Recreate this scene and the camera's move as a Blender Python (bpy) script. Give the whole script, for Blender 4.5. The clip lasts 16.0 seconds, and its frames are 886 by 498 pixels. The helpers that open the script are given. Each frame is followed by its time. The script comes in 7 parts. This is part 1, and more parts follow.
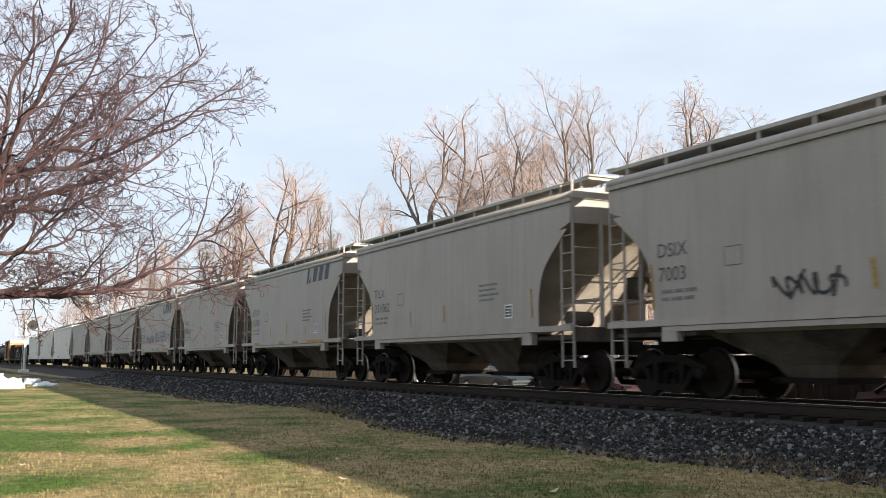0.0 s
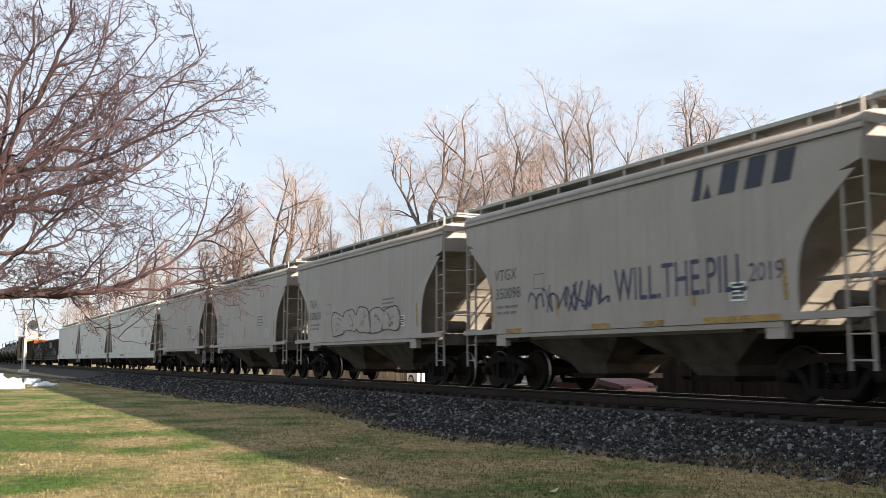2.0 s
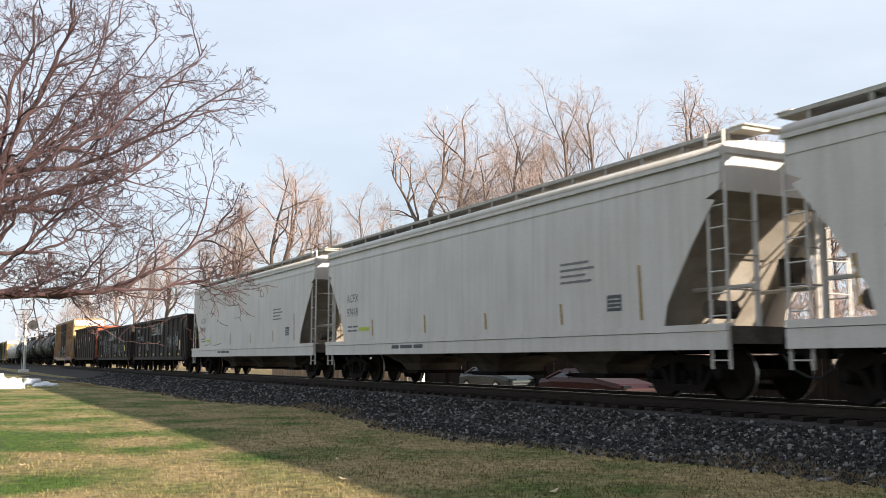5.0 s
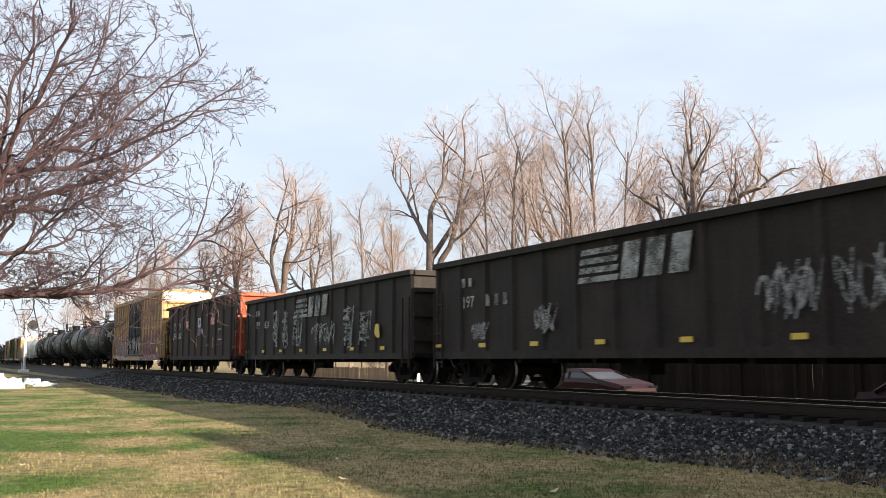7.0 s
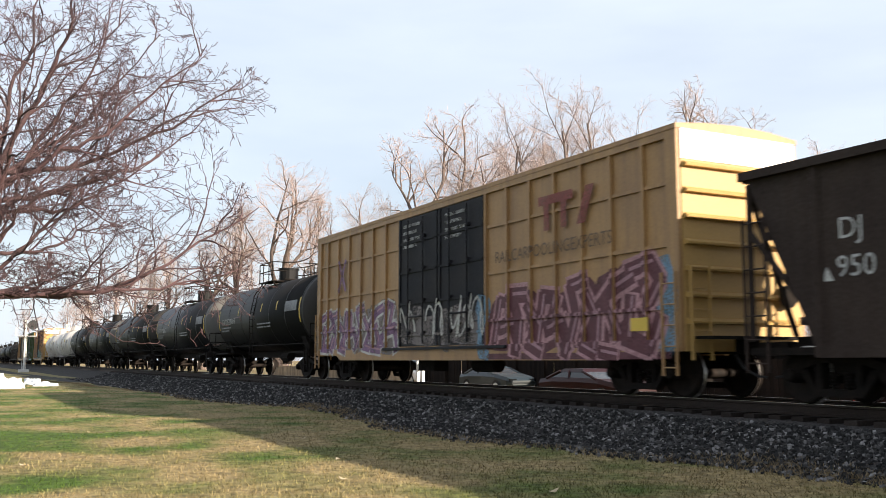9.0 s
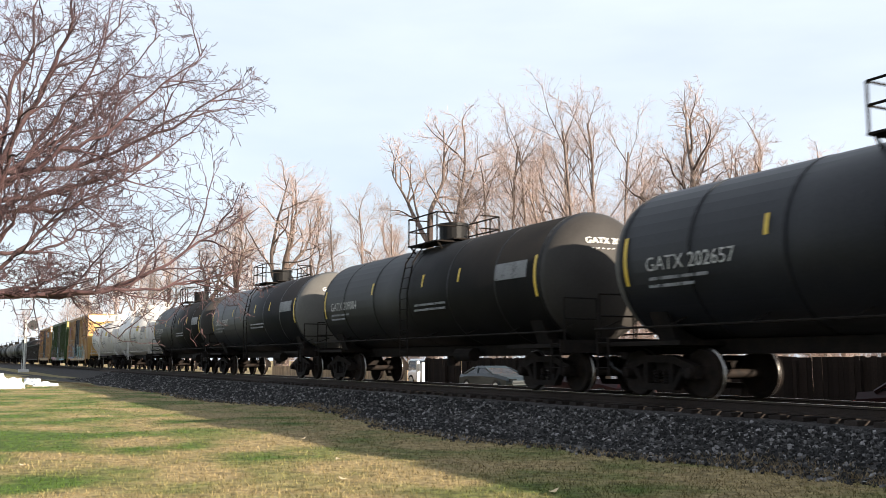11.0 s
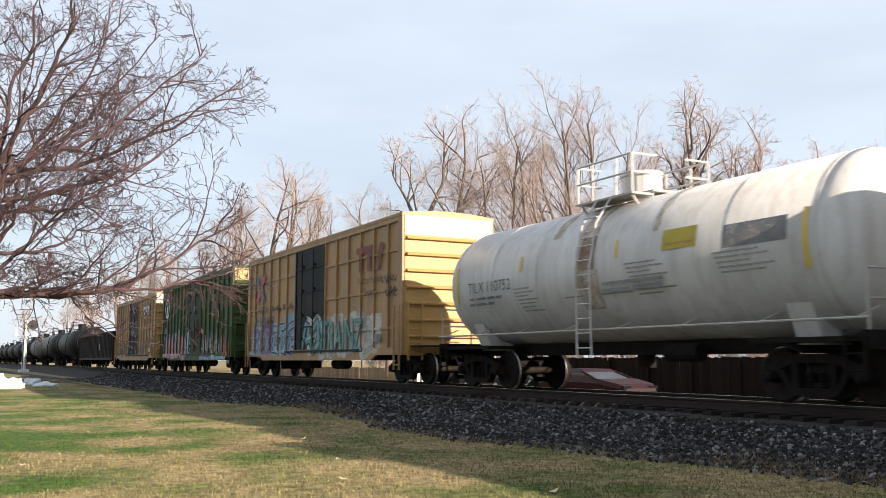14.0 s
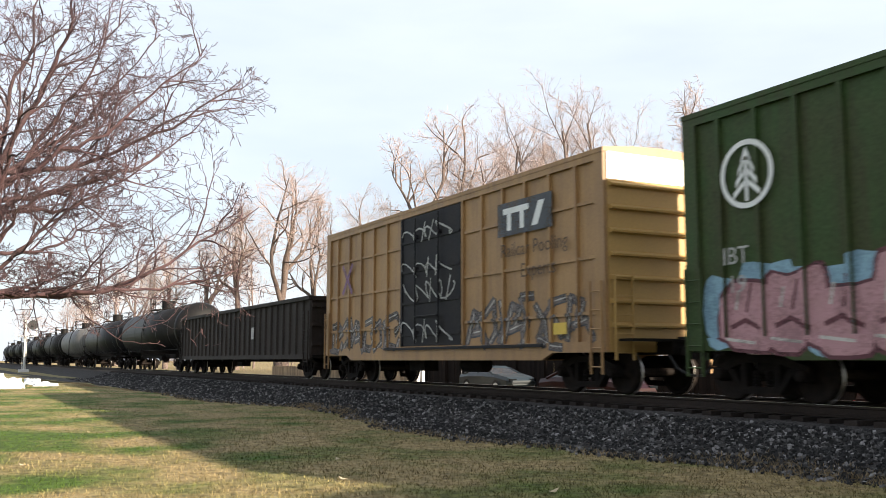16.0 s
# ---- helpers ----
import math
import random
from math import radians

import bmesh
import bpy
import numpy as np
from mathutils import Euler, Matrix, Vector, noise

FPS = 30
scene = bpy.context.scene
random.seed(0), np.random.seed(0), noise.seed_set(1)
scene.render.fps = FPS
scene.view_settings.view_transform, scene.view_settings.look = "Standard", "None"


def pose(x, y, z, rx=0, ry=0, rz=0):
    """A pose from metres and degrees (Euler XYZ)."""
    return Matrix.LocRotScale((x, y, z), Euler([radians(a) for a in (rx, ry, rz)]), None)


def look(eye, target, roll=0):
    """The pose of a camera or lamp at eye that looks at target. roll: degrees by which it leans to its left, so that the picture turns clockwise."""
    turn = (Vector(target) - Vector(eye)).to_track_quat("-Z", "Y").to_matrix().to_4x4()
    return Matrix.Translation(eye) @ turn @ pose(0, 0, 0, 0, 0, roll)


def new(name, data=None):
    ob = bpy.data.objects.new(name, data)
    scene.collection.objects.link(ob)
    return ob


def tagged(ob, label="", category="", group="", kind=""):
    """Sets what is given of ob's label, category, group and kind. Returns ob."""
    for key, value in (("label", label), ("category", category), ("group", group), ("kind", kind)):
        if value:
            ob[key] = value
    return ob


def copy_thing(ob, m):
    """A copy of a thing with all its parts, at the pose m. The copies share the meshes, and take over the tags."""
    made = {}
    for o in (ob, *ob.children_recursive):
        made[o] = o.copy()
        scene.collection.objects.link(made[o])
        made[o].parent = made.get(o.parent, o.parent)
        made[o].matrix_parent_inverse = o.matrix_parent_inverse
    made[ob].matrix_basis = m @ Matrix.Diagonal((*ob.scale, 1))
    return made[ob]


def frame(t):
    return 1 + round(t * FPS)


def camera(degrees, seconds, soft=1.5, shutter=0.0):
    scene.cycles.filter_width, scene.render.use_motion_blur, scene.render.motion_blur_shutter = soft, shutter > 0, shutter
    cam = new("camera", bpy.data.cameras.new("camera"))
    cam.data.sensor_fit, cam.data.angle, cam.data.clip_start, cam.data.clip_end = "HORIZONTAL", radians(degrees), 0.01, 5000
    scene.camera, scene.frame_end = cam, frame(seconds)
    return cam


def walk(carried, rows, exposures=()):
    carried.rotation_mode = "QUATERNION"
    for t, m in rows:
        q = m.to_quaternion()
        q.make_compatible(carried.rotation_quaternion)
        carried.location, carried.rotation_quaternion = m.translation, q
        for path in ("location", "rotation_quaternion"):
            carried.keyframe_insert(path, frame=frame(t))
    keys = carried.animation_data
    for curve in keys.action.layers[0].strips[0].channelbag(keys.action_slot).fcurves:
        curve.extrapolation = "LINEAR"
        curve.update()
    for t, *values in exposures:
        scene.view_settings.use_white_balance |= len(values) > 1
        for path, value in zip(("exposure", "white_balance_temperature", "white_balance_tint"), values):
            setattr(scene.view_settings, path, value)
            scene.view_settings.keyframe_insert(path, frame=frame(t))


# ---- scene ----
# ---- camera: stands still on the lawn, world x along the train's way, y across the track, rail top at z = 0
EYE = (0.0, 0.0, 0.70)
YAW, PITCH = radians(27.80), radians(6.81)
cam = camera(50.83, 16.0, soft=0.75, shutter=0.12)
AIM = (EYE[0] - math.cos(YAW) * math.cos(PITCH), EYE[1] + math.sin(YAW) * math.cos(PITCH), EYE[2] + math.sin(PITCH))
# the clip's camera opens up for dark cars and closes for pale ones
LIGHTING = [(0.0, 1.40, 6560, 11), (4.0, 1.38, 6560, 11), (6.4, 1.35, 6560, 11), (7.0, 1.42, 6560, 11), (8.0, 1.46, 6560, 11), (9.0, 1.43, 6560, 11), (11.4, 1.52, 6560, 11), (12.5, 1.50, 6560, 11),
            (13.1, 1.42, 6540, 11), (13.6, 1.33, 6500, 11), (14.5, 1.34, 6560, 11), (14.9, 1.47, 6650, 11), (15.5, 1.56, 6700, 11), (16.0, 1.56, 6700, 11)]
walk(cam, [(0.0, look(EYE, AIM)), (16.0, look(EYE, AIM))], LIGHTING)

# ---- daylight: low sun from behind the train's head, thin high cloud
SUN_TO = Vector((2.05, 1.0, 0.74)).normalized()
sun = new("sun", bpy.data.lights.new("sun", "SUN"))
sun.data.energy, sun.data.angle, sun.data.color = 5.0, radians(0.6), (1.0, 0.89, 0.73)
sun.matrix_world = look((0, 0, 30), Vector((0, 0, 30)) - SUN_TO)
world = bpy.data.worlds.new("world")
scene.world = world
world.use_nodes = True
wn = world.node_tree
wn.nodes.clear()
w_out = wn.nodes.new("ShaderNodeOutputWorld")
w_bg = wn.nodes.new("ShaderNodeBackground")
w_sky = wn.nodes.new("ShaderNodeTexSky")
w_sky.sky_type, w_sky.sun_disc = "NISHITA", False
w_sky.sun_elevation = math.asin(SUN_TO.z)
w_sky.sun_rotation = math.atan2(SUN_TO.x, SUN_TO.y)
w_sky.air_density, w_sky.dust_density, w_sky.ozone_density = 1.0, 1.5, 1.2
w_tc = wn.nodes.new("ShaderNodeTexCoord")
w_map = wn.nodes.new("ShaderNodeMapping")
w_map.inputs["Scale"].default_value = (1.0, 1.3, 5.0)
w_noise = wn.nodes.new("ShaderNodeTexNoise")
w_noise.inputs["Scale"].default_value, w_noise.inputs["Detail"].default_value = 1.1, 6.0
w_ramp = wn.nodes.new("ShaderNodeValToRGB")
w_ramp.color_ramp.elements[0].position, w_ramp.color_ramp.elements[0].color = 0.32, (0.56, 0.56, 0.56, 1)
w_ramp.color_ramp.elements[1].position, w_ramp.color_ramp.elements[1].color = 0.70, (0.95, 0.95, 0.95, 1)
w_mix = wn.nodes.new("ShaderNodeMixRGB")
w_mix.inputs["Color2"].default_value = (7.25, 8.1, 9.2, 1)
wn.links.new(w_tc.outputs["Generated"], w_map.inputs["Vector"])
wn.links.new(w_map.outputs["Vector"], w_noise.inputs["Vector"])
wn.links.new(w_noise.outputs["Fac"], w_ramp.inputs["Fac"])
wn.links.new(w_ramp.outputs["Color"], w_mix.inputs["Fac"])
wn.links.new(w_sky.outputs["Color"], w_mix.inputs["Color1"])
wn.links.new(w_mix.outputs["Color"], w_bg.inputs["Color"])
w_bg.inputs["Strength"].default_value = 0.05
wn.links.new(w_bg.outputs["Background"], w_out.inputs["Surface"])


# ---- materials
def material(name, base, rough=0.7, metal=0.0, tint=None, scale=3.0, amount=0.5, fine=60.0, fine_amount=0.25, bump=0.2,
             streak=None, streak_amount=0.0, spec=0.5, worn=0.0, by_object=0.0, by_island=0.0, low=0.38, high=0.68, verge=0.0, skew=0.0):
    """A node material: base colour, a second colour in large stains, fine grain, vertical streaks, small relief."""
    m = bpy.data.materials.new(name)
    m.use_nodes = True
    nt = m.node_tree
    N, L = nt.nodes, nt.links
    bsdf = N["Principled BSDF"]
    bsdf.inputs["Roughness"].default_value, bsdf.inputs["Metallic"].default_value = rough, metal
    bsdf.inputs["Specular IOR Level"].default_value = spec
    tc = N.new("ShaderNodeTexCoord")

    def noise_of(sc, detail=5.0, stretch=None):
        n = N.new("ShaderNodeTexNoise")
        n.inputs["Scale"].default_value, n.inputs["Detail"].default_value = sc, detail
        if stretch:
            mp = N.new("ShaderNodeMapping")
            mp.inputs["Scale"].default_value = stretch
            L.new(tc.outputs["Object"], mp.inputs["Vector"])
            L.new(mp.outputs["Vector"], n.inputs["Vector"])
        else:
            L.new(tc.outputs["Object"], n.inputs["Vector"])
        return n

    def mix(fac, c1, c2, blend="MIX"):
        x = N.new("ShaderNodeMixRGB")
        x.blend_type = blend
        for sock, val in (("Fac", fac), ("Color1", c1), ("Color2", c2)):
            if isinstance(val, (tuple, list)):
                x.inputs[sock].default_value = (*val[:3], 1)
            elif isinstance(val, (int, float)):
                x.inputs[sock].default_value = val
            else:
                L.new(val, x.inputs[sock])
        return x.outputs["Color"]

    def ramp(fac, lo, hi, top=1.0):
        r = N.new("ShaderNodeMapRange")
        r.inputs["From Min"].default_value, r.inputs["From Max"].default_value, r.inputs["To Max"].default_value = lo, hi, top
        L.new(fac, r.inputs["Value"])
        return r.outputs["Result"]

    tint = tint or tuple(c * 0.6 for c in base)
    big = noise_of(scale)
    patch = big.outputs["Fac"]
    if verge:
        sep, add = N.new("ShaderNodeSeparateXYZ"), N.new("ShaderNodeMath")
        add.operation = "MULTIPLY_ADD"
        add.inputs[1].default_value = verge
        off = N.new("ShaderNodeMath")
        off.operation = "SUBTRACT"
        off.inputs[1].default_value = 4.2
        L.new(tc.outputs["Object"], sep.inputs["Vector"])
        L.new(sep.outputs["Y"], off.inputs[0])
        L.new(off.outputs["Value"], add.inputs[0])
        L.new(patch, add.inputs[2])
        patch = add.outputs["Value"]
    col = mix(ramp(patch, low, high, amount), tuple(base), tuple(tint))
    if streak:
        st = noise_of(1.0, 6.0, (5.0, 5.0, 0.35))
        col = mix(ramp(st.outputs["Fac"], 0.45, 0.72, streak_amount), col, tuple(streak))
    fn = noise_of(fine, 3.0)
    grain = ramp(fn.outputs["Fac"], 0.3, 0.7, 1.0)
    gm = N.new("ShaderNodeMapRange")
    gm.inputs["To Min"].default_value, gm.inputs["To Max"].default_value = 1 - fine_amount, 1 + fine_amount
    L.new(grain, gm.inputs["Value"])
    gc = N.new("ShaderNodeCombineXYZ")
    for k in "XYZ":
        L.new(gm.outputs["Result"], gc.inputs[k])
    col = mix(1.0, col, gc.outputs["Vector"], "MULTIPLY")
    for amount_of, node, out in ((by_object, "ShaderNodeObjectInfo", "Random"), (by_island, "ShaderNodeNewGeometry", "Random Per Island")):
        if amount_of:
            src = N.new(node)
            mr = N.new("ShaderNodeMapRange")
            mr.inputs["To Min"].default_value, mr.inputs["To Max"].default_value = 1 - amount_of, 1 + amount_of
            if skew and out == "Random Per Island":
                pw = N.new("ShaderNodeMath")
                pw.operation = "POWER"
                pw.inputs[1].default_value = skew
                L.new(src.outputs[out], pw.inputs[0])
                mr.inputs["To Min"].default_value, mr.inputs["To Max"].default_value = 0.35, 0.35 + 3.4 * amount_of
                L.new(pw.outputs["Value"], mr.inputs["Value"])
            else:
                L.new(src.outputs[out], mr.inputs["Value"])
            cc = N.new("ShaderNodeCombineXYZ")
            for k in "XYZ":
                L.new(mr.outputs["Result"], cc.inputs[k])
            col = mix(1.0, col, cc.outputs["Vector"], "MULTIPLY")
    L.new(col, bsdf.inputs["Base Color"])
    if worn:
        wn_big, wn_small = noise_of(2.3, 6.0, (1.0, 1.0, 0.6)), noise_of(26.0, 4.0)
        blend = N.new("ShaderNodeMath")
        blend.operation = "ADD"
        L.new(wn_big.outputs["Fac"], blend.inputs[0])
        L.new(wn_small.outputs["Fac"], blend.inputs[1])
        thin = N.new("ShaderNodeMapRange")
        thin.inputs["From Min"].default_value, thin.inputs["From Max"].default_value = 0.86, 1.06
        thin.inputs["To Min"].default_value, thin.inputs["To Max"].default_value = 1 - worn, 1.0
        L.new(blend.outputs["Value"], thin.inputs["Value"])
        L.new(thin.outputs["Result"], bsdf.inputs["Alpha"])
    if bump:
        b = N.new("ShaderNodeBump")
        b.inputs["Strength"].default_value, b.inputs["Distance"].default_value = bump, 0.01
        L.new(fn.outputs["Fac"], b.inputs["Height"])
        L.new(b.outputs["Normal"], bsdf.inputs["Normal"])
    return m


M = {}
M["grass"] = material("lawn", (0.0540, 0.0900, 0.0175), 0.95, tint=(0.2500, 0.1850, 0.0960), scale=0.55, amount=0.88, fine=7, fine_amount=0.5, bump=0.6, low=0.38, high=0.62, spec=0.15, verge=0.020)
M["blade"] = material("grass_blades", (0.0480, 0.0810, 0.0150), 0.9, tint=(0.2150, 0.1590, 0.0815), scale=0.55, amount=0.88, fine=5, fine_amount=0.45, bump=0, by_island=0.4, low=0.38, high=0.62, spec=0.15, verge=0.020)
M["ballast"] = material("ballast_bed", (0.0470, 0.0435, 0.0420), 0.95, tint=(0.0290, 0.0262, 0.0250), scale=2.0, fine=26, fine_amount=0.7, bump=1.0, spec=0.15)
M["stone"] = material("ballast_stone", (0.0450, 0.0430, 0.0425), 0.85, tint=(0.0270, 0.0250, 0.0243), scale=6.0, fine=40, fine_amount=0.25, bump=0.3, by_island=1.7, spec=0.3, skew=5.5)
M["rail"] = material("rail_rust", (0.030, 0.022, 0.018), 0.8, tint=(0.018, 0.015, 0.014), scale=5, fine=50, spec=0.15)
M["rail_top"] = material("rail_polished", (0.55, 0.54, 0.53), 0.25, 1.0, scale=8, amount=0.2, fine_amount=0.05, bump=0)
M["tie"] = material("tie_wood", (0.028, 0.022, 0.019), 0.9, scale=4, fine=40, by_object=0.3, spec=0.15)
M["steel"] = material("grimy_steel", (0.0085, 0.0072, 0.0066), 0.85, tint=(0.020, 0.014, 0.011), scale=4, amount=0.6, fine=30, spec=0.1)
M["wheel"] = material("wheel_steel", (0.0105, 0.0085, 0.0075), 0.75, tint=(0.028, 0.018, 0.013), scale=5, fine=30, spec=0.1)
M["tread"] = material("wheel_tread", (0.35, 0.33, 0.31), 0.35, 1.0, amount=0.4, fine_amount=0.1, bump=0)
M["hop_grey"] = material("hopper_grey", (0.3180, 0.2800, 0.2540), 0.55, tint=(0.2560, 0.2230, 0.1990), scale=0.6, amount=0.6, fine=25, fine_amount=0.05, bump=0.05, streak=(0.1800, 0.1500, 0.1260), streak_amount=0.30, by_object=0.05)
M["hop_white"] = material("hopper_white", (0.5300, 0.4950, 0.4680), 0.5, tint=(0.4350, 0.4000, 0.3680), scale=0.7, amount=0.55, fine=25, fine_amount=0.05, bump=0.05, streak=(0.3200, 0.2850, 0.2500), streak_amount=0.35)
# bays and end gear: darker than the body, underside shade put into the colour
M["hop_bay"] = material("hopper_bay_shaded", (0.108, 0.090, 0.075), 0.85, tint=(0.038, 0.030, 0.025), scale=1.5, amount=0.85, fine=25, spec=0.1)
M["walk"] = material("galvanised_grating", (0.40, 0.37, 0.33), 0.6, 0.0, scale=3, fine=40)
M["black_car"] = material("gondola_black", (0.0205, 0.0155, 0.0135), 0.65, tint=(0.034, 0.025, 0.021), scale=1.2, amount=0.8, fine=20, streak=(0.040, 0.031, 0.026), streak_amount=0.45, spec=0.15)
M["brown_car"] = material("gondola_brown", (0.0280, 0.0185, 0.0152), 0.7, tint=(0.041, 0.028, 0.022), scale=1.2, amount=0.8, fine=20, streak=(0.039, 0.030, 0.025), streak_amount=0.45, spec=0.15)
M["rust_orange"] = material("rust_orange", (0.46, 0.105, 0.050), 0.75, tint=(0.30, 0.070, 0.036), scale=1.5, amount=0.7, fine=20)
M["yellow"] = material("boxcar_yellow", (0.3480, 0.1960, 0.0760), 0.55, tint=(0.2560, 0.1430, 0.0600), scale=0.9, amount=0.75, fine=20, fine_amount=0.10, streak=(0.1850, 0.1020, 0.0520), streak_amount=0.6, bump=0.06)
M["yellow_end"] = material("boxcar_end_yellow", (0.3784, 0.2279, 0.0688), 0.55, tint=(0.3182, 0.1892, 0.0602), scale=0.9, amount=0.6, fine=20, fine_amount=0.08, bump=0.06)
M["roof_white"] = material("roof_galvanised", (0.6020, 0.5848, 0.5332), 0.45, 0.2, scale=2, amount=0.3, fine_amount=0.08)
M["navy"] = material("plug_door_navy", (0.013, 0.0125, 0.016), 0.6, tint=(0.022, 0.018, 0.017), scale=1.5, amount=0.7, fine=20, spec=0.15)
M["green"] = material("boxcar_green", (0.036, 0.070, 0.022), 0.55, tint=(0.046, 0.052, 0.020), scale=1.0, amount=0.7, fine=20, streak=(0.046, 0.032, 0.019), streak_amount=0.5, spec=0.2)
M["green_door"] = material("grimy_green_door", (0.028, 0.040, 0.019), 0.6, tint=(0.022, 0.017, 0.013), scale=1.6, amount=0.85, fine=20, streak=(0.034, 0.022, 0.015), streak_amount=0.5, spec=0.2)
M["rust_stain"] = material("rust_stain", (0.0500, 0.0215, 0.0125), 0.8, tint=(0.0340, 0.0190, 0.0120), scale=2, fine=20, bump=0, worn=0.98, spec=0.15)
M["tank_black"] = material("tank_black", (0.0082, 0.0080, 0.0084), 0.5, tint=(0.0135, 0.0124, 0.0120), scale=1.0, amount=0.7, fine=20, fine_amount=0.1, bump=0.05, streak=(0.0160, 0.0145, 0.0132), streak_amount=0.35, spec=0.12)
M["tank_grey"] = material("tank_dark_grey", (0.0130, 0.0135, 0.0165), 0.45, tint=(0.0100, 0.0100, 0.0118), scale=1.0, amount=0.7, fine=20, bump=0.05, streak=(0.0200, 0.0190, 0.0185), streak_amount=0.3, spec=0.15)
M["tank_silver"] = material("tank_light_grey", (0.130, 0.126, 0.124), 0.5, tint=(0.085, 0.080, 0.076), scale=1.0, amount=0.7, fine=20, bump=0.05, streak=(0.070, 0.064, 0.058), streak_amount=0.4, spec=0.2)
# tank heads: sunlight on them is put into colours paler than the shells
M["head_grey"] = material("sunlit_grey_head", (0.1025, 0.0968, 0.0902), 0.6, tint=(0.0779, 0.0738, 0.0672), scale=1.2, amount=0.6, fine=20, fine_amount=0.06, bump=0.03, spec=0.2)
M["head_black"] = material("sunlit_black_head", (0.0357, 0.0323, 0.0298), 0.6, tint=(0.0255, 0.0229, 0.0213), scale=1.2, amount=0.6, fine=20, fine_amount=0.08, bump=0.03, spec=0.15)
M["tank_white"] = material("tank_white", (0.5400, 0.5150, 0.4980), 0.42, tint=(0.4200, 0.3880, 0.3580), scale=0.9, amount=0.6, fine=20, fine_amount=0.05, bump=0.05, streak=(0.2600, 0.2080, 0.1700), streak_amount=0.40)
M["white"] = material("white_paint", (0.72, 0.72, 0.70), 0.6, amount=0.25, fine_amount=0.1, bump=0)
M["pale"] = material("faded_lettering", (0.45, 0.44, 0.42), 0.65, amount=0.4, scale=9, fine_amount=0.15, bump=0, worn=0.35)
M["letter"] = material("dark_lettering", (0.05, 0.055, 0.065), 0.6, amount=0.4, scale=9, fine_amount=0.1, bump=0, worn=0.35)
M["blue_letter"] = material("blue_lettering", (0.030, 0.034, 0.095), 0.6, amount=0.4, fine_amount=0.1, bump=0, worn=0.45)
M["yellow_mark"] = material("yellow_marker", (0.62, 0.42, 0.05), 0.5, amount=0.3, fine_amount=0.1, bump=0)
M["ochre"] = material("rust_ochre", (0.36, 0.22, 0.06), 0.7, amount=0.5, fine_amount=0.2, bump=0, worn=0.40)
M["red_faded"] = material("faded_red", (0.20, 0.045, 0.035), 0.65, amount=0.6, scale=6, fine_amount=0.15, bump=0, worn=0.35)
M["purple"] = material("faded_purple", (0.20, 0.10, 0.19), 0.65, amount=0.6, scale=6, fine_amount=0.15, bump=0, worn=0.50)
M["g_maroon"] = material("spray_maroon", (0.105, 0.026, 0.036), 0.6, tint=(0.07, 0.022, 0.030), scale=3, fine_amount=0.1, bump=0, worn=0.22)
M["g_pink"] = material("spray_pink", (0.44, 0.23, 0.25), 0.6, tint=(0.32, 0.18, 0.18), scale=3, fine_amount=0.1, bump=0, worn=0.35)
M["g_blue"] = material("spray_blue", (0.14, 0.25, 0.34), 0.6, tint=(0.10, 0.17, 0.28), scale=3, fine_amount=0.1, bump=0, worn=0.50)
M["g_teal"] = material("spray_teal", (0.11, 0.29, 0.27), 0.6, tint=(0.07, 0.2, 0.19), scale=3, fine_amount=0.1, bump=0, worn=0.40)
M["g_white"] = material("spray_white", (0.50, 0.48, 0.44), 0.6, tint=(0.42, 0.38, 0.34), scale=3, fine_amount=0.1, bump=0, worn=0.55)
M["g_black"] = material("spray_black", (0.018, 0.018, 0.022), 0.6, fine_amount=0.1, bump=0, worn=0.40)
M["g_purple"] = material("spray_purple", (0.17, 0.09, 0.22), 0.6, scale=3, fine_amount=0.1, bump=0, worn=0.50)
M["g_rose"] = material("spray_rose", (0.36, 0.20, 0.23), 0.6, tint=(0.26, 0.13, 0.15), scale=3, fine_amount=0.1, bump=0, worn=0.25)
M["g_grey"] = material("spray_grey", (0.17, 0.14, 0.13), 0.65, tint=(0.09, 0.075, 0.07), scale=3, fine_amount=0.15, bump=0, worn=0.65)
M["g_sky"] = material("spray_sky_blue", (0.22, 0.37, 0.46), 0.6, tint=(0.15, 0.26, 0.36), scale=3, fine_amount=0.1, bump=0, worn=0.30)
M["g_navy"] = material("spray_navy", (0.02, 0.025, 0.07), 0.6, fine_amount=0.1, bump=0, worn=0.30)
M["g_orange"] = material("spray_orange", (0.34, 0.085, 0.03), 0.65, tint=(0.2, 0.05, 0.025), scale=3, fine_amount=0.15, bump=0, worn=0.5)
M["mustard"] = material("mustard_placard", (0.40, 0.30, 0.02), 0.6, amount=0.3, fine_amount=0.1, bump=0, worn=0.1)
M["letter_faint"] = material("faint_print", (0.27, 0.255, 0.25), 0.65, amount=0.4, scale=9, fine_amount=0.1, bump=0, worn=0.5)
M["rust_panel"] = material("rust_panel", (0.20, 0.105, 0.060), 0.75, tint=(0.36, 0.29, 0.23), scale=2.5, amount=0.9, fine=20, fine_amount=0.2, bump=0.05, worn=0.55)
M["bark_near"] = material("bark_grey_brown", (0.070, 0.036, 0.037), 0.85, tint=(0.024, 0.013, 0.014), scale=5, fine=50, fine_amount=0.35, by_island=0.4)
# far twigs: sunlight and sky bleeding round them are put into this pale colour
M["bark_far"] = material("bark_sunlit_pale", (0.34, 0.255, 0.225), 0.9, tint=(0.20, 0.147, 0.130), scale=1.0, fine=12, fine_amount=0.25, by_island=0.3, by_object=0.15)
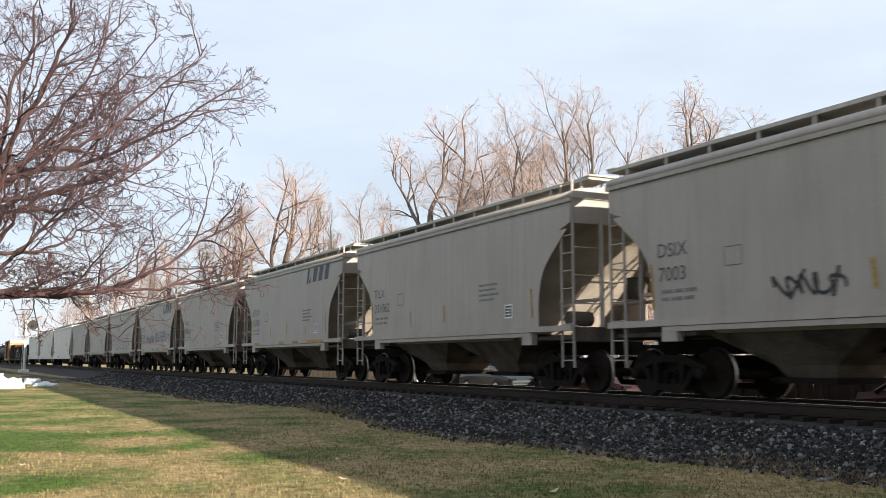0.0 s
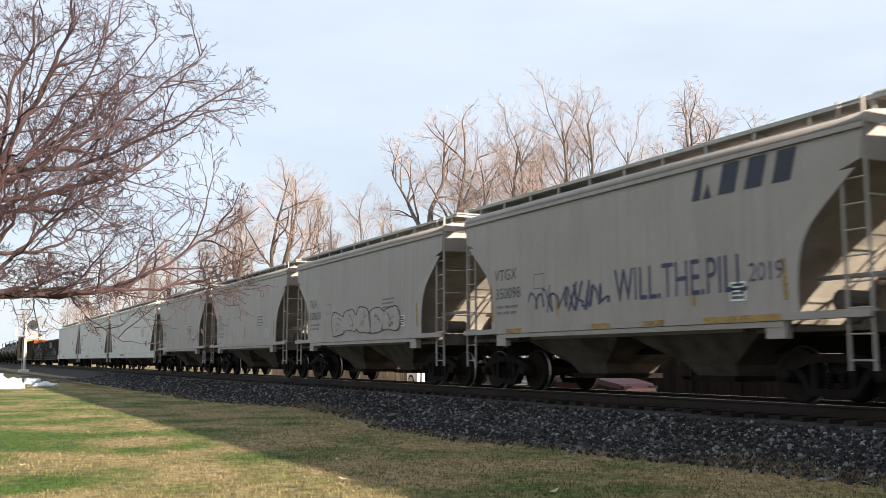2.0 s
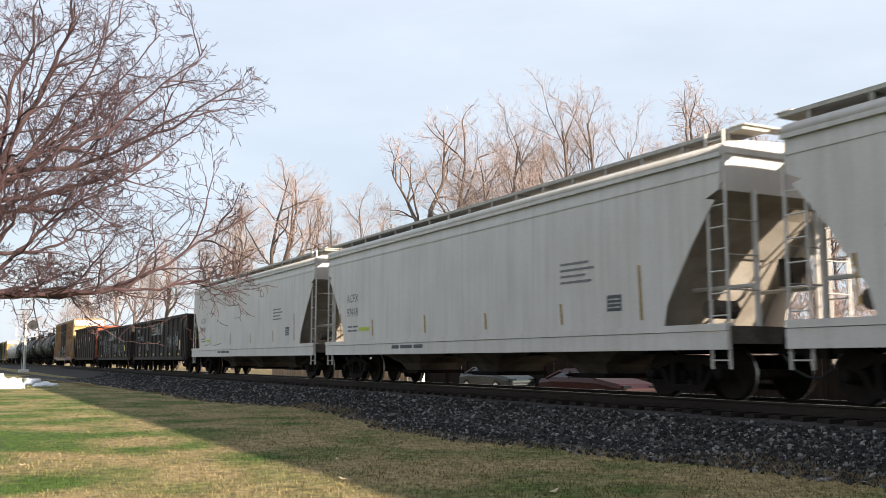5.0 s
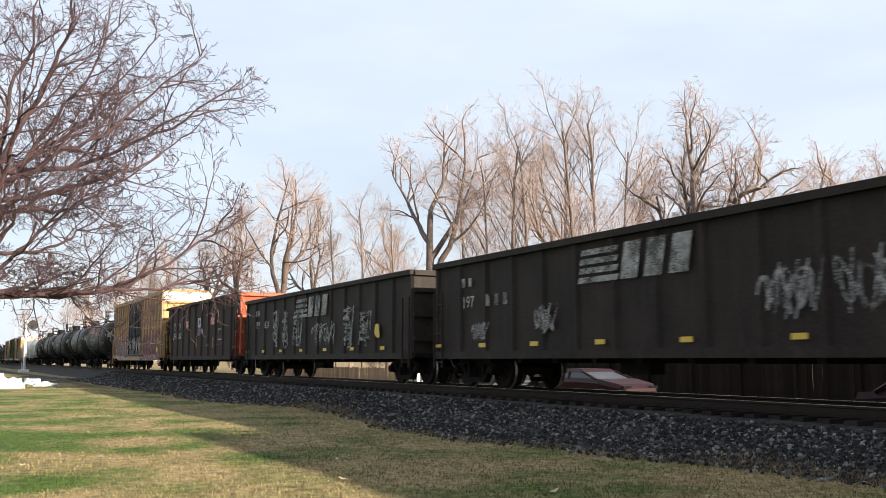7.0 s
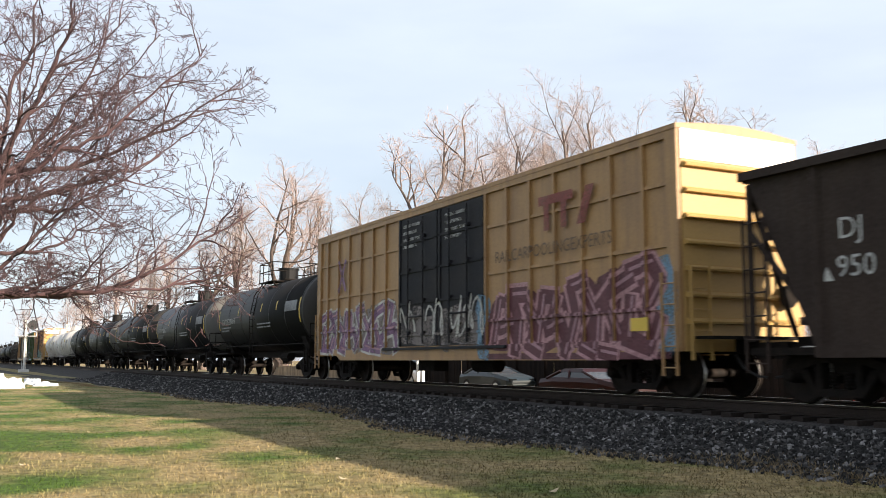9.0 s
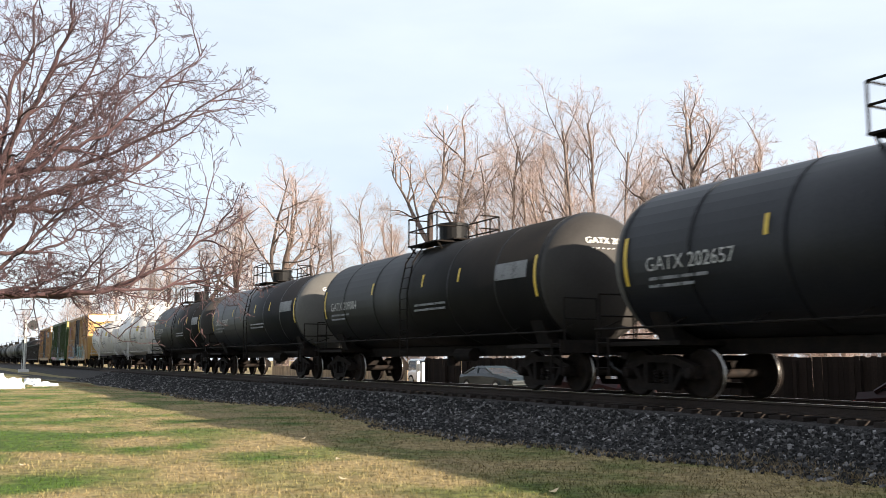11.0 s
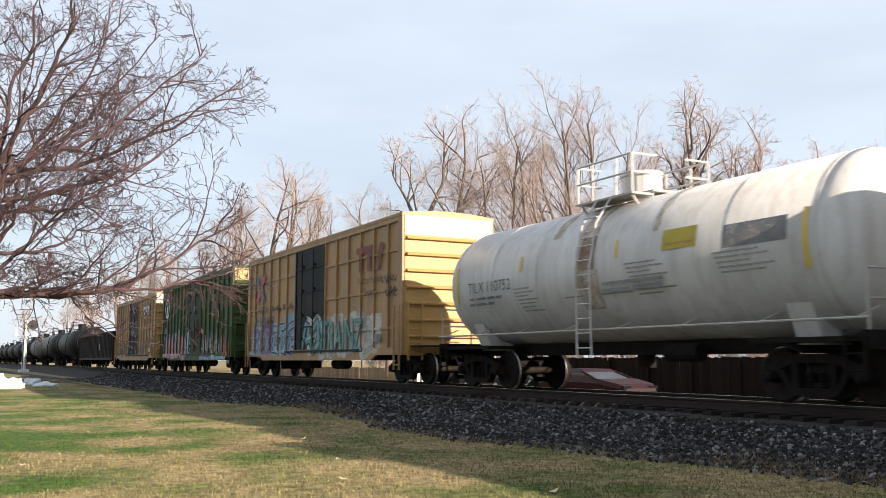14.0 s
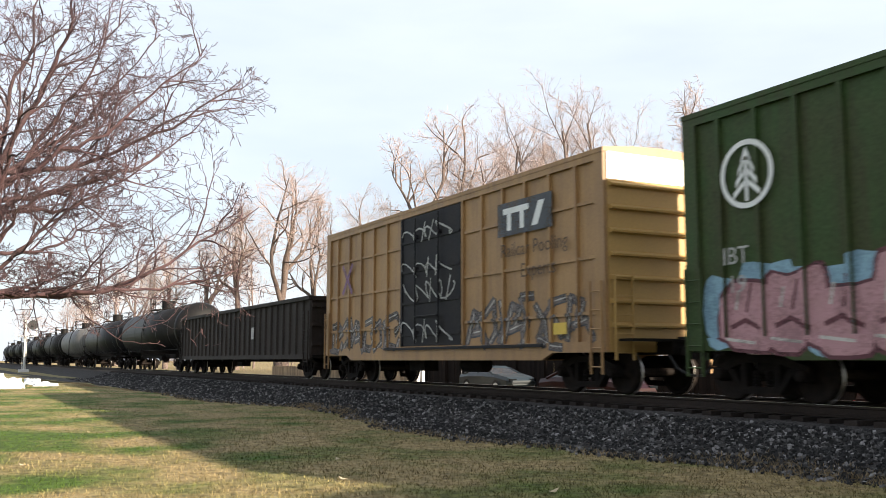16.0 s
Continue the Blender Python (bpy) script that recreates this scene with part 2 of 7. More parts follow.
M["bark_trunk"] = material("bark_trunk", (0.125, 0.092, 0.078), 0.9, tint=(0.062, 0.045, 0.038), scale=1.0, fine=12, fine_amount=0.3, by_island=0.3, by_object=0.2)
M["emblem_navy"] = material("emblem_navy", (0.016, 0.022, 0.042), 0.55, amount=0.3, fine_amount=0.08, bump=0)
M["snow"] = material("old_snow", (0.5280, 0.5456, 0.5808), 0.7, tint=(0.3520, 0.3608, 0.3696), scale=3, amount=0.4, fine=30, fine_amount=0.06)
M["leaf"] = material("dry_leaf", (0.45, 0.36, 0.24), 0.8, fine_amount=0.1, bump=0)
M["galv"] = material("signal_silver", (0.55, 0.55, 0.53), 0.5, 0.2, scale=4, fine_amount=0.1)
M["car_red"] = material("car_paint_red", (0.0198, 0.0022, 0.0033), 0.45, amount=0.2, fine_amount=0.03, bump=0, spec=0.25)
M["car_teal"] = material("car_paint_teal", (0.007, 0.014, 0.017), 0.4, amount=0.2, fine_amount=0.03, bump=0)
M["car_white"] = material("van_paint_white", (0.75, 0.75, 0.74), 0.3, amount=0.15, fine_amount=0.03, bump=0)
M["car_glass"] = material("dark_car_glass", (0.01, 0.012, 0.014), 0.06, amount=0.0, fine_amount=0.0, bump=0)
M["tyre"] = material("tyre_rubber", (0.015, 0.015, 0.015), 0.85, fine_amount=0.1)
M["fence"] = material("fence_wood", (0.2720, 0.2000, 0.1280), 0.85, tint=(0.1760, 0.1280, 0.0880), scale=2, fine=30, by_object=0.25)
M["sign_red"] = material("sign_red", (0.42, 0.03, 0.04), 0.5, amount=0.3, fine_amount=0.08, bump=0, worn=0.20)
M["sign_blue"] = material("sign_blue", (0.03, 0.04, 0.16), 0.5, amount=0.3, fine_amount=0.08, bump=0, worn=0.30)
M["dirty_pale"] = material("worn_white_lettering", (0.33, 0.32, 0.30), 0.7, tint=(0.10, 0.095, 0.09), scale=5, amount=0.9, fine=20, fine_amount=0.3, bump=0, worn=0.60)
M["scrawl_grey"] = material("faded_white_spray", (0.30, 0.29, 0.285), 0.7, tint=(0.07, 0.065, 0.06), scale=4, amount=0.9, fine=20, fine_amount=0.3, bump=0, worn=0.70)
M["dark_yellow"] = material("faded_slogan", (0.085, 0.048, 0.026), 0.65, amount=0.5, fine_amount=0.1, bump=0, worn=0.30)
M["grey_panel"] = material("grey_panel", (0.16, 0.16, 0.165), 0.6, amount=0.5, scale=5, fine_amount=0.15, bump=0, worn=0.35)
M["lime"] = material("lime_marking", (0.42, 0.50, 0.06), 0.55, amount=0.3, fine_amount=0.1, bump=0, worn=0.30)
M["fence_dark"] = material("fence_dark_brown", (0.014, 0.0100, 0.0085), 0.9, tint=(0.009, 0.007, 0.006), scale=2, fine=30, by_object=0.3, spec=0.1)
# sloping hopper ends: dirtier paint, with some recess shade put into the colour
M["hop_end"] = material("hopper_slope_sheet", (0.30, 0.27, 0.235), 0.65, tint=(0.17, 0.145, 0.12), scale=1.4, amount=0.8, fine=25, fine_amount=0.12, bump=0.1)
M["dry_grass"] = material("dead_grass", (0.2106, 0.1560, 0.0897), 0.95, tint=(0.1326, 0.1014, 0.0585), scale=2, fine_amount=0.2, bump=0, by_island=0.3, spec=0.15)
M["tank_rust"] = material("tank_rust_run", (0.42, 0.34, 0.26), 0.65, tint=(0.25, 0.17, 0.11), scale=3, amount=0.9, fine=20, fine_amount=0.2, bump=0.05, streak=(0.60, 0.58, 0.55), streak_amount=0.7, worn=0.60)
M["dark"] = material("matt_black", (0.015, 0.015, 0.016), 0.7, fine_amount=0.1)


# ---- mesh helpers
def part(name, bm, mat, parent=None, label=""):
    """Links a bmesh as one mesh object, under a thing or a part."""
    me = bpy.data.meshes.new(name)
    bm.to_mesh(me)
    bm.free()
    me.materials.append(M[mat])
    ob = new(name, me)
    ob.parent = parent
    return tagged(ob, label)


def again(name, ob, m, parent=None):
    """Another object on the same mesh."""
    o = new(name, ob.data)
    o.parent, o.matrix_local = parent, m
    return o


def thing(name, label, category, group="", kind="", at=None):
    e = new(name)
    e.empty_display_size = 0.2
    if at is not None:
        e.matrix_world = at
    return tagged(e, label, category, group, kind)


def box(bm, x0, x1, y0, y1, z0, z1):
    v = [bm.verts.new(p) for p in ((x0, y0, z0), (x1, y0, z0), (x1, y1, z0), (x0, y1, z0), (x0, y0, z1), (x1, y0, z1), (x1, y1, z1), (x0, y1, z1))]
    for f in ((0, 3, 2, 1), (4, 5, 6, 7), (0, 1, 5, 4), (1, 2, 6, 5), (2, 3, 7, 6), (3, 0, 4, 7)):
        bm.faces.new([v[i] for i in f])
    return bm


def bar(bm, a, b, r, n=6):
    a, b = Vector(a), Vector(b)
    d = (b - a).normalized()
    s = d.orthogonal().normalized()
    t = d.cross(s)
    ring = [[bm.verts.new(p + (s * math.cos(k * math.tau / n) + t * math.sin(k * math.tau / n)) * r) for k in range(n)] for p in (a, b)]
    for k in range(n):
        bm.faces.new((ring[0][k], ring[0][(k + 1) % n], ring[1][(k + 1) % n], ring[1][k]))
    bm.faces.new(ring[0][::-1])
    bm.faces.new(ring[1])
    return bm


def loft(bm, rings, cap=True, closed=True, smooth=False):
    vs = [[bm.verts.new(p) for p in r] for r in rings]
    n = len(vs[0])
    for a, b in zip(vs, vs[1:]):
        for k in range(n if closed else n - 1):
            f = bm.faces.new((a[k], a[(k + 1) % n], b[(k + 1) % n], b[k]))
            f.smooth = smooth
    if cap and closed:
        bm.faces.new(vs[0][::-1])
        bm.faces.new(vs[-1])
    return bm


def plate(bm, pts, depth):
    """A flat outline (list of points) given thickness along the vector depth."""
    d = Vector(depth)
    a = [bm.verts.new(Vector(p)) for p in pts]
    b = [bm.verts.new(Vector(p) + d) for p in pts]
    n = len(pts)
    bm.faces.new(a)
    bm.faces.new(b[::-1])
    for k in range(n):
        bm.faces.new((a[k], b[k], b[(k + 1) % n], a[(k + 1) % n]))
    bmesh.ops.recalc_face_normals(bm, faces=bm.faces)
    return bm


def bm_new():
    return bmesh.new()


# ---- plan
TRACK_Y, GRASS_Z, SPEED = 13.1, -0.80, 23.2


# ---- ground, lawn, ballast, track
def from_arrays(name, verts, faces, mats, kind="", label="", category="", smooth=False):
    me = bpy.data.meshes.new(name)
    verts = np.asarray(verts, np.float32).reshape(-1, 3)
    faces = np.asarray(faces, np.int32)
    n, k = faces.shape
    me.vertices.add(len(verts))
    me.vertices.foreach_set("co", verts.ravel())
    me.loops.add(n * k)
    me.loops.foreach_set("vertex_index", faces.ravel())
    me.polygons.add(n)
    me.polygons.foreach_set("loop_start", np.arange(0, n * k, k, dtype=np.int32))
    me.polygons.foreach_set("use_smooth", np.full(n, smooth))
    me.update(calc_edges=True)
    for m in mats:
        me.materials.append(M[m])
    return tagged(new(name, me), label, category, "", kind)


def lawn_edge(x):
    """Where the lawn ends against the ballast."""
    far = max(0.0, -x - 30)
    return max(3.5, 9.55 + 0.68 * math.cos((x + 8) * 0.33) / (1 + far * 0.05) + 0.10 * math.sin(x * 1.7) - 0.065 * far)


def build_ground():
    xs = [-3500, -1500, -700, -400, -260, -180, -130] + [-100 + 1.0 * k for k in range(0, 121)] + [40, 80, 160, 400, 1000, 3000]
    ys = [-3000, -1000, -300, -100, -40, -15] + [-8 + 0.5 * k for k in range(0, 37)] + [12, 14, 17, 22, 30, 45, 70, 120, 300, 900, 3000]
    verts, faces = [], []
    for x in xs:
        for y in ys:
            bump = 0.05 * noise.noise((x * 0.22, y * 0.22, 0.0)) if -110 < x < 25 and -9 < y < 10.2 else 0.0
            verts.append((x, y, GRASS_Z + bump))
    w = len(ys)
    for i in range(len(xs) - 1):
        for j in range(w - 1):
            a = i * w + j
            faces.append((a, a + w, a + w + 1, a + 1))
    from_arrays("ground", verts, faces, ["grass"], "structure", "patchy early spring lawn, green and straw coloured", "ground", True)


def build_grass():
    """Short blades over the part of the lawn near the camera."""
    n = 210000
    r = np.random.RandomState(4)
    ang = np.radians(r.uniform(0.5, 56, n))
    dist = 7.0 + 72 * r.uniform(0, 1, n) ** 2.3
    x, y = -np.cos(ang) * dist, np.sin(ang) * dist
    edge = np.array([lawn_edge(a) for a in x])
    keep = (y < edge + r.normal(0, 0.12, n)) & (y > 0.1)
    x, y = x[keep], y[keep]
    n = len(x)
    z = np.array([GRASS_Z + 0.05 * noise.noise((a * 0.22, b * 0.22, 0.0)) for a, b in zip(x, y)])
    h = r.uniform(0.012, 0.042, n)
    th = r.uniform(0, math.tau, n)
    wv = r.uniform(0.003, 0.006, n) * (1 + np.hypot(x, y) * 0.06)
    lean = r.normal(0, 0.022, (n, 2))
    v = np.zeros((n, 3, 3))
    v[:, 0] = np.c_[x - np.cos(th) * wv, y - np.sin(th) * wv, z - 0.004]
    v[:, 1] = np.c_[x + np.cos(th) * wv, y + np.sin(th) * wv, z - 0.004]
    v[:, 2] = np.c_[x + lean[:, 0], y + lean[:, 1], z + h]
    m = 16000
    fx = -5 - 75 * r.uniform(0, 1, m) ** 1.6
    fy = np.array([lawn_edge(a) for a in fx]) + r.normal(-0.12, 0.16, m)
    fh = r.uniform(0.03, 0.10, m)
    fl, ft = r.normal(0, 0.05, (m, 2)), r.uniform(0, math.tau, m)
    fw = r.uniform(0.004, 0.008, m) * (1 - fx * 0.04)
    fz = np.maximum(GRASS_Z, -0.20 - (TRACK_Y - fy - 1.45) * 0.34) - 0.02
    u = np.zeros((m, 3, 3))
    u[:, 0] = np.c_[fx - np.cos(ft) * fw, fy - np.sin(ft) * fw, fz]
    u[:, 1] = np.c_[fx + np.cos(ft) * fw, fy + np.sin(ft) * fw, fz]
    u[:, 2] = np.c_[fx + fl[:, 0], fy + fl[:, 1], fz + fh]
    from_arrays("dead_grass_fringe", u, np.arange(m * 3).reshape(-1, 3), ["dry_grass"], "stuff", "dead straw-coloured grass along the ballast edge", "grass")
    from_arrays("grass_blades", v, np.arange(n * 3).reshape(-1, 3), ["blade"], "stuff", "short green and straw lawn grass", "grass")


def ballast_z(y):
    t = abs(y - TRACK_Y)
    return -0.25 if t < 1.45 else -0.25 - (t - 1.45) * 0.32


def build_ballast():
    xs = [-900, -400, -200] + [-120 + 1.0 * k for k in range(0, 141)] + [60, 200]
    prof = [3.75, 3.2, 2.6, 2.0, 1.45, 0.8, 0.0, -0.8, -1.45, -2.0, -2.6, -3.2, -3.75]
    verts, faces = [], []
    for x in xs:
        for k, t in enumerate(prof):
            y = TRACK_Y - t
            if k == 0:
                y = lawn_edge(x) - 0.35
            if k in (1, 2):
                y = y * 0.55 + (lawn_edge(x) + 0.4 * k) * 0.45
            z = ballast_z(y) + 0.03 * noise.noise((x * 0.8, y * 1.3, 3.0))
            if k in (0, len(prof) - 1):
                z = GRASS_Z - 0.06
            elif k == 1:
                z = max(z, GRASS_Z + 0.05)
            verts.append((x, y, z))
    w = len(prof)
    for i in range(len(xs) - 1):
        for j in range(w - 1):
            a = i * w + j
            faces.append((a, a + 1, a + w + 1, a + w))
    bed = from_arrays("ballast_bed", verts, faces, ["ballast"], "structure", "grey crushed stone ballast bank under the track", "ballast")
    # loose stones
    r = np.random.RandomState(7)
    n = 62000
    far = r.uniform(0, 1, n) ** 1.9
    x = -4.5 - far * 75
    y = r.uniform(8.3, 11.5, n)
    edge = np.array([lawn_edge(a) for a in x])
    keep = y > edge - 0.25 + r.normal(0, 0.14, n)
    x, y = x[keep], y[keep]
    n = len(x)
    z = np.zeros(n)
    for i, (a, b) in enumerate(zip(x, y)):
        e = lawn_edge(a)
        py = [e - 0.35, 0.55 * (TRACK_Y - 3.2) + 0.45 * (e + 0.4), 0.55 * (TRACK_Y - 2.6) + 0.45 * (e + 0.8), TRACK_Y - 2.0, TRACK_Y - 1.45, TRACK_Y]
        pz = [GRASS_Z - 0.06, max(ballast_z(py[1]), GRASS_Z + 0.05)] + [ballast_z(q) for q in py[2:]]
        z[i] = max(float(np.interp(b, py, pz)) + 0.03 * noise.noise((a * 0.8, b * 1.3, 3.0)), GRASS_Z)
    s = (0.011 + 0.024 * r.uniform(0, 1, n) ** 1.8) * (1 + np.maximum(0, -x - 15) * 0.012)
    cube = np.array([(-1, -1, -1), (1, -1, -1), (1, 1, -1), (-1, 1, -1), (-1, -1, 1), (1, -1, 1), (1, 1, 1), (-1, 1, 1)], float)
    q = np.array([(0, 3, 2, 1), (4, 5, 6, 7), (0, 1, 5, 4), (1, 2, 6, 5), (2, 3, 7, 6), (3, 0, 4, 7)])
    v = cube[None] * r.uniform(0.45, 1.15, (n, 8, 3)) * s[:, None, None] * r.uniform(0.7, 1.3, (n, 1, 3))
    a = r.uniform(0, math.tau, n)
    b = r.uniform(-0.9, 0.9, n)
    ca, sa, cb, sb = np.cos(a), np.sin(a), np.cos(b), np.sin(b)
    R = np.zeros((n, 3, 3))
    R[:, 0] = np.c_[ca, -sa * cb, sa * sb]
    R[:, 1] = np.c_[sa, ca * cb, -ca * sb]
    R[:, 2] = np.c_[np.zeros(n), sb, cb]
    v = np.einsum("nij,nkj->nki", R, v) + np.c_[x, y, z + s * 0.4][:, None, :]
    f = (q[None] + (np.arange(n) * 8)[:, None, None]).reshape(-1, 4)
    from_arrays("ballast_stones", v, f, ["stone"], "stuff", "loose grey crushed ballast stones", "stones")
    return bed


def build_track():
    track = thing("railway_track", "single railway track, rusty steel rails on wooden ties", "track", kind="structure")
    prof = [(-0.07, -0.18), (0.07, -0.18), (0.07, -0.165), (0.012, -0.14), (0.012, -0.045), (0.036, -0.035), (0.036, -0.004), (0.028, 0.0),
            (-0.028, 0.0), (-0.036, -0.004), (-0.036, -0.035), (-0.012, -0.045), (-0.012, -0.14), (-0.07, -0.165)]
    for side in (-1, 1):
        bm = bm_new()
        yc = TRACK_Y + side * 0.7535
        loft(bm, [[(x, yc + a, b) for a, b in prof] for x in (-900, -300, -100, -40, -20, 0, 40, 200)])
        part("rail", bm, "rail", track)
        bm = bm_new()
        box(bm, -900, 200, yc - 0.026, yc + 0.026, 0.0, 0.003)
        part("running_surface", bm, "rail_top", track, "polished top of the rail")
    bm = bm_new()
    box(bm, -0.115, 0.115, -1.30, 1.30, -0.17, 0.0)
    tie = part("tie", bm, "tie", track)
    tie.matrix_local = pose(4.0, TRACK_Y, -0.182)
    for k in range(1, 170):
        again("tie", tie, pose(4.0 - 0.5 * k, TRACK_Y + random.uniform(-0.04, 0.04), -0.182, 0, 0, random.uniform(-0.8, 0.8)), track)


# ---- rolling stock
TEXTS = {}


def lettering(words, x, z, size, mat, parent, y, label="", anchor="CENTER", name="lettering", stretch=1.0):
    """Flat lettering on the near side of a car; x and z give its middle (or left end) and base line."""
    key = (words, anchor)
    if key not in TEXTS:
        cu = bpy.data.curves.new("text", "FONT")
        cu.body, cu.size, cu.align_x, cu.resolution_u = words, 1.0, anchor, 3
        tmp = new("text_source", cu)
        bpy.context.view_layer.update()
        TEXTS[key] = bpy.data.meshes.new_from_object(tmp.evaluated_get(bpy.context.evaluated_depsgraph_get()))
        bpy.data.objects.remove(tmp)
    me = TEXTS[key].copy()
    me.materials.clear()
    me.materials.append(M[mat])
    me.transform(Matrix.Translation((x, y, z)) @ Matrix.Rotation(radians(90), 4, "X") @ Matrix.Diagonal((size * stretch, size, size, 1)))
    ob = new(name, me)
    ob.parent = parent
    return tagged(ob, label)


def head_lettering(words, car, h, y, z, size, mat, zc=2.6):
    """Lettering on the leading domed head of a tank, wrapped on its curve."""
    ob = lettering(words, 0, 0, size, mat, car, 0, "white stencilled marking on the tank head", "LEFT", stretch=1.15)
    rad, dep = (0.0, 0.45, 0.85, 1.14, 1.36, 1.48, 1.52), (0.0, 0.03, 0.10, 0.20, 0.34, 0.50, 0.66)
    for v in ob.data.vertices:
        yy, zz = y + v.co.x, z + v.co.z
        v.co = (h - float(np.interp(math.hypot(yy, zz - zc), rad, dep)) + 0.008, yy, zz)
    return ob


def decal(name, polys, mat, parent, y, label=""):
    """Flat painted shapes on the near side: outlines of (x, z)."""
    bm = bm_new()
    for p in polys:
        f = bm.faces.new([bm.verts.new((a, y, b)) for a, b in p])
        f.normal_update()
        if f.normal.y > 0:
            f.normal_flip()
    return part(name, bm, mat, parent, label)


RELIEF = {}


def clip_to(poly, axis, lo, hi):
    """Cuts an outline of (x, z) to lo..hi along one axis."""
    for lim, sign in ((lo, 1), (hi, -1)):
        out = []
        for p, q in zip(poly, poly[1:] + poly[:1]):
            a, b = sign * (p[axis] - lim), sign * (q[axis] - lim)
            if a >= 0:
                out.append(p)
            if len(poly) > 2 and a * b < 0:
                f = a / (a - b)
                out.append((p[0] + (q[0] - p[0]) * f, p[1] + (q[1] - p[1]) * f))
        poly = out
        if len(poly) < 3:
            return []
    return poly


def spray(car, name, polys, mat, layer, label=""):
    """Spray paint that lies on the panels, posts, rails, sills and doors of a car's near side."""
    bm = bm_new()
    for x0, x1, z0, z1, y in RELIEF[car.name]:
        for k, p in enumerate(polys):
            p = clip_to(clip_to(list(p), 0, x0, x1), 1, z0, z1)
            if len(p) < 3:
                continue
            yy = y - 0.0022 * layer - 0.00002 * k
            f = bm.faces.new([bm.verts.new((a, yy, b)) for a, b in p])
            f.normal_update()
            if f.normal.y > 0:
                f.normal_flip()
    return part(name, bm, mat, car, label)


SHAPES = [[[(0.0, 0.15), (0.25, 0.95), (0.6, 0.85), (0.5, 0.55)], [(0.3, 0.4), (0.75, 0.5), (1.0, 0.05)]], [[(0.1, 0.9), (0.7, 0.98), (0.95, 0.7), (0.55, 0.45)], [(0.2, 0.6), (0.15, 0.1), (0.7, 0.02), (0.9, 0.3)]],
          [[(0.05, 0.0), (0.3, 0.5), (0.05, 0.95), (0.5, 1.0)], [(0.6, 0.75), (0.95, 0.45), (0.6, 0.1), (1.05, 0.0)]], [[(0.0, 0.7), (0.45, 1.0), (0.55, 0.3), (0.2, 0.05)], [(0.7, 0.95), (0.9, 0.55), (0.75, 0.1)]],
          [[(0.15, 0.05), (0.1, 0.6), (0.5, 0.9), (0.9, 0.98)], [(0.45, 0.6), (0.65, 0.25), (1.0, 0.35)], [(0.35, 0.05), (0.8, 0.0)]]]


def piece(car, x0, x1, z0, z1, n, seed, fill, edge, shade, back=None, fat=0.26, rise=0.0, label="", first=1):
    """A sprayed piece of interlocking fat strokes: edges, fills, shading, over an optional cloud."""
    rng = random.Random(seed)
    w = (x1 - x0) / n
    edges, fills, shades, cloud = [], [], [], []
    for k in range(n):
        h = (z1 - z0) * rng.uniform(0.86, 1.0) * (1 + rise * (k / n - 0.5))
        px, pz, lean = x0 + w * (k - 0.06), z0 + rng.uniform(0, 0.08) * (z1 - z0), rng.uniform(-0.12, 0.18)
        for line in SHAPES[(k * 2 + rng.randrange(2)) % len(SHAPES)]:
            pts = []
            for a, b in line:
                pts.append((px + (a * 1.15 + lean * b + rng.uniform(-0.08, 0.08)) * w, pz + (b + rng.uniform(-0.04, 0.04)) * h))
            t = fat * w * rng.uniform(0.85, 1.25)
            edges += stroke(pts, t * 1.55)
            fills += stroke(pts, t)
            shades += stroke([(a + t * 0.18, b + t * 0.1) for a, b in pts], t * 0.22)[::2]
        cloud.append(blob(px + w * 0.5, pz + h * 0.5, w * 1.35, h * 1.04, rng))
    if back:
        spray(car, "spray_cloud", cloud, back, first)
    spray(car, "spray_outline", edges, edge, first + 1, label)
    spray(car, "spray_fill", fills, fill, first + 2)
    spray(car, "spray_detail", shades, shade, first + 3)


def rect(x0, x1, z0, z1, slant=0.0):
    return [(x0, z0), (x1, z0), (x1 + slant, z1), (x0 + slant, z1)]


def bars_of(x, z, widths, h, gap):
    """Rows of small bars that stand for lettering too small to read."""
    out = []
    for k, row in enumerate(widths):
        at = x
        for w in row:
            out.append(rect(at, at + w, z - k * gap, z - k * gap + h))
            at += w + h * 0.8
    return out


def blob(cx, cz, w, h, rng, n=18, lean=0.0):
    ph = [rng.uniform(0, 6.28) for _ in range(3)]
    pts = []
    for k in range(n):
        a = math.tau * k / n
        c, s = math.cos(a), math.sin(a)
        e = 0.55
        rr = 1 + 0.10 * math.sin(2 * a + ph[0]) + 0.09 * math.sin(3 * a + ph[1]) + 0.06 * math.sin(5 * a + ph[2])
        px = math.copysign(abs(c) ** e, c) * w / 2 * rr
        pz = math.copysign(abs(s) ** e, s) * h / 2 * rr
        pts.append((cx + px + lean * pz, cz + pz))
    return pts


def stroke(points, w):
    """A brushed line as a row of quads."""
    out = []
    for (x0, z0), (x1, z1) in zip(points, points[1:]):
        d = math.hypot(x1 - x0, z1 - z0) or 1
        nx, nz = -(z1 - z0) / d * w / 2, (x1 - x0) / d * w / 2
        ex, ez = (x1 - x0) / d * w * 0.25, (z1 - z0) / d * w * 0.25
        out.append([(x0 - nx - ex, z0 - nz - ez), (x1 - nx + ex, z1 - nz + ez), (x1 + nx + ex, z1 + nz + ez), (x0 + nx - ex, z0 + nz - ez)])
    return out


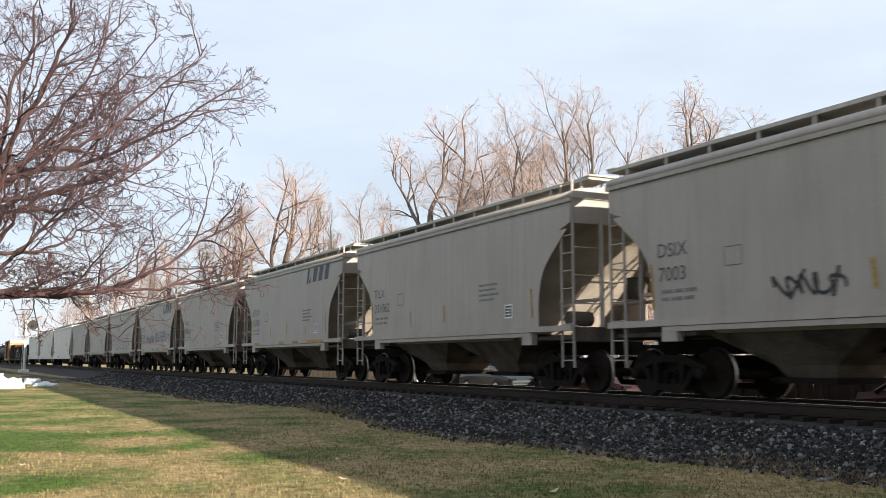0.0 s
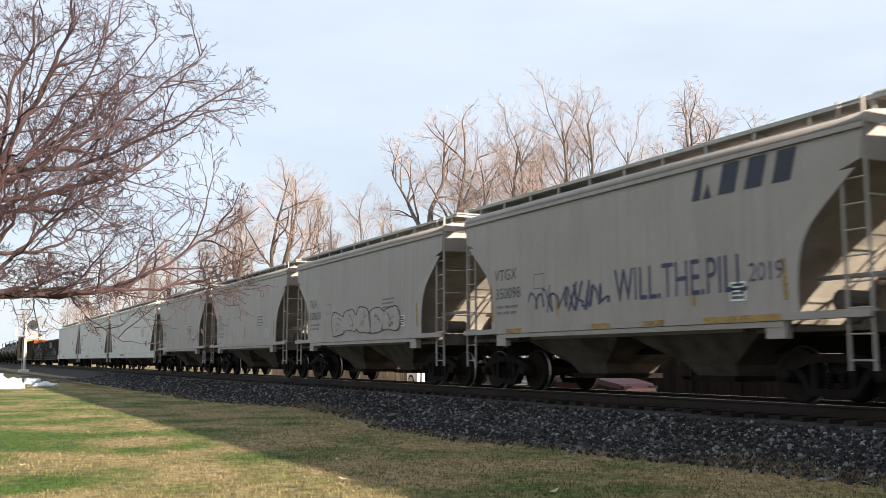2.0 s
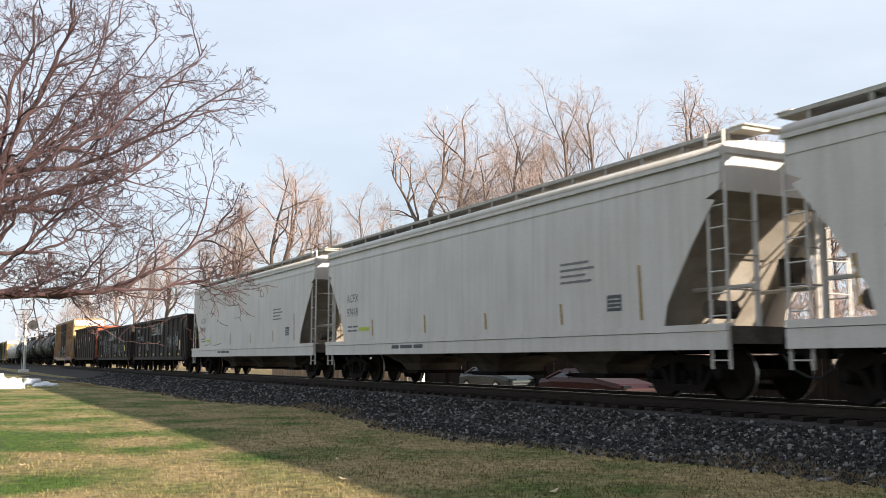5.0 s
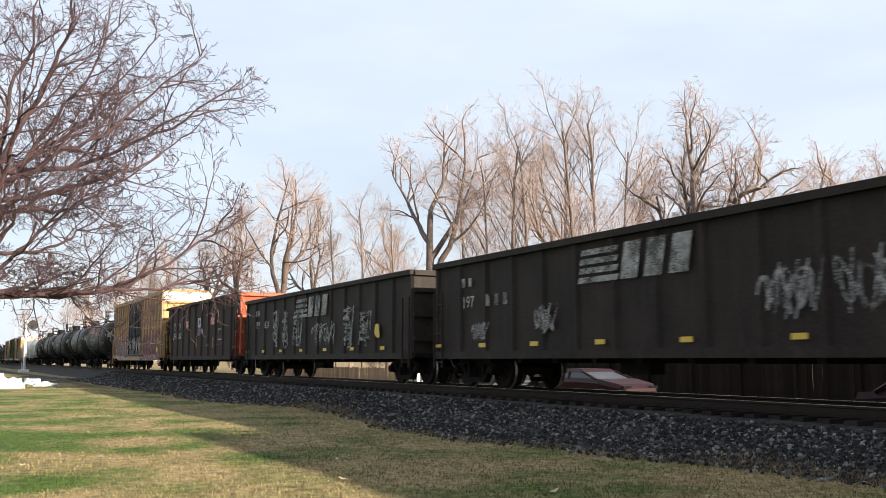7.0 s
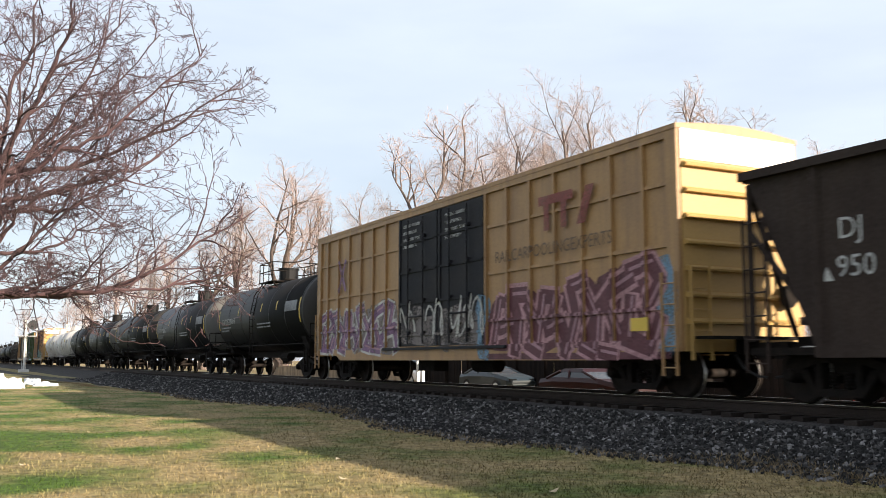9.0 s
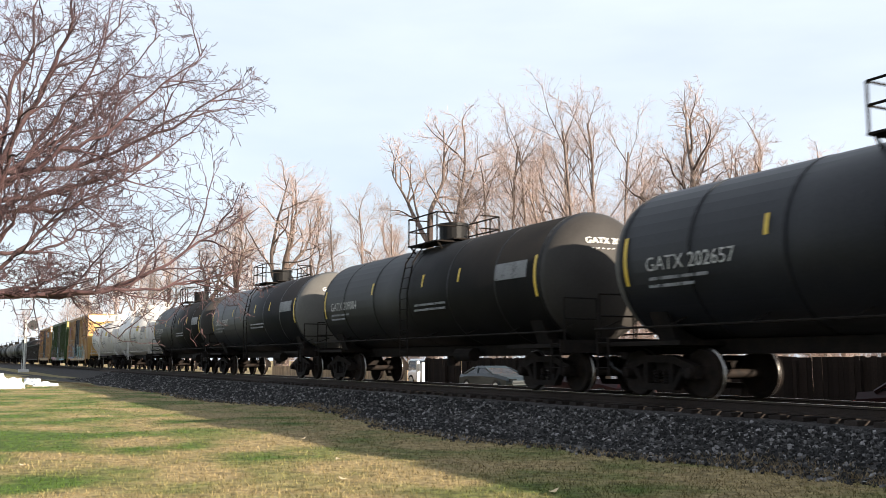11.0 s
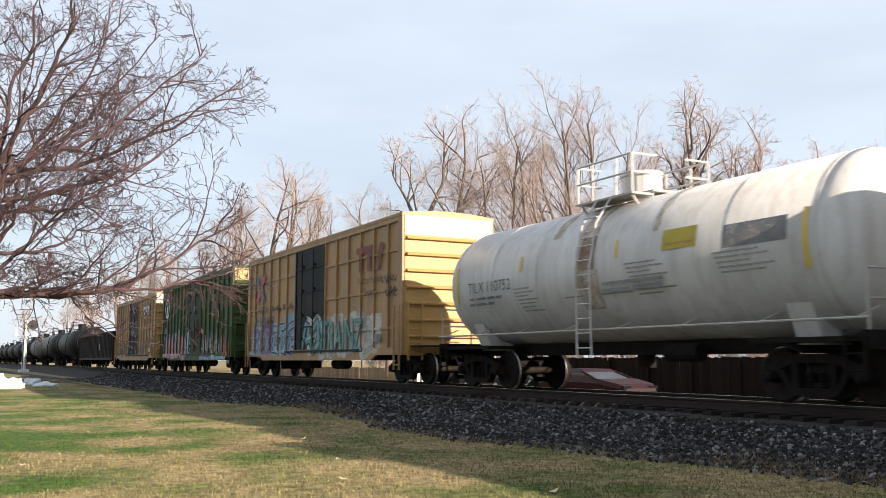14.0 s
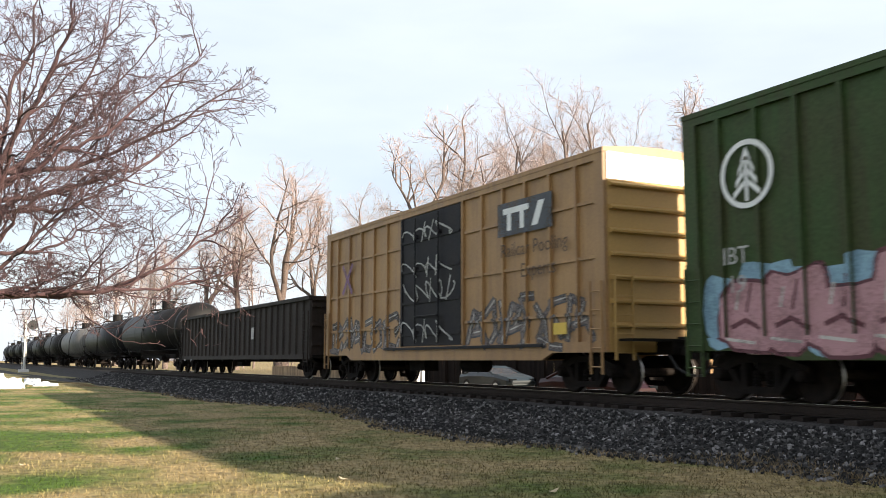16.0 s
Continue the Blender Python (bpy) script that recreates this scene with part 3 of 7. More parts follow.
def graffiti(parent, y, x0, x1, z0, z1, fill, line, accent, n, seed, back=None):
    """A spray-painted piece: overlapping fat letter-like shapes with outlines and inner strokes."""
    rng = random.Random(seed)
    w = (x1 - x0) / n
    outer, inner, marks, cloud = [], [], [], []
    for k in range(n):
        cx, cz = x0 + w * (k + 0.5), (z0 + z1) / 2 + rng.uniform(-0.06, 0.06) * (z1 - z0)
        h = (z1 - z0) * rng.uniform(0.82, 1.0)
        lean = rng.uniform(-0.15, 0.2)
        state = rng.getstate()
        outer.append((blob(cx, cz, w * 1.10, h, rng, lean=lean)))
        rng.setstate(state)
        inner.append(blob(cx, cz, w * 0.98, h * 0.91, rng, lean=lean))
        for _ in range(5):
            a = rng.uniform(0.3, 2.8)
            px, pz = cx + rng.uniform(-0.25, 0.25) * w, cz + rng.uniform(-0.28, 0.28) * h
            ln = rng.uniform(0.12, 0.26) * h
            marks += stroke([(px - math.cos(a) * ln, pz - math.sin(a) * ln), (px + 0.1 * w, pz), (px + math.cos(a) * ln * 0.8, pz + math.sin(a) * ln)], 0.04)
        marks.append(blob(cx + rng.uniform(-0.1, 0.1) * w, cz + rng.uniform(-0.2, 0.25) * h, w * 0.2, h * 0.12, rng, 10))
        if back:
            cloud.append(blob(cx + rng.uniform(-0.3, 0.3) * w, cz + rng.uniform(-0.05, 0.2) * h, w * 1.5, h * 1.05, rng))
    step = 0.0012
    if back:
        for k, p in enumerate(cloud):
            decal("spray_cloud", [p], back, parent, y + 0.006 - 0.0001 * k)
    for k, (o, i) in enumerate(zip(outer, inner)):
        decal("spray_outline", [o], line, parent, y + (3 if k % 2 else 3.5) * step)
        decal("spray_fill", [i], fill, parent, y + (1.5 if k % 2 else 2) * step)
    # strokes one by one, lifted a hair over each other
    bm = bm_new()
    for k, p in enumerate(marks):
        yy = y + step - 0.00004 * k
        f = bm.faces.new([bm.verts.new((a, yy, b)) for a, b in p])
        f.normal_update()
        if f.normal.y > 0:
            f.normal_flip()
    part("spray_detail", bm, accent, parent)


def scrawl(parent, y, x0, x1, z0, z1, mat, n, seed, w=0.05, upright=False):
    """A thin hand-sprayed tag: one running line of uneven loops with a few cross strokes."""
    rng = random.Random(seed)
    bm = bm_new()
    hz, cz = (z1 - z0) / 2, (z0 + z1) / 2
    steps = n * 9
    ph, i = rng.uniform(0, 6), 0
    amp = [rng.uniform(0.45, 1.0) for _ in range(n + 1)]
    pts = []
    for k in range(steps + 1):
        f = k / steps
        a = math.tau * f * n
        h = amp[int(f * n)]
        pts.append((x0 + (x1 - x0) * f + math.cos(a + ph) * (x1 - x0) / n * 0.42 * h, cz + math.sin(a * (1.0 + 0.07 * math.sin(a * 0.31 + ph))) * hz * h))
    if upright:
        pts = [(x0 + (b - z0) / (z1 - z0) * (x1 - x0), z0 + (a - x0) / (x1 - x0) * (z1 - z0)) for a, b in pts]
    lines = [pts]
    for _ in range(max(1, n // 2)):
        x = rng.uniform(x0, x1)
        lines.append([(x, z0), (x + rng.uniform(0.05, 0.3), z1 + 0.1 * hz)])
    for ln in lines:
        for p in stroke(ln, w * rng.uniform(0.8, 1.2)):
            yy = y - 0.00004 * i
            i += 1
            f = bm.faces.new([bm.verts.new((a, yy, b)) for a, b in p])
            f.normal_update()
            if f.normal.y > 0:
                f.normal_flip()
    part("spray_tag", bm, mat, parent)


def shell_patch(name, car, x0, x1, z0, z1, mat, label="", r=1.526, zc=2.6):
    """A painted patch that follows a tank's round side."""
    bm = bm_new()
    n = 5
    an = [math.asin((z0 + (z1 - z0) * j / n - zc) / r) for j in range(n + 1)]
    lo = [bm.verts.new((x0, -r * math.cos(q), zc + r * math.sin(q))) for q in an]
    hi = [bm.verts.new((x1, -r * math.cos(q), zc + r * math.sin(q))) for q in an]
    for j in range(n):
        bm.faces.new((lo[j], hi[j], hi[j + 1], lo[j + 1]))
    return part(name, bm, mat, car, label)


def wheelset_mesh():
    """Axle and two wheels, lathed round the y axis."""
    bm = bm_new()
    n = 28
    prof = [(0.0, 0.93), (0.09, 0.93), (0.09, 0.80), (0.13, 0.79), (0.17, 0.765), (0.36, 0.775), (0.40, 0.80), (0.445, 0.80), (0.457, 0.70), (0.483, 0.685), (0.483, 0.665), (0.40, 0.665), (0.36, 0.70), (0.16, 0.715), (0.11, 0.68), (0.085, 0.66), (0.085, 0.0)]
    for s in (-1, 1):
        rings = [[(math.cos(a) * r, s * y, math.sin(a) * r) for a in [math.tau * k / n for k in range(n)]] for r, y in prof if r > 0.001]
        vs = [[bm.verts.new(p) for p in ring] for ring in rings]
        for j, (a, b) in enumerate(zip(vs, vs[1:])):
            for k in range(n):
                q = (a[k], a[(k + 1) % n], b[(k + 1) % n], b[k])
                f = bm.faces.new(q if s < 0 else q[::-1])
                f.smooth = j not in (6, 7, 10)
                if j in (7, 8):
                    f.material_index = 1
        bm.faces.new(vs[0] if s > 0 else vs[0][::-1])
    me = bpy.data.meshes.new("wheelset")
    bm.to_mesh(me)
    bm.free()
    me.materials.append(M["wheel"])
    me.materials.append(M["tread"])
    return me


def sideframe_mesh():
    """One cast frame: an arched top member, a bottom member, columns and diagonals round three openings."""
    bm = bm_new()
    xs = (-1.0, -0.74, -0.42, -0.30, 0.30, 0.42, 0.74, 1.0)
    top = [bm.verts.new((x, -0.09, z)) for x, z in zip(xs, (0.60, 0.68, 0.79, 0.80, 0.80, 0.79, 0.68, 0.60))]
    low = [bm.verts.new((x, -0.09, z)) for x, z in zip(xs, (0.36, 0.53, 0.65, 0.66, 0.66, 0.65, 0.53, 0.36))]
    up = [bm.verts.new((x, -0.09, 0.26)) for x in xs[2:6]]
    dn = [bm.verts.new((x, -0.09, 0.14)) for x in xs[2:6]]
    faces = [(low[k], low[k + 1], top[k + 1], top[k]) for k in range(7)]
    faces += [(dn[k], dn[k + 1], up[k + 1], up[k]) for k in range(3)]
    faces += [(up[0], up[1], low[3], low[2]), (up[2], up[3], low[5], low[4])]
    for s, t, u, d in ((-1, low[1], up[0], dn[0]), (1, low[6], up[3], dn[3])):
        m = bm.verts.new((s * 0.60, -0.09, 0.56))
        faces.append((t, d, u, m) if s < 0 else (m, u, d, t))
    faces = [bm.faces.new(f) for f in faces]
    out = bmesh.ops.extrude_face_region(bm, geom=faces)
    bmesh.ops.translate(bm, vec=(0, 0.18, 0), verts=[g for g in out["geom"] if isinstance(g, bmesh.types.BMVert)])
    bmesh.ops.recalc_face_normals(bm, faces=bm.faces)
    return steel_mesh("sideframe", bm)


def steel_mesh(name, bm):
    me = bpy.data.meshes.new(name)
    bm.to_mesh(me)
    bm.free()
    me.materials.append(M["steel"])
    return me


def bearing_mesh():
    bm = bm_new()
    loft(bm, [[(math.cos(a) * r, y, math.sin(a) * r) for a in [math.tau * k / 14 for k in range(14)]] for y, r in ((-0.19, 0.06), (-0.17, 0.10), (-0.08, 0.115), (0.09, 0.13))])
    return steel_mesh("bearing", bm)


def spring_mesh():
    """A coil spring as a stack of rounded turns."""
    bm = bm_new()
    rings = []
    for k in range(11):
        r = 0.075 if k % 2 else 0.055
        rings.append([(math.cos(a) * r, math.sin(a) * r, 0.26 + 0.026 * k) for a in [math.tau * q / 10 for q in range(10)]])
    loft(bm, rings)
    return steel_mesh("spring", bm)


def bolster_mesh():
    bm = bm_new()
    box(bm, -0.2, 0.2, -0.95, 0.95, 0.48, 0.70)
    bar(bm, (0, 0, 0.68), (0, 0, 0.86), 0.2, 14)
    for s in (-1, 1):
        box(bm, s * 0.42 - 0.05, s * 0.42 + 0.05, -0.95, 0.95, 0.34, 0.46)
    me = bpy.data.meshes.new("truck")
    bm.to_mesh(me)
    bm.free()
    me.materials.append(M["steel"])
    return me


WHEELSET, SIDEFRAME, BOLSTER, BEARING, SPRING = wheelset_mesh(), sideframe_mesh(), bolster_mesh(), bearing_mesh(), spring_mesh()


def add_truck(car, x):
    t = new("truck", BOLSTER)
    t.parent, t.location = car, (x, 0, 0)
    tagged(t, "grimy cast steel four-wheel truck")
    for s in (-1, 1):
        o = new("wheelset", WHEELSET)
        o.parent, o.location = t, (s * 0.89, 0, 0.457)
        o = new("sideframe", SIDEFRAME)
        o.parent, o.location = t, (0, s * 0.99, 0)
        if s > 0:
            o.rotation_euler = (0, 0, math.pi)
        else:
            for e in (-1, 1):
                b = new("bearing", BEARING)
                b.parent, b.location = t, (e * 0.89, -0.99, 0.457)
                b = new("spring", SPRING)
                b.parent, b.location = t, (e * 0.13, -0.99, 0)


def add_running_gear(car, L, truck_in, sill_y=0.28):
    bm = bm_new()
    box(bm, -L / 2 + 0.55, L / 2 - 0.55, -sill_y, sill_y, 0.82, 1.10)
    part("centre_sill", bm, "steel", car)
    for s in (-1, 1):
        add_truck(car, s * (L / 2 - truck_in))
        bm = bm_new()
        box(bm, min(s * (L / 2 - 0.75), s * (L / 2 - 0.12)), max(s * (L / 2 - 0.75), s * (L / 2 - 0.12)), -0.09, 0.09, 0.80, 0.96)
        x = s * (L / 2 - 0.12)
        plate(bm, [(x - 0.13 * s, -0.19, 0.72), (x + 0.16 * s, -0.19, 0.72), (x + 0.16 * s, 0.03, 0.72), (x + 0.05 * s, 0.05, 0.72), (x + 0.03 * s, 0.16, 0.72), (x - 0.13 * s, 0.19, 0.72)], (0, 0, 0.30))
        part("coupler", bm, "steel", car, "dark steel knuckle coupler")
        bm = bm_new()
        pts = [Vector((s * (L / 2 - 0.6), -0.32, 0.8)), Vector((s * (L / 2 - 0.4), -0.3, 0.55)), Vector((s * (L / 2 - 0.15), -0.24, 0.42)), Vector((s * (L / 2 + 0.02), -0.2, 0.40))]
        for a, b in zip(pts, pts[1:]):
            bar(bm, a, b, 0.025, 6)
        part("brake_hose", bm, "dark", car)


def ladder(car, x0, x1, y, z0, z1, mat="walk", rungs=0.38, along="x", label=""):
    bm = bm_new()
    for x in (x0, x1):
        if along == "x":
            box(bm, x - 0.017, x + 0.017, y - 0.022, y + 0.022, z0, z1)
        else:
            box(bm, y - 0.022, y + 0.022, x - 0.022, x + 0.022, z0, z1)
    stiles = part("ladder", bm, mat, car, label)
    bm = bm_new()
    if along == "x":
        bar(bm, (x0, y, 0), (x1, y, 0), 0.014, 5)
    else:
        bar(bm, (y, x0, 0), (y, x1, 0), 0.014, 5)
    k = z0 + 0.15
    first = part("rung", bm, mat, stiles)
    first.location.z = k
    while k + rungs < z1:
        k += rungs
        again("rung", first, pose(0, 0, k), stiles)
    return stiles


def build_hopper(L, paint, big, label):
    """Covered hopper: lofted body with sloping ends, side wings, roof with hatches and walks, bays below."""
    car = thing("covered_hopper_car", label, "freight car", "covered hopper cars")
    a = L / 2 - (0.62 if not big else 0.68)
    zs, zt = (1.42, 4.20) if not big else (1.30, 4.32)
    yw = 1.55
    # body
    bm = bm_new()
    rings = []
    shape = ((zs - 0.25, 2.70, 1.30), (zs - 0.03, 2.50, 1.545), (zs + 0.35, 2.25, 1.55), (2.6, 1.55, 1.55), (3.05, 1.05, 1.55), (3.3, 0.76, 1.55), (3.5, 0.44, 1.55), (3.62, 0.06, 1.55), (3.95, 0.03, 1.545), (4.08, 0.02, 1.53), (zt, 0.0, 1.50))
    for z, inset, w in shape:
        x = a - inset * (0.86 if big else 1.0)
        rings.append([(-x, -w, z), (x, -w, z), (x, w, z), (-x, w, z)])
    loft(bm, rings)
    bm.normal_update()
    # faces of the sloping ends take the colour that includes recess shade
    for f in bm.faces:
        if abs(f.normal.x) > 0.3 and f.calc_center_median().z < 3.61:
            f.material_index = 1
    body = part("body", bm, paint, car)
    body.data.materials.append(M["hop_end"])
    # side wings with curved cut at each end
    curve = ((zs - 0.02, 1.30), (1.8, 1.31), (2.2, 1.27), (2.5, 1.18), (2.75, 1.03), (3.0, 0.77), (3.25, 0.47), (3.5, 0.17), (3.6, 0.06), (3.64, 0.0))
    if big:
        curve = ((zs - 0.02, 1.55), (1.7, 1.45), (2.2, 1.12), (2.7, 0.78), (3.15, 0.42), (3.45, 0.16), (3.58, 0.05), (3.64, 0.0))
    fold = 0.86 if big else 1.0
    edge = [(z, inset * fold) for z, inset, _ in shape if zs - 0.1 < z < 3.63]
    for s in (-1, 1):
        for e in (-1, 1):
            bm = bm_new()
            pts = [(e * (a - i), s * 1.5495, z) for z, i in curve if i > 0.1] + [(e * (a - i), s * 1.5495, z) for z, i in edge[::-1] if i > 0.3]
            plate(bm, pts, (0, -s * 0.03, 0))
            part("side_wing", bm, paint, car)
    # roof, top chord, hatch trough
    bm = bm_new()
    half = [(1.545, zt - 0.05), (1.56, zt + 0.02), (1.52, zt + 0.09), (1.38, zt + 0.15), (1.0, zt + 0.20), (0.5, zt + 0.24)]
    prof = [(-y, z) for y, z in half] + [(0, zt + 0.25)] + half[::-1]
    loft(bm, [[(x, y, z) for y, z in prof] for x in (-a - 0.03, a + 0.03)], smooth=True)
    part("roof", bm, paint, car)
    for s in (-1, 1):
        bm = bm_new()
        box(bm, -a - 0.02, a + 0.02, min(s * 1.53, s * 1.585), max(s * 1.53, s * 1.585), zt - 0.13, zt - 0.052)
        if big:
            box(bm, -a, a, min(s * 1.54, s * 1.562), max(s * 1.54, s * 1.562), zt - 0.40, zt - 0.35)
        part("top_chord", bm, paint, car)
        bm = bm_new()
        z0 = 1.12 if not big else 1.02
        box(bm, -L / 2 + 0.62, L / 2 - 0.62, min(s * 1.40, s * 1.60), max(s * 1.40, s * 1.60), zs - 0.10, zs + 0.02)
        zlow = zs - (0.20 if not big else 0.42)
        box(bm, -L / 2 + (0.62 if big else 2.2), L / 2 - (0.62 if big else 2.2), min(s * 1.50, s * 1.58), max(s * 1.50, s * 1.58), zlow, zs - 0.11)
        part("side_sill", bm, paint, car)
    bm = bm_new()
    nh = 4 if not big else 6
    for k in range(nh):
        x0 = -a + 0.5 + k * (2 * a - 1.0) / nh
        x1 = x0 + (2 * a - 1.0) / nh - 0.10
        loft(bm, [[(x, -0.42, zt + 0.18), (x, -0.40, zt + 0.33), (x, 0, zt + 0.37), (x, 0.40, zt + 0.33), (x, 0.42, zt + 0.18)] for x in (x0, x1)])
    part("roof_hatch", bm, paint, car)
    # running boards
    zb = zt + 0.35
    for s in (-1, 1):
        bm = bm_new()
        yb = s * 0.98
        plate(bm, [(-a - 0.30, yb - 0.31, zb - 0.03), (-a - 0.30, yb + 0.31, zb - 0.03), (-a - 0.30, yb + 0.31, zb + 0.04), (-a - 0.30, yb + 0.295, zb + 0.04), (-a - 0.30, yb + 0.295, zb - 0.005),
                   (-a - 0.30, yb - 0.295, zb - 0.005), (-a - 0.30, yb - 0.295, zb + 0.04), (-a - 0.30, yb - 0.31, zb + 0.04)], (2 * a + 0.60, 0, 0))
        board = part("running_board", bm, "walk", car, "galvanised steel roof walkway")
        bm = bm_new()
        box(bm, -a - 0.30, a + 0.30, -0.055, 0.055, zb - 0.004, zb + 0.035)
        plank = part("plank", bm, "walk", board)
        plank.location.y = yb - 0.24
        for k in range(1, 5):
            again("plank", plank, Matrix.Translation((0, yb - 0.24 + k * 0.12, 0)), board)
        bm = bm_new()
        plate(bm, [(-0.03, yb - 0.29, zt + 0.05), (-0.03, yb - 0.26, zt + 0.05), (-0.03, yb - 0.26, zb - 0.03), (-0.03, yb + 0.26, zb - 0.03), (-0.03, yb + 0.26, zt + 0.05), (-0.03, yb + 0.29, zt + 0.05), (-0.03, yb + 0.29, zb), (-0.03, yb - 0.29, zb)], (0.06, 0, 0))
        first = part("walk_bracket", bm, "walk", car)
        first.location.x = -a + 0.3
        x = -a + 1.45
        while x < a:
            again("walk_bracket", first, Matrix.Translation((x, 0, 0)), car)
            x += 1.15
        bm = bm_new()
        for k in range(4):
            xx = s * (a + 0.05 + k * 0.09)
            box(bm, xx - 0.03, xx + 0.03, -1.3, 1.3, zb + 0.036, zb + 0.066)
        part("end_walk", bm, "walk", car)
    # ends: posts, ladders, grab irons, platform
    for e in (-1, 1):
        xe = e * (L / 2 - 0.64)
        for s in (-1, 1):
            ladder(car, *sorted((xe, xe - e * 0.42)), s * 1.50, 0.55, zb if s * e < 0 else zt - 0.6, paint)
            bm = bm_new()
            bar(bm, (e * (a - 0.03), s * 0.75, zs - 0.1), (e * (a - 0.03), s * 0.75, 3.66), 0.05, 6)
            bar(bm, (e * (a - 0.05), s * 0.75, 2.0), (e * (a - 1.6), s * 0.75, 2.0), 0.04, 6)
            part("end_post", bm, paint, car)
        bm = bm_new()
        bar(bm, (xe, -0.375, 0), (xe, 0.375, 0), 0.014, 5)
        iron = part("grab_iron", bm, "walk", car)
        iron.location = (0, -1.125, 1.9)
        for yy, z in ((-1.125, 2.5), (-1.125, 3.1), (1.125, 1.9), (1.125, 2.5), (1.125, 3.1)):
            again("grab_iron", iron, Matrix.Translation((0, yy, z)), car)
        bm = bm_new()
        box(bm, *sorted((xe, e * (a - 2.3))), -1.42, 1.42, zs - 0.28, zs - 0.20)
        box(bm, *sorted((e * (L / 2 - 0.60), e * (L / 2 - 0.70))), -1.5, 1.5, zs - 0.32, zs - 0.02)
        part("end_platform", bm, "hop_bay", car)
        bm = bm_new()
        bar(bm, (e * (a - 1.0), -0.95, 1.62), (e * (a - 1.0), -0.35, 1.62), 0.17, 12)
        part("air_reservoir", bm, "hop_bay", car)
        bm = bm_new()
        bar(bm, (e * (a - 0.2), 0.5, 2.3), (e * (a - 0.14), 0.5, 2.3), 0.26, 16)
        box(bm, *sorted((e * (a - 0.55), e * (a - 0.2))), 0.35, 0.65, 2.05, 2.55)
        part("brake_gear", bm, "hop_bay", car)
    # bays
    nb = 2 if not big else 3
    span = (2 * a - (4.4 if not big else 5.4)) / nb
    for k in range(nb):
        xc = -a + (2.2 if not big else 2.7) + span * (k + 0.5)
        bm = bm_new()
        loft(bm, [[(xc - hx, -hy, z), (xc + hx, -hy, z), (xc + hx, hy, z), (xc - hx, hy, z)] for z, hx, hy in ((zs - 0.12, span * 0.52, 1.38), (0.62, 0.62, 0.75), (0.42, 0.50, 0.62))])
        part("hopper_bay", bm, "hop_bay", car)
        bm = bm_new()
        box(bm, xc - 0.62, xc + 0.62, -0.78, 0.78, 0.32, 0.42)
        bar(bm, (xc - 0.55, -0.95, 0.38), (xc - 0.55, 0.95, 0.38), 0.03, 6)
        part("outlet_gate", bm, "steel", car)
    for e in (-1, 1):
        for s in (-1, 1):
            bm = bm_new()
            box(bm, *sorted((e * (a - 1.55), e * (a - 1.95))), min(s * 1.42, s * 1.57), max(s * 1.42, s * 1.57), zs - 0.38, zs - 0.12)
            part("jacking_pad", bm, paint, car)
    add_running_gear(car, L, 1.75 if not big else 2.2)
    return car


def crossbearers(car, xs, z0, z1):
    bm = bm_new()
    box(bm, -0.08, 0.08, -1.4, 1.4, z0, z1)
    first = part("crossbearer", bm, "steel", car)
    first.location.x = xs[0]
    for x in xs[1:]:
        again("crossbearer", first, Matrix.Translation((x, 0, 0)), car)


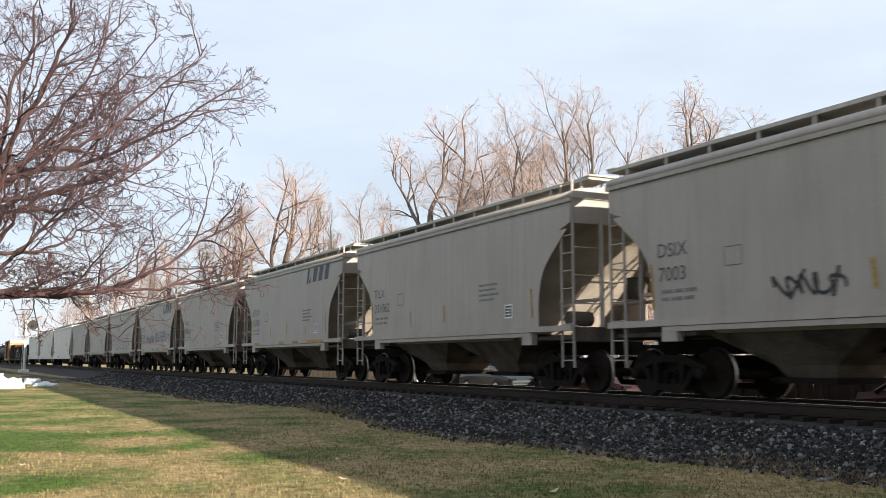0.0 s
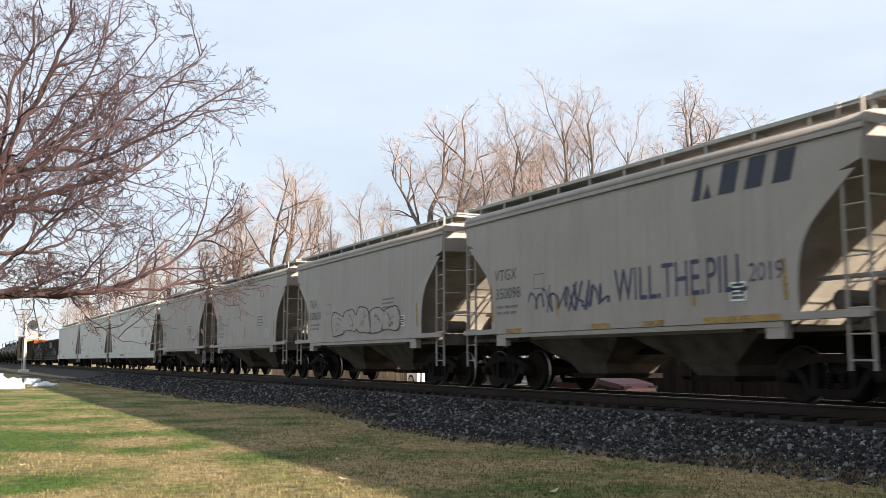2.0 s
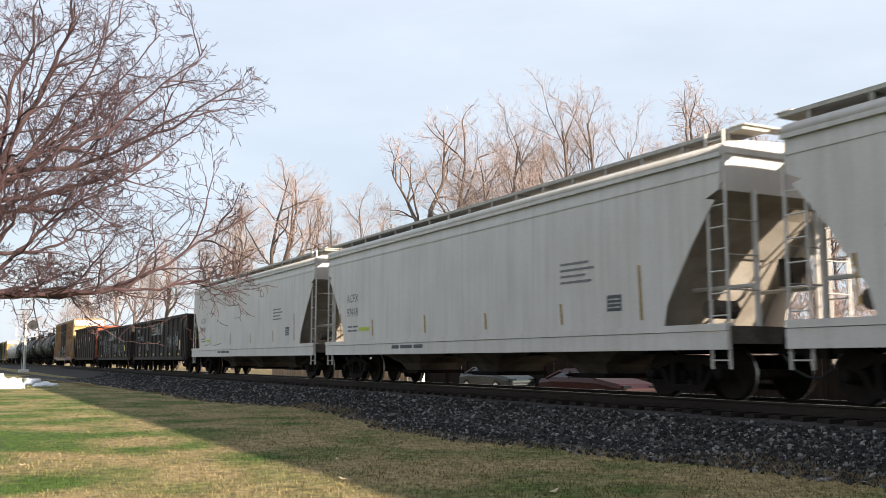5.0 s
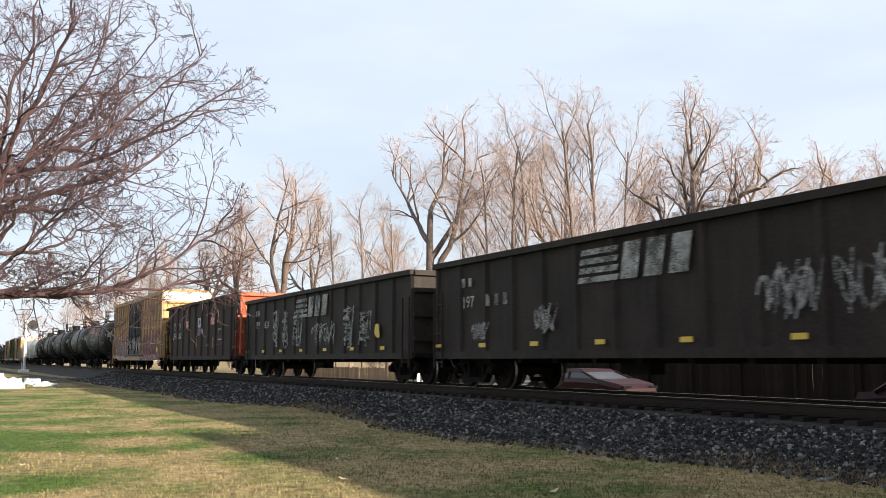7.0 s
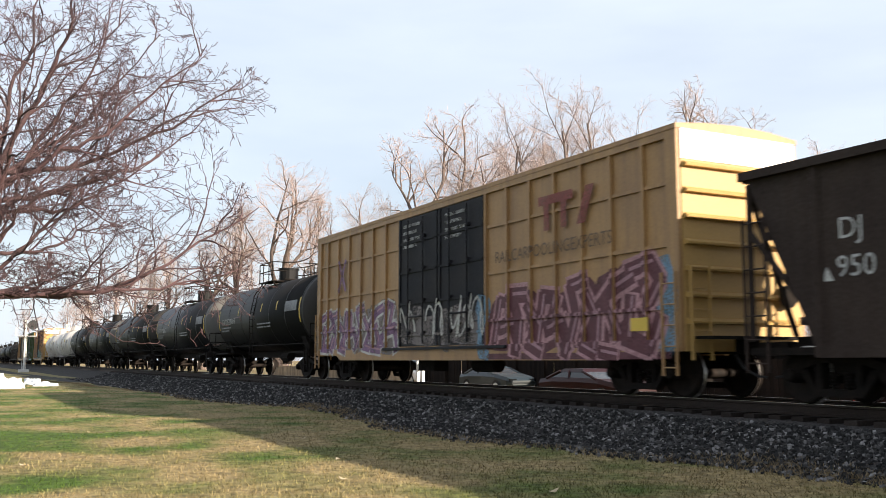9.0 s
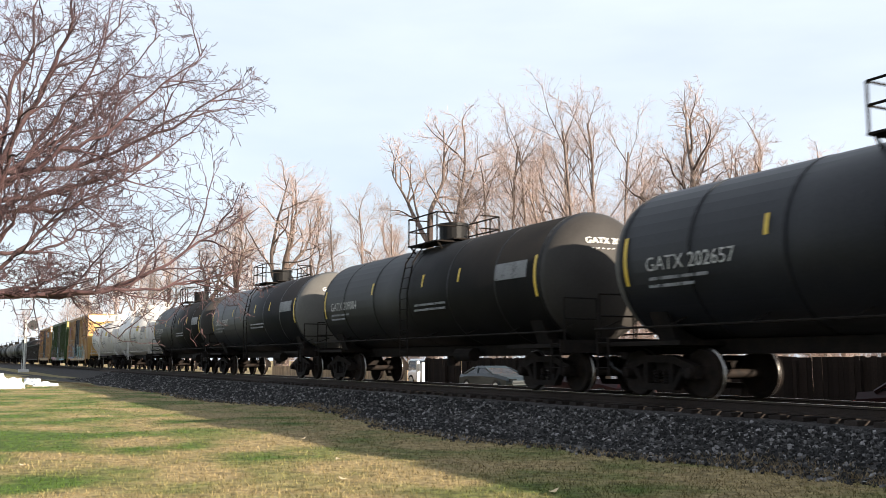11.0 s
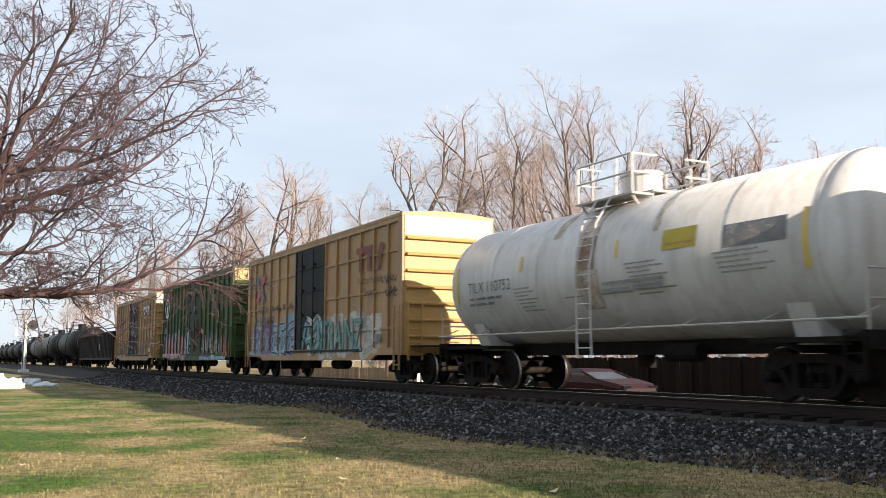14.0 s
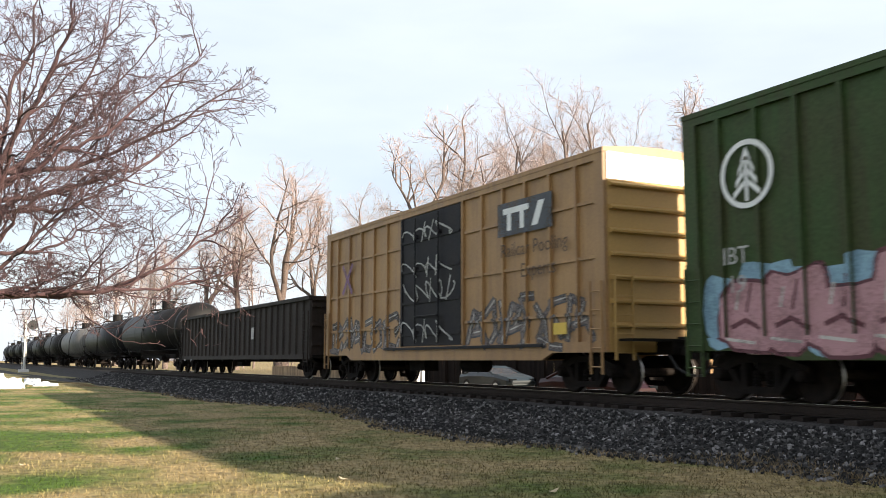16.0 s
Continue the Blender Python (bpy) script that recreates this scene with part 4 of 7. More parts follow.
def build_gondola(L, paint, z_top, label, rib=0.95, slope_ends=False, interior="black_car", end_paint=None):
    car = thing("gondola_car", label, "freight car", "gondola cars")
    a = L / 2 - 0.62
    zb, yw = 0.80, 1.46
    ins = 1.35 if slope_ends else 0.0
    t = 0.06
    for s in (-1, 1):
        bm = bm_new()
        pts = [(-a + ins, s * yw, zb), (a - ins, s * yw, zb), (a - ins * 0.82, s * yw, zb + 0.6), (a, s * yw, z_top), (-a, s * yw, z_top), (-a + ins * 0.82, s * yw, zb + 0.6)]
        plate(bm, pts, (0, -s * t, 0))
        part("side_wall", bm, paint, car)
        bm = bm_new()
        box(bm, -a - 0.03, a + 0.03, min(s * (yw - 0.05), s * (yw + 0.13)), max(s * (yw - 0.05), s * (yw + 0.13)), z_top - 0.14, z_top)
        part("top_chord", bm, paint, car)
        bm = bm_new()
        box(bm, -a + ins, a - ins, min(s * (yw + 0.003), s * (yw + 0.07)), max(s * (yw + 0.003), s * (yw + 0.07)), zb - 0.06, zb + 0.12)
        part("side_sill", bm, paint, car)
        n = round((2 * a - 2 * ins) / rib)
        for k in range(n + 1):
            x = -a + ins + 0.08 + k * (2 * a - 2 * ins - 0.16) / n
            bm = bm_new()
            y0, y1 = s * (yw + 0.002), s * (yw + 0.07)
            loft(bm, [[(x - 0.11, y0, z), (x - 0.05, y1, z), (x + 0.05, y1, z), (x + 0.11, y0, z)] for z in (zb + 0.12, z_top - 0.14)])
            bmesh.ops.recalc_face_normals(bm, faces=bm.faces)
            part("side_post", bm, paint, car)
    for e in (-1, 1):
        bm = bm_new()
        x0, x1 = e * (a - ins), e * a
        pts = [(x0, -yw + t, zb), (x1, -yw + t, z_top), (x1 - e * 0.06, -yw + t, z_top), (x0 - e * 0.06, -yw + t, zb)]
        plate(bm, pts, (0, 2 * (yw - t), 0))
        ep = end_paint if (end_paint and e > 0) else paint
        part("end_wall", bm, ep, car)
        bm = bm_new()
        for z in (zb + 0.5, zb + 1.2, zb + 1.9, z_top - 0.1):
            if z < z_top:
                f = (z - zb) / (z_top - zb)
                x = x0 + (x1 - x0) * f
                box(bm, *sorted((x + e * 0.002, x + e * 0.09)), -yw, yw, z - 0.06, z + 0.06)
        part("end_rib", bm, ep, car)
        if slope_ends:
            bm = bm_new()
            for s in (-1, 1):
                bar(bm, (e * (a - 0.05), s * (yw - 0.05), z_top - 0.2), (e * (a - 0.02), s * (yw - 0.05), 1.0), 0.05, 6)
                bar(bm, (e * (a - 0.05), s * (yw - 0.05), z_top - 1.0), (e * (a - ins), s * (yw - 0.05), 1.25), 0.05, 6)
                bar(bm, (e * (a - 0.03), s * (yw - 0.05), z_top - 0.2), (e * (a - 0.03), s * 0.4, 1.1), 0.05, 6)
            part("end_brace", bm, ep, car)
        for s in (-1, 1):
            ladder(car, *sorted((e * (a - 0.05), e * (a - 0.50))), s * (yw + 0.12), 0.50, 2.5 if z_top < 3.4 else 3.0, paint)
        bm = bm_new()
        box(bm, *sorted((e * (a + 0.02), e * (a - ins - 0.1))), -1.42, 1.42, zb - 0.02, zb + 0.10)
        part("end_platform", bm, "steel", car)
    bm = bm_new()
    box(bm, -a + ins, a - ins, -yw + t, yw - t, zb, zb + 0.08)
    part("floor", bm, interior, car)
    crossbearers(car, [-a + 2.6 + k * (2 * a - 5.2) / 8 for k in range(9)], zb - 0.16, zb)
    bm = bm_new()
    box(bm, -1.2, -0.3, -0.9, -0.5, 0.42, 0.82)
    part("brake_valve_box", bm, "steel", car)
    add_running_gear(car, L, 2.0)
    return car


def build_boxcar(L, body_len, paint, end_paint, door_paint, door, doors, label, z_top=5.0, cap="roof_white", grid=True, rib=0.98, zb=0.86):
    """High boxcar: door gives its first and last x on the side."""
    car = thing("boxcar", label, "freight car", "boxcars")
    a, yw = body_len / 2, 1.47
    bm = bm_new()
    box(bm, -a, a, -yw, yw, zb + 0.05, z_top)
    part("body", bm, paint, car)
    bm = bm_new()
    loft(bm, [[(x, -1.56, z_top - 0.06), (x, -1.56, z_top + 0.03), (x, -0.8, z_top + 0.11), (x, 0, z_top + 0.14), (x, 0.8, z_top + 0.11), (x, 1.56, z_top + 0.03), (x, 1.56, z_top - 0.06)] for x in (-a - 0.02, a + 0.02)])
    x = -a + 0.6
    while x < a - 0.3:
        box(bm, x - 0.05, x + 0.05, -1.1, 1.1, z_top + 0.05, z_top + 0.15)
        x += 1.2
    part("roof", bm, paint, car)
    d0, d1 = door
    planes = [(-a, a, zb + 0.05, z_top, -yw - 0.002), (-a, a, zb - 0.16, zb + 0.22, -yw - 0.0755), (d0, d1, zb + 0.24, z_top - 0.22, -yw - 0.0555)]
    planes += [(d0, d1, zb + z - 0.03, zb + z + 0.03, -yw - 0.0905) for z in (0.55, 1.45)]
    RELIEF[car.name] = planes
    for s in (-1, 1):
        y0, y1 = s * (yw + 0.001), s * (yw + 0.075)
        ylo, yhi = min(y0, y1), max(y0, y1)
        bm = bm_new()
        # fishbelly side sill
        plate(bm, [(-a, y1, zb + 0.22), (-a, y1, zb), (-a + 1.9, y1, zb), (-a + 2.3, y1, zb - 0.16), (a - 2.3, y1, zb - 0.16), (a - 1.9, y1, zb), (a, y1, zb), (a, y1, zb + 0.22)], (0, -s * 0.09, 0))
        box(bm, -a, a, ylo, yhi, z_top - 0.20, z_top - 0.06)
        part("side_sill", bm, paint, car)
        for x0, x1 in ((-a, d0), (d1, a)):
            n = max(2, round((x1 - x0) / rib))
            for k in range(n + 1):
                x = x0 + (x1 - x0) * k / n
                w = 0.045
                if k in (0, n) and abs(abs(x) - a) < 0.01:
                    x, w = x - math.copysign(0.16, x), 0.16
                bm = bm_new()
                box(bm, x - w, x + w, ylo, yhi, zb + 0.22, z_top - 0.20)
                if s < 0:
                    planes.append((x - w, x + w, zb + 0.22, z_top - 0.2, -yw - 0.0755))
                part("side_post", bm, paint, car)
            if grid:
                for z in (zb + 0.80, zb + 1.95, zb + 3.1):
                    bm = bm_new()
                    lo, hi = (x0 + 0.33, x1 - 0.08) if x0 < -a + 0.1 else (x0 + 0.08, x1 - 0.33)
                    box(bm, lo, hi, min(y0, s * (yw + 0.05)), max(y0, s * (yw + 0.05)), z - 0.035, z + 0.035)
                    part("side_rail", bm, paint, car)
                    if s < 0:
                        planes.append((lo, hi, z - 0.035, z + 0.035, -yw - 0.0505))
        # doors
        w = (d1 - d0) / doors
        for k in range(doors):
            b0, b1 = d0 + w * k + 0.03, d0 + w * (k + 1) - 0.03
            bm = bm_new()
            box(bm, b0, b1, min(s * (yw + 0.002), s * (yw + 0.055)), max(s * (yw + 0.002), s * (yw + 0.055)), zb + 0.24, z_top - 0.22)
            dr = part("door", bm, door_paint, car, "sliding plug door")
            bm = bm_new()
            for z in (zb + 0.55, zb + 1.45, zb + 2.35, zb + 3.2):
                box(bm, b0, b1, min(s * (yw + 0.056), s * (yw + 0.09)), max(s * (yw + 0.056), s * (yw + 0.09)), z - 0.03, z + 0.03)
            for x in (b0 + 0.06, b1 - 0.06):
                box(bm, x - 0.05, x + 0.05, min(s * (yw + 0.056), s * (yw + 0.09)), max(s * (yw + 0.056), s * (yw + 0.09)), zb + 0.24, z_top - 0.22)
            part("door_rib", bm, door_paint, dr)
            bm = bm_new()
            for x in (b0 + w * 0.28, b0 + w * 0.66):
                bar(bm, (x, s * (yw + 0.13), zb + 0.3), (x, s * (yw + 0.13), z_top - 0.3), 0.025, 6)
                for z in (zb + 0.6, zb + 1.5, zb + 2.4, zb + 3.3):
                    box(bm, x - 0.06, x + 0.06, min(s * (yw + 0.055), s * (yw + 0.13)), max(s * (yw + 0.055), s * (yw + 0.13)), z - 0.05, z + 0.05)
            bar(bm, (b0 + w * 0.30, s * (yw + 0.16), zb + 1.05), (b0 + w * 0.66, s * (yw + 0.16), zb + 1.05), 0.025, 6)
            part("lock_rod", bm, door_paint, dr)
        bm = bm_new()
        box(bm, d0 - 1.0, d1 + (1.0 if doors == 2 else w), min(s * (yw + 0.076), s * (yw + 0.14)), max(s * (yw + 0.076), s * (yw + 0.14)), zb + 0.13, zb + 0.20)
        part("door_track", bm, door_paint, car)
    # ends
    for e in (-1, 1):
        bm = bm_new()
        box(bm, *sorted((e * (a + 0.001), e * (a + 0.035))), -1.46, 1.46, z_top - 0.62, z_top - 0.06)
        part("end_cap", bm, cap, car)
        bm = bm_new()
        box(bm, *sorted((e * (a + 0.001), e * (a + 0.02))), -1.46, 1.46, zb, z_top - 0.63)
        part("end_panel", bm, end_paint, car)
        z = z_top - 0.72
        while z > zb + 0.2:
            bm = bm_new()
            yp = [(a + 0.02, z - 0.05), (a + 0.12, z - 0.04), (a + 0.13, z + 0.0), (a + 0.02, z + 0.06)]
            loft(bm, [[(e * px, y, pz) for px, pz in yp] for y in (-1.42, 1.42)])
            bmesh.ops.recalc_face_normals(bm, faces=bm.faces)
            part("end_rib", bm, end_paint, car)
            z -= 0.48
        ladder(car, -1.40, -0.95, e * (a + 0.13), 0.70, 2.4, end_paint, along="y")
        bm = bm_new()
        box(bm, *sorted((e * (a + 0.09), e * (a + 0.55))), -1.3, 1.3, zb + 0.22, zb + 0.27)
        bar(bm, (e * (a + 0.14), 1.0, 1.9), (e * (a + 0.19), 1.0, 1.9), 0.22, 14)
        part("crossover_platform", bm, "steel", car)
        for s in (-1, 1):
            ladder(car, *sorted((e * (a - 0.05), e * (a - 0.42))), s * (yw + 0.14), 0.42, 2.3, paint)
    crossbearers(car, [-a + 3.2 + k * (2 * a - 6.4) / 6 for k in range(7)], 0.72, zb + 0.05)
    bm = bm_new()
    box(bm, -2.4, -1.4, -0.95, -0.5, 0.40, 0.76)
    part("brake_valve_box", bm, "steel", car)
    bm = bm_new()
    bar(bm, (0.6, -0.7, 0.58), (1.7, -0.7, 0.58), 0.19, 12)
    part("air_reservoir", bm, "steel", car)
    add_running_gear(car, L, 2.35)
    return car


def build_tank(L, paint, label, fittings="black", r=1.52, head_paint=None):
    car = thing("tank_car", label, "tank car", "tank cars")
    h = L / 2 - 0.75
    zc = 1.08 + r
    n = 40
    bm = bm_new()
    rings = []
    prof = [(-h + 0.0, 0.02), (-h + 0.03, 0.45), (-h + 0.10, 0.85), (-h + 0.20, 1.14), (-h + 0.34, 1.36), (-h + 0.50, 1.48), (-h + 0.66, r)]
    ring_x = [-h + 2.6 + k * (2 * h - 5.2) / 4 for k in range(5)]
    for x, rr in (prof[-1], (-prof[-1][0], r)):
        rings.append([(x, rr * math.cos(math.tau * k / n), zc + rr * math.sin(math.tau * k / n)) for k in range(n)])
    loft(bm, rings, smooth=True)
    bmesh.ops.recalc_face_normals(bm, faces=bm.faces)
    part("tank_shell", bm, paint, car)
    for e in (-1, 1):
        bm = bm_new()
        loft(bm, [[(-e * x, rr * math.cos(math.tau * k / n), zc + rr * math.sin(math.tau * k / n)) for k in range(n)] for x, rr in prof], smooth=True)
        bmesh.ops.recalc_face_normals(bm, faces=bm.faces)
        # head_paint holds the sunlit tone; without it the head matches the shell
        part("tank_head", bm, head_paint or paint, car, "domed tank head, sunlight painted in as a paler colour" if head_paint else "")
    for x in ring_x + [-h + 0.72, h - 0.72]:
        bm = bm_new()
        loft(bm, [[(xx, rr * math.cos(math.tau * k / n), zc + rr * math.sin(math.tau * k / n)) for k in range(n)] for xx, rr in ((x - 0.04, r - 0.01), (x - 0.035, r + 0.008), (x + 0.035, r + 0.008), (x + 0.04, r - 0.01))], smooth=False)
        part("shell_band", bm, paint, car)
    fp = {"black": "tank_black", "white": "tank_white"}[fittings]
    wp = {"black": "steel", "white": "walk"}[fittings]
    # dome, platform and rails
    zt = zc + r
    bm = bm_new()
    bar(bm, (0, 0, zt - 0.1), (0, 0, zt + 0.52), 0.42, 18)
    bar(bm, (0, 0, zt + 0.52), (0, 0, zt + 0.60), 0.46, 18)
    part("valve_dome", bm, fp, car)
    bm = bm_new()
    for s in (-1, 1):
        box(bm, -0.95, 0.95, min(s * 0.5, s * 1.05), max(s * 0.5, s * 1.05), zt - 0.06, zt - 0.02)
    for e in (-1, 1):
        box(bm, min(e * 0.5, e * 0.95), max(e * 0.5, e * 0.95), -0.5, 0.5, zt + 0.03, zt + 0.07)
    for s in (-1, 1):
        for x in (-0.85, 0.85):
            bar(bm, (x, s * 1.0, zt - 0.04), (x, s * 0.7, zt - 0.42), 0.03, 6)
    part("platform", bm, wp, car)
    for s in (-1, 1):
        bm = bm_new()
        for z in (0.40, 0.78):
            bar(bm, (-0.92, s * 1.03, zt + z), (0.92, s * 1.03, zt + z), 0.022, 6)
            for e in (-1, 1):
                bar(bm, (e * 0.92, s * 1.03, zt + z), (e * 0.92, s * 0.4, zt + z), 0.022, 6)
        rail = part("guard_rail", bm, wp if fittings == "black" else "tank_white", car)
        for x in (-0.92, -0.40, 0.40, 0.92):
            bm = bm_new()
            bar(bm, (x, s * 1.03, zt - 0.04), (x, s * 1.03, zt + 0.78), 0.025, 6)
            part("post", bm, wp if fittings == "black" else "tank_white", rail)
    # side ladder
    for s in (-1, 1):
        bm = bm_new()
        for x in (-0.24, 0.24):
            pts = [(x, s * 1.62, 0.75), (x, s * 1.64, zc), (x, s * 1.45, zc + 0.9), (x, s * 1.05, zt - 0.05)]
            for p, q in zip(pts, pts[1:]):
                bar(bm, p, q, 0.022, 5)
        lp = wp if fittings == "black" else "tank_white"
        rails = part("ladder", bm, lp, car)
        rung = None
        for k in range(10):
            z = 0.95 + k * 0.3
            y = s * (1.63 if z < zc + 0.3 else 1.63 - (z - zc - 0.3) * 0.30)
            if rung is None:
                bm = bm_new()
                bar(bm, (-0.24, 0, 0), (0.24, 0, 0), 0.014, 5)
                rung = part("rung", bm, lp, rails)
                rung.location = (0, y, z)
            else:
                again("rung", rung, pose(0, y, z), rails)
        bm = bm_new()
        bar(bm, (-h - 0.2, s * 1.50, 1.32), (h + 0.2, s * 1.50, 1.32), 0.022, 6)
        for k in range(8):
            x = -h + k * 2 * h / 7
            bar(bm, (x, s * 1.50, 1.32), (x, s * 1.02, 1.50), 0.016, 5)
        part("hand_rail", bm, wp, car)
    for e in (-1, 1):
        x = e * (h - 1.35)
        bm = bm_new()
        pts = []
        for k in range(9):
            an = radians(220 + k * 12.5)
            pts.append((x - 0.25, (r + 0.01) * math.cos(an), zc + (r + 0.01) * math.sin(an)))
        plate(bm, pts + [(x - 0.25, 0.9, 0.95), (x - 0.25, -0.9, 0.95)], (0.5, 0, 0))
        part("saddle", bm, wp if fittings == "black" else "tank_white", car)
        bm = bm_new()
        box(bm, *sorted((e * (h - 2.2), e * (L / 2 - 0.62))), -1.42, 1.42, 0.98, 1.06)
        box(bm, *sorted((e * (L / 2 - 0.66), e * (L / 2 - 0.58))), -1.48, 1.48, 0.86, 1.14)
        part("end_platform", bm, "steel", car)
        for s in (-1, 1):
            bm = bm_new()
            for y in (0.55, 1.42):
                bar(bm, (e * (L / 2 - 0.62), s * y, 1.1), (e * (L / 2 - 0.62), s * y, 2.05), 0.022, 6)
            for z in (1.6, 2.05):
                bar(bm, (e * (L / 2 - 0.62), s * 1.42, z), (e * (L / 2 - 0.62), s * 0.55, z), 0.02, 6)
            part("end_rail", bm, wp, car)
        for s in (-1, 1):
            ladder(car, *sorted((e * (L / 2 - 0.65), e * (L / 2 - 1.0))), s * 1.5, 0.40, 1.15, "steel", rungs=0.25)
    bm = bm_new()
    bar(bm, (0, 0, 1.12), (0, 0, 0.55), 0.2, 12)
    part("bottom_outlet", bm, "steel", car)
    bm = bm_new()
    bar(bm, (1.4, -0.6, 0.85), (2.3, -0.6, 0.85), 0.18, 12)
    part("air_reservoir", bm, "steel", car)
    add_running_gear(car, L, 1.95)
    return car


# ---- bare trees
def grow(rng, base, top_dir, spec, path=None):
    """Grows a bare tree level by level. spec rows: (children, length, angle low, high, from, segments, sides, radius ratio, wander, rise)."""
    P = np.array([base], float)
    D = np.array([top_dir], float) / np.linalg.norm(top_dir)
    Ln, Rd = np.array([spec[0][1]], float), np.array([spec[0][7]], float)
    out = []
    for lv, row in enumerate(spec):
        kids, _, _, _, _, segs, sides, _, wander, rise = row
        n = len(P)
        pts = np.zeros((n, segs + 1, 3))
        dirs = np.zeros((n, segs + 1, 3))
        pts[:, 0], dirs[:, 0] = P, D
        d = D.copy()
        for s in range(segs):
            d = d + rng.normal(0, wander, (n, 3))
            d[:, 2] += rise
            d /= np.linalg.norm(d, axis=1)[:, None]
            pts[:, s + 1] = pts[:, s] + d * (Ln / segs)[:, None]
            dirs[:, s + 1] = d
        if lv == 0 and path is not None:
            pts[0] = path
            dirs[0] = np.gradient(path, axis=0)
            dirs[0] /= np.linalg.norm(dirs[0], axis=1)[:, None]
        taper = np.linspace(1.0, 0.45 if lv == 0 and path is None else 0.16, segs + 1)
        out.append((pts, Rd[:, None] * taper[None], sides))
        if lv + 1 == len(spec):
            break
        nkids, nlen, a0, a1, frm, _, _, rr, _, _ = spec[lv + 1]
        t = frm + (1 - frm) * (np.arange(nkids)[None] + rng.uniform(0, 1, (n, nkids))) / nkids
        f = np.clip(t * segs, 0, segs - 1e-4)
        i = f.astype(int)
        w = (f - i)[..., None]
        rows = np.arange(n)[:, None]
        start = pts[rows, i] * (1 - w) + pts[rows, i + 1] * w
        pd = dirs[rows, i + 1]
        ax = rng.normal(0, 1, pd.shape)
        ax -= pd * (ax * pd).sum(-1, keepdims=True)
        ax /= np.linalg.norm(ax, axis=-1, keepdims=True)
        an = np.radians(rng.uniform(a0, a1, t.shape))[..., None]
        nd = pd * np.cos(an) + ax * np.sin(an)
        ln = Ln[:, None] * nlen * (1.15 - 0.65 * t) * rng.uniform(0.65, 1.25, t.shape)
        rad = Rd[:, None] * rr * (1.1 - 0.5 * t)
        P, D, Ln, Rd = start.reshape(-1, 3), nd.reshape(-1, 3), ln.ravel(), rad.ravel()
    return out


def tube_arrays(levels, r_min):
    V, F, off = [], [], 0
    for pts, rad, sides in levels:
        n, m, _ = pts.shape
        d = np.gradient(pts, axis=1)
        d /= np.linalg.norm(d, axis=-1, keepdims=True) + 1e-9
        ref = np.where(np.abs(d[..., 2:3]) > 0.8, np.array([1.0, 0, 0]), np.array([0, 0, 1.0]))
        s = np.cross(d, ref)
        s /= np.linalg.norm(s, axis=-1, keepdims=True) + 1e-9
        u = np.cross(d, s)
        a = np.arange(sides) * math.tau / sides
        r = np.maximum(rad, r_min)[..., None, None]
        ring = pts[:, :, None] + r * (s[:, :, None] * np.cos(a)[None, None, :, None] + u[:, :, None] * np.sin(a)[None, None, :, None])
        V.append(ring.reshape(-1, 3))
        idx = off + np.arange(n * m * sides).reshape(n, m, sides)
        A, B = idx[:, :-1], idx[:, 1:]
        q = np.stack([A, np.roll(A, -1, 2), np.roll(B, -1, 2), B], -1)
        F.append(q.reshape(-1, 4))
        off += n * m * sides
    return np.concatenate(V), np.concatenate(F)


def build_tree(name, label, seed, spec, mat, r_min, lean=(0, 0, 1), group="", split=2):
    rng = np.random.RandomState(seed)
    lev = grow(rng, (0, 0, -0.1), lean, spec)
    tree = thing(name, label, "tree", group)
    for nm, ls in (("trunk", lev[:split]), ("crown", lev[split:])):
        v, f = tube_arrays(ls, r_min)
        ob = from_arrays(nm, v, f, ["bark_trunk" if nm == "trunk" and mat == "bark_far" else mat], smooth=True)
        ob.parent = tree
    return tree


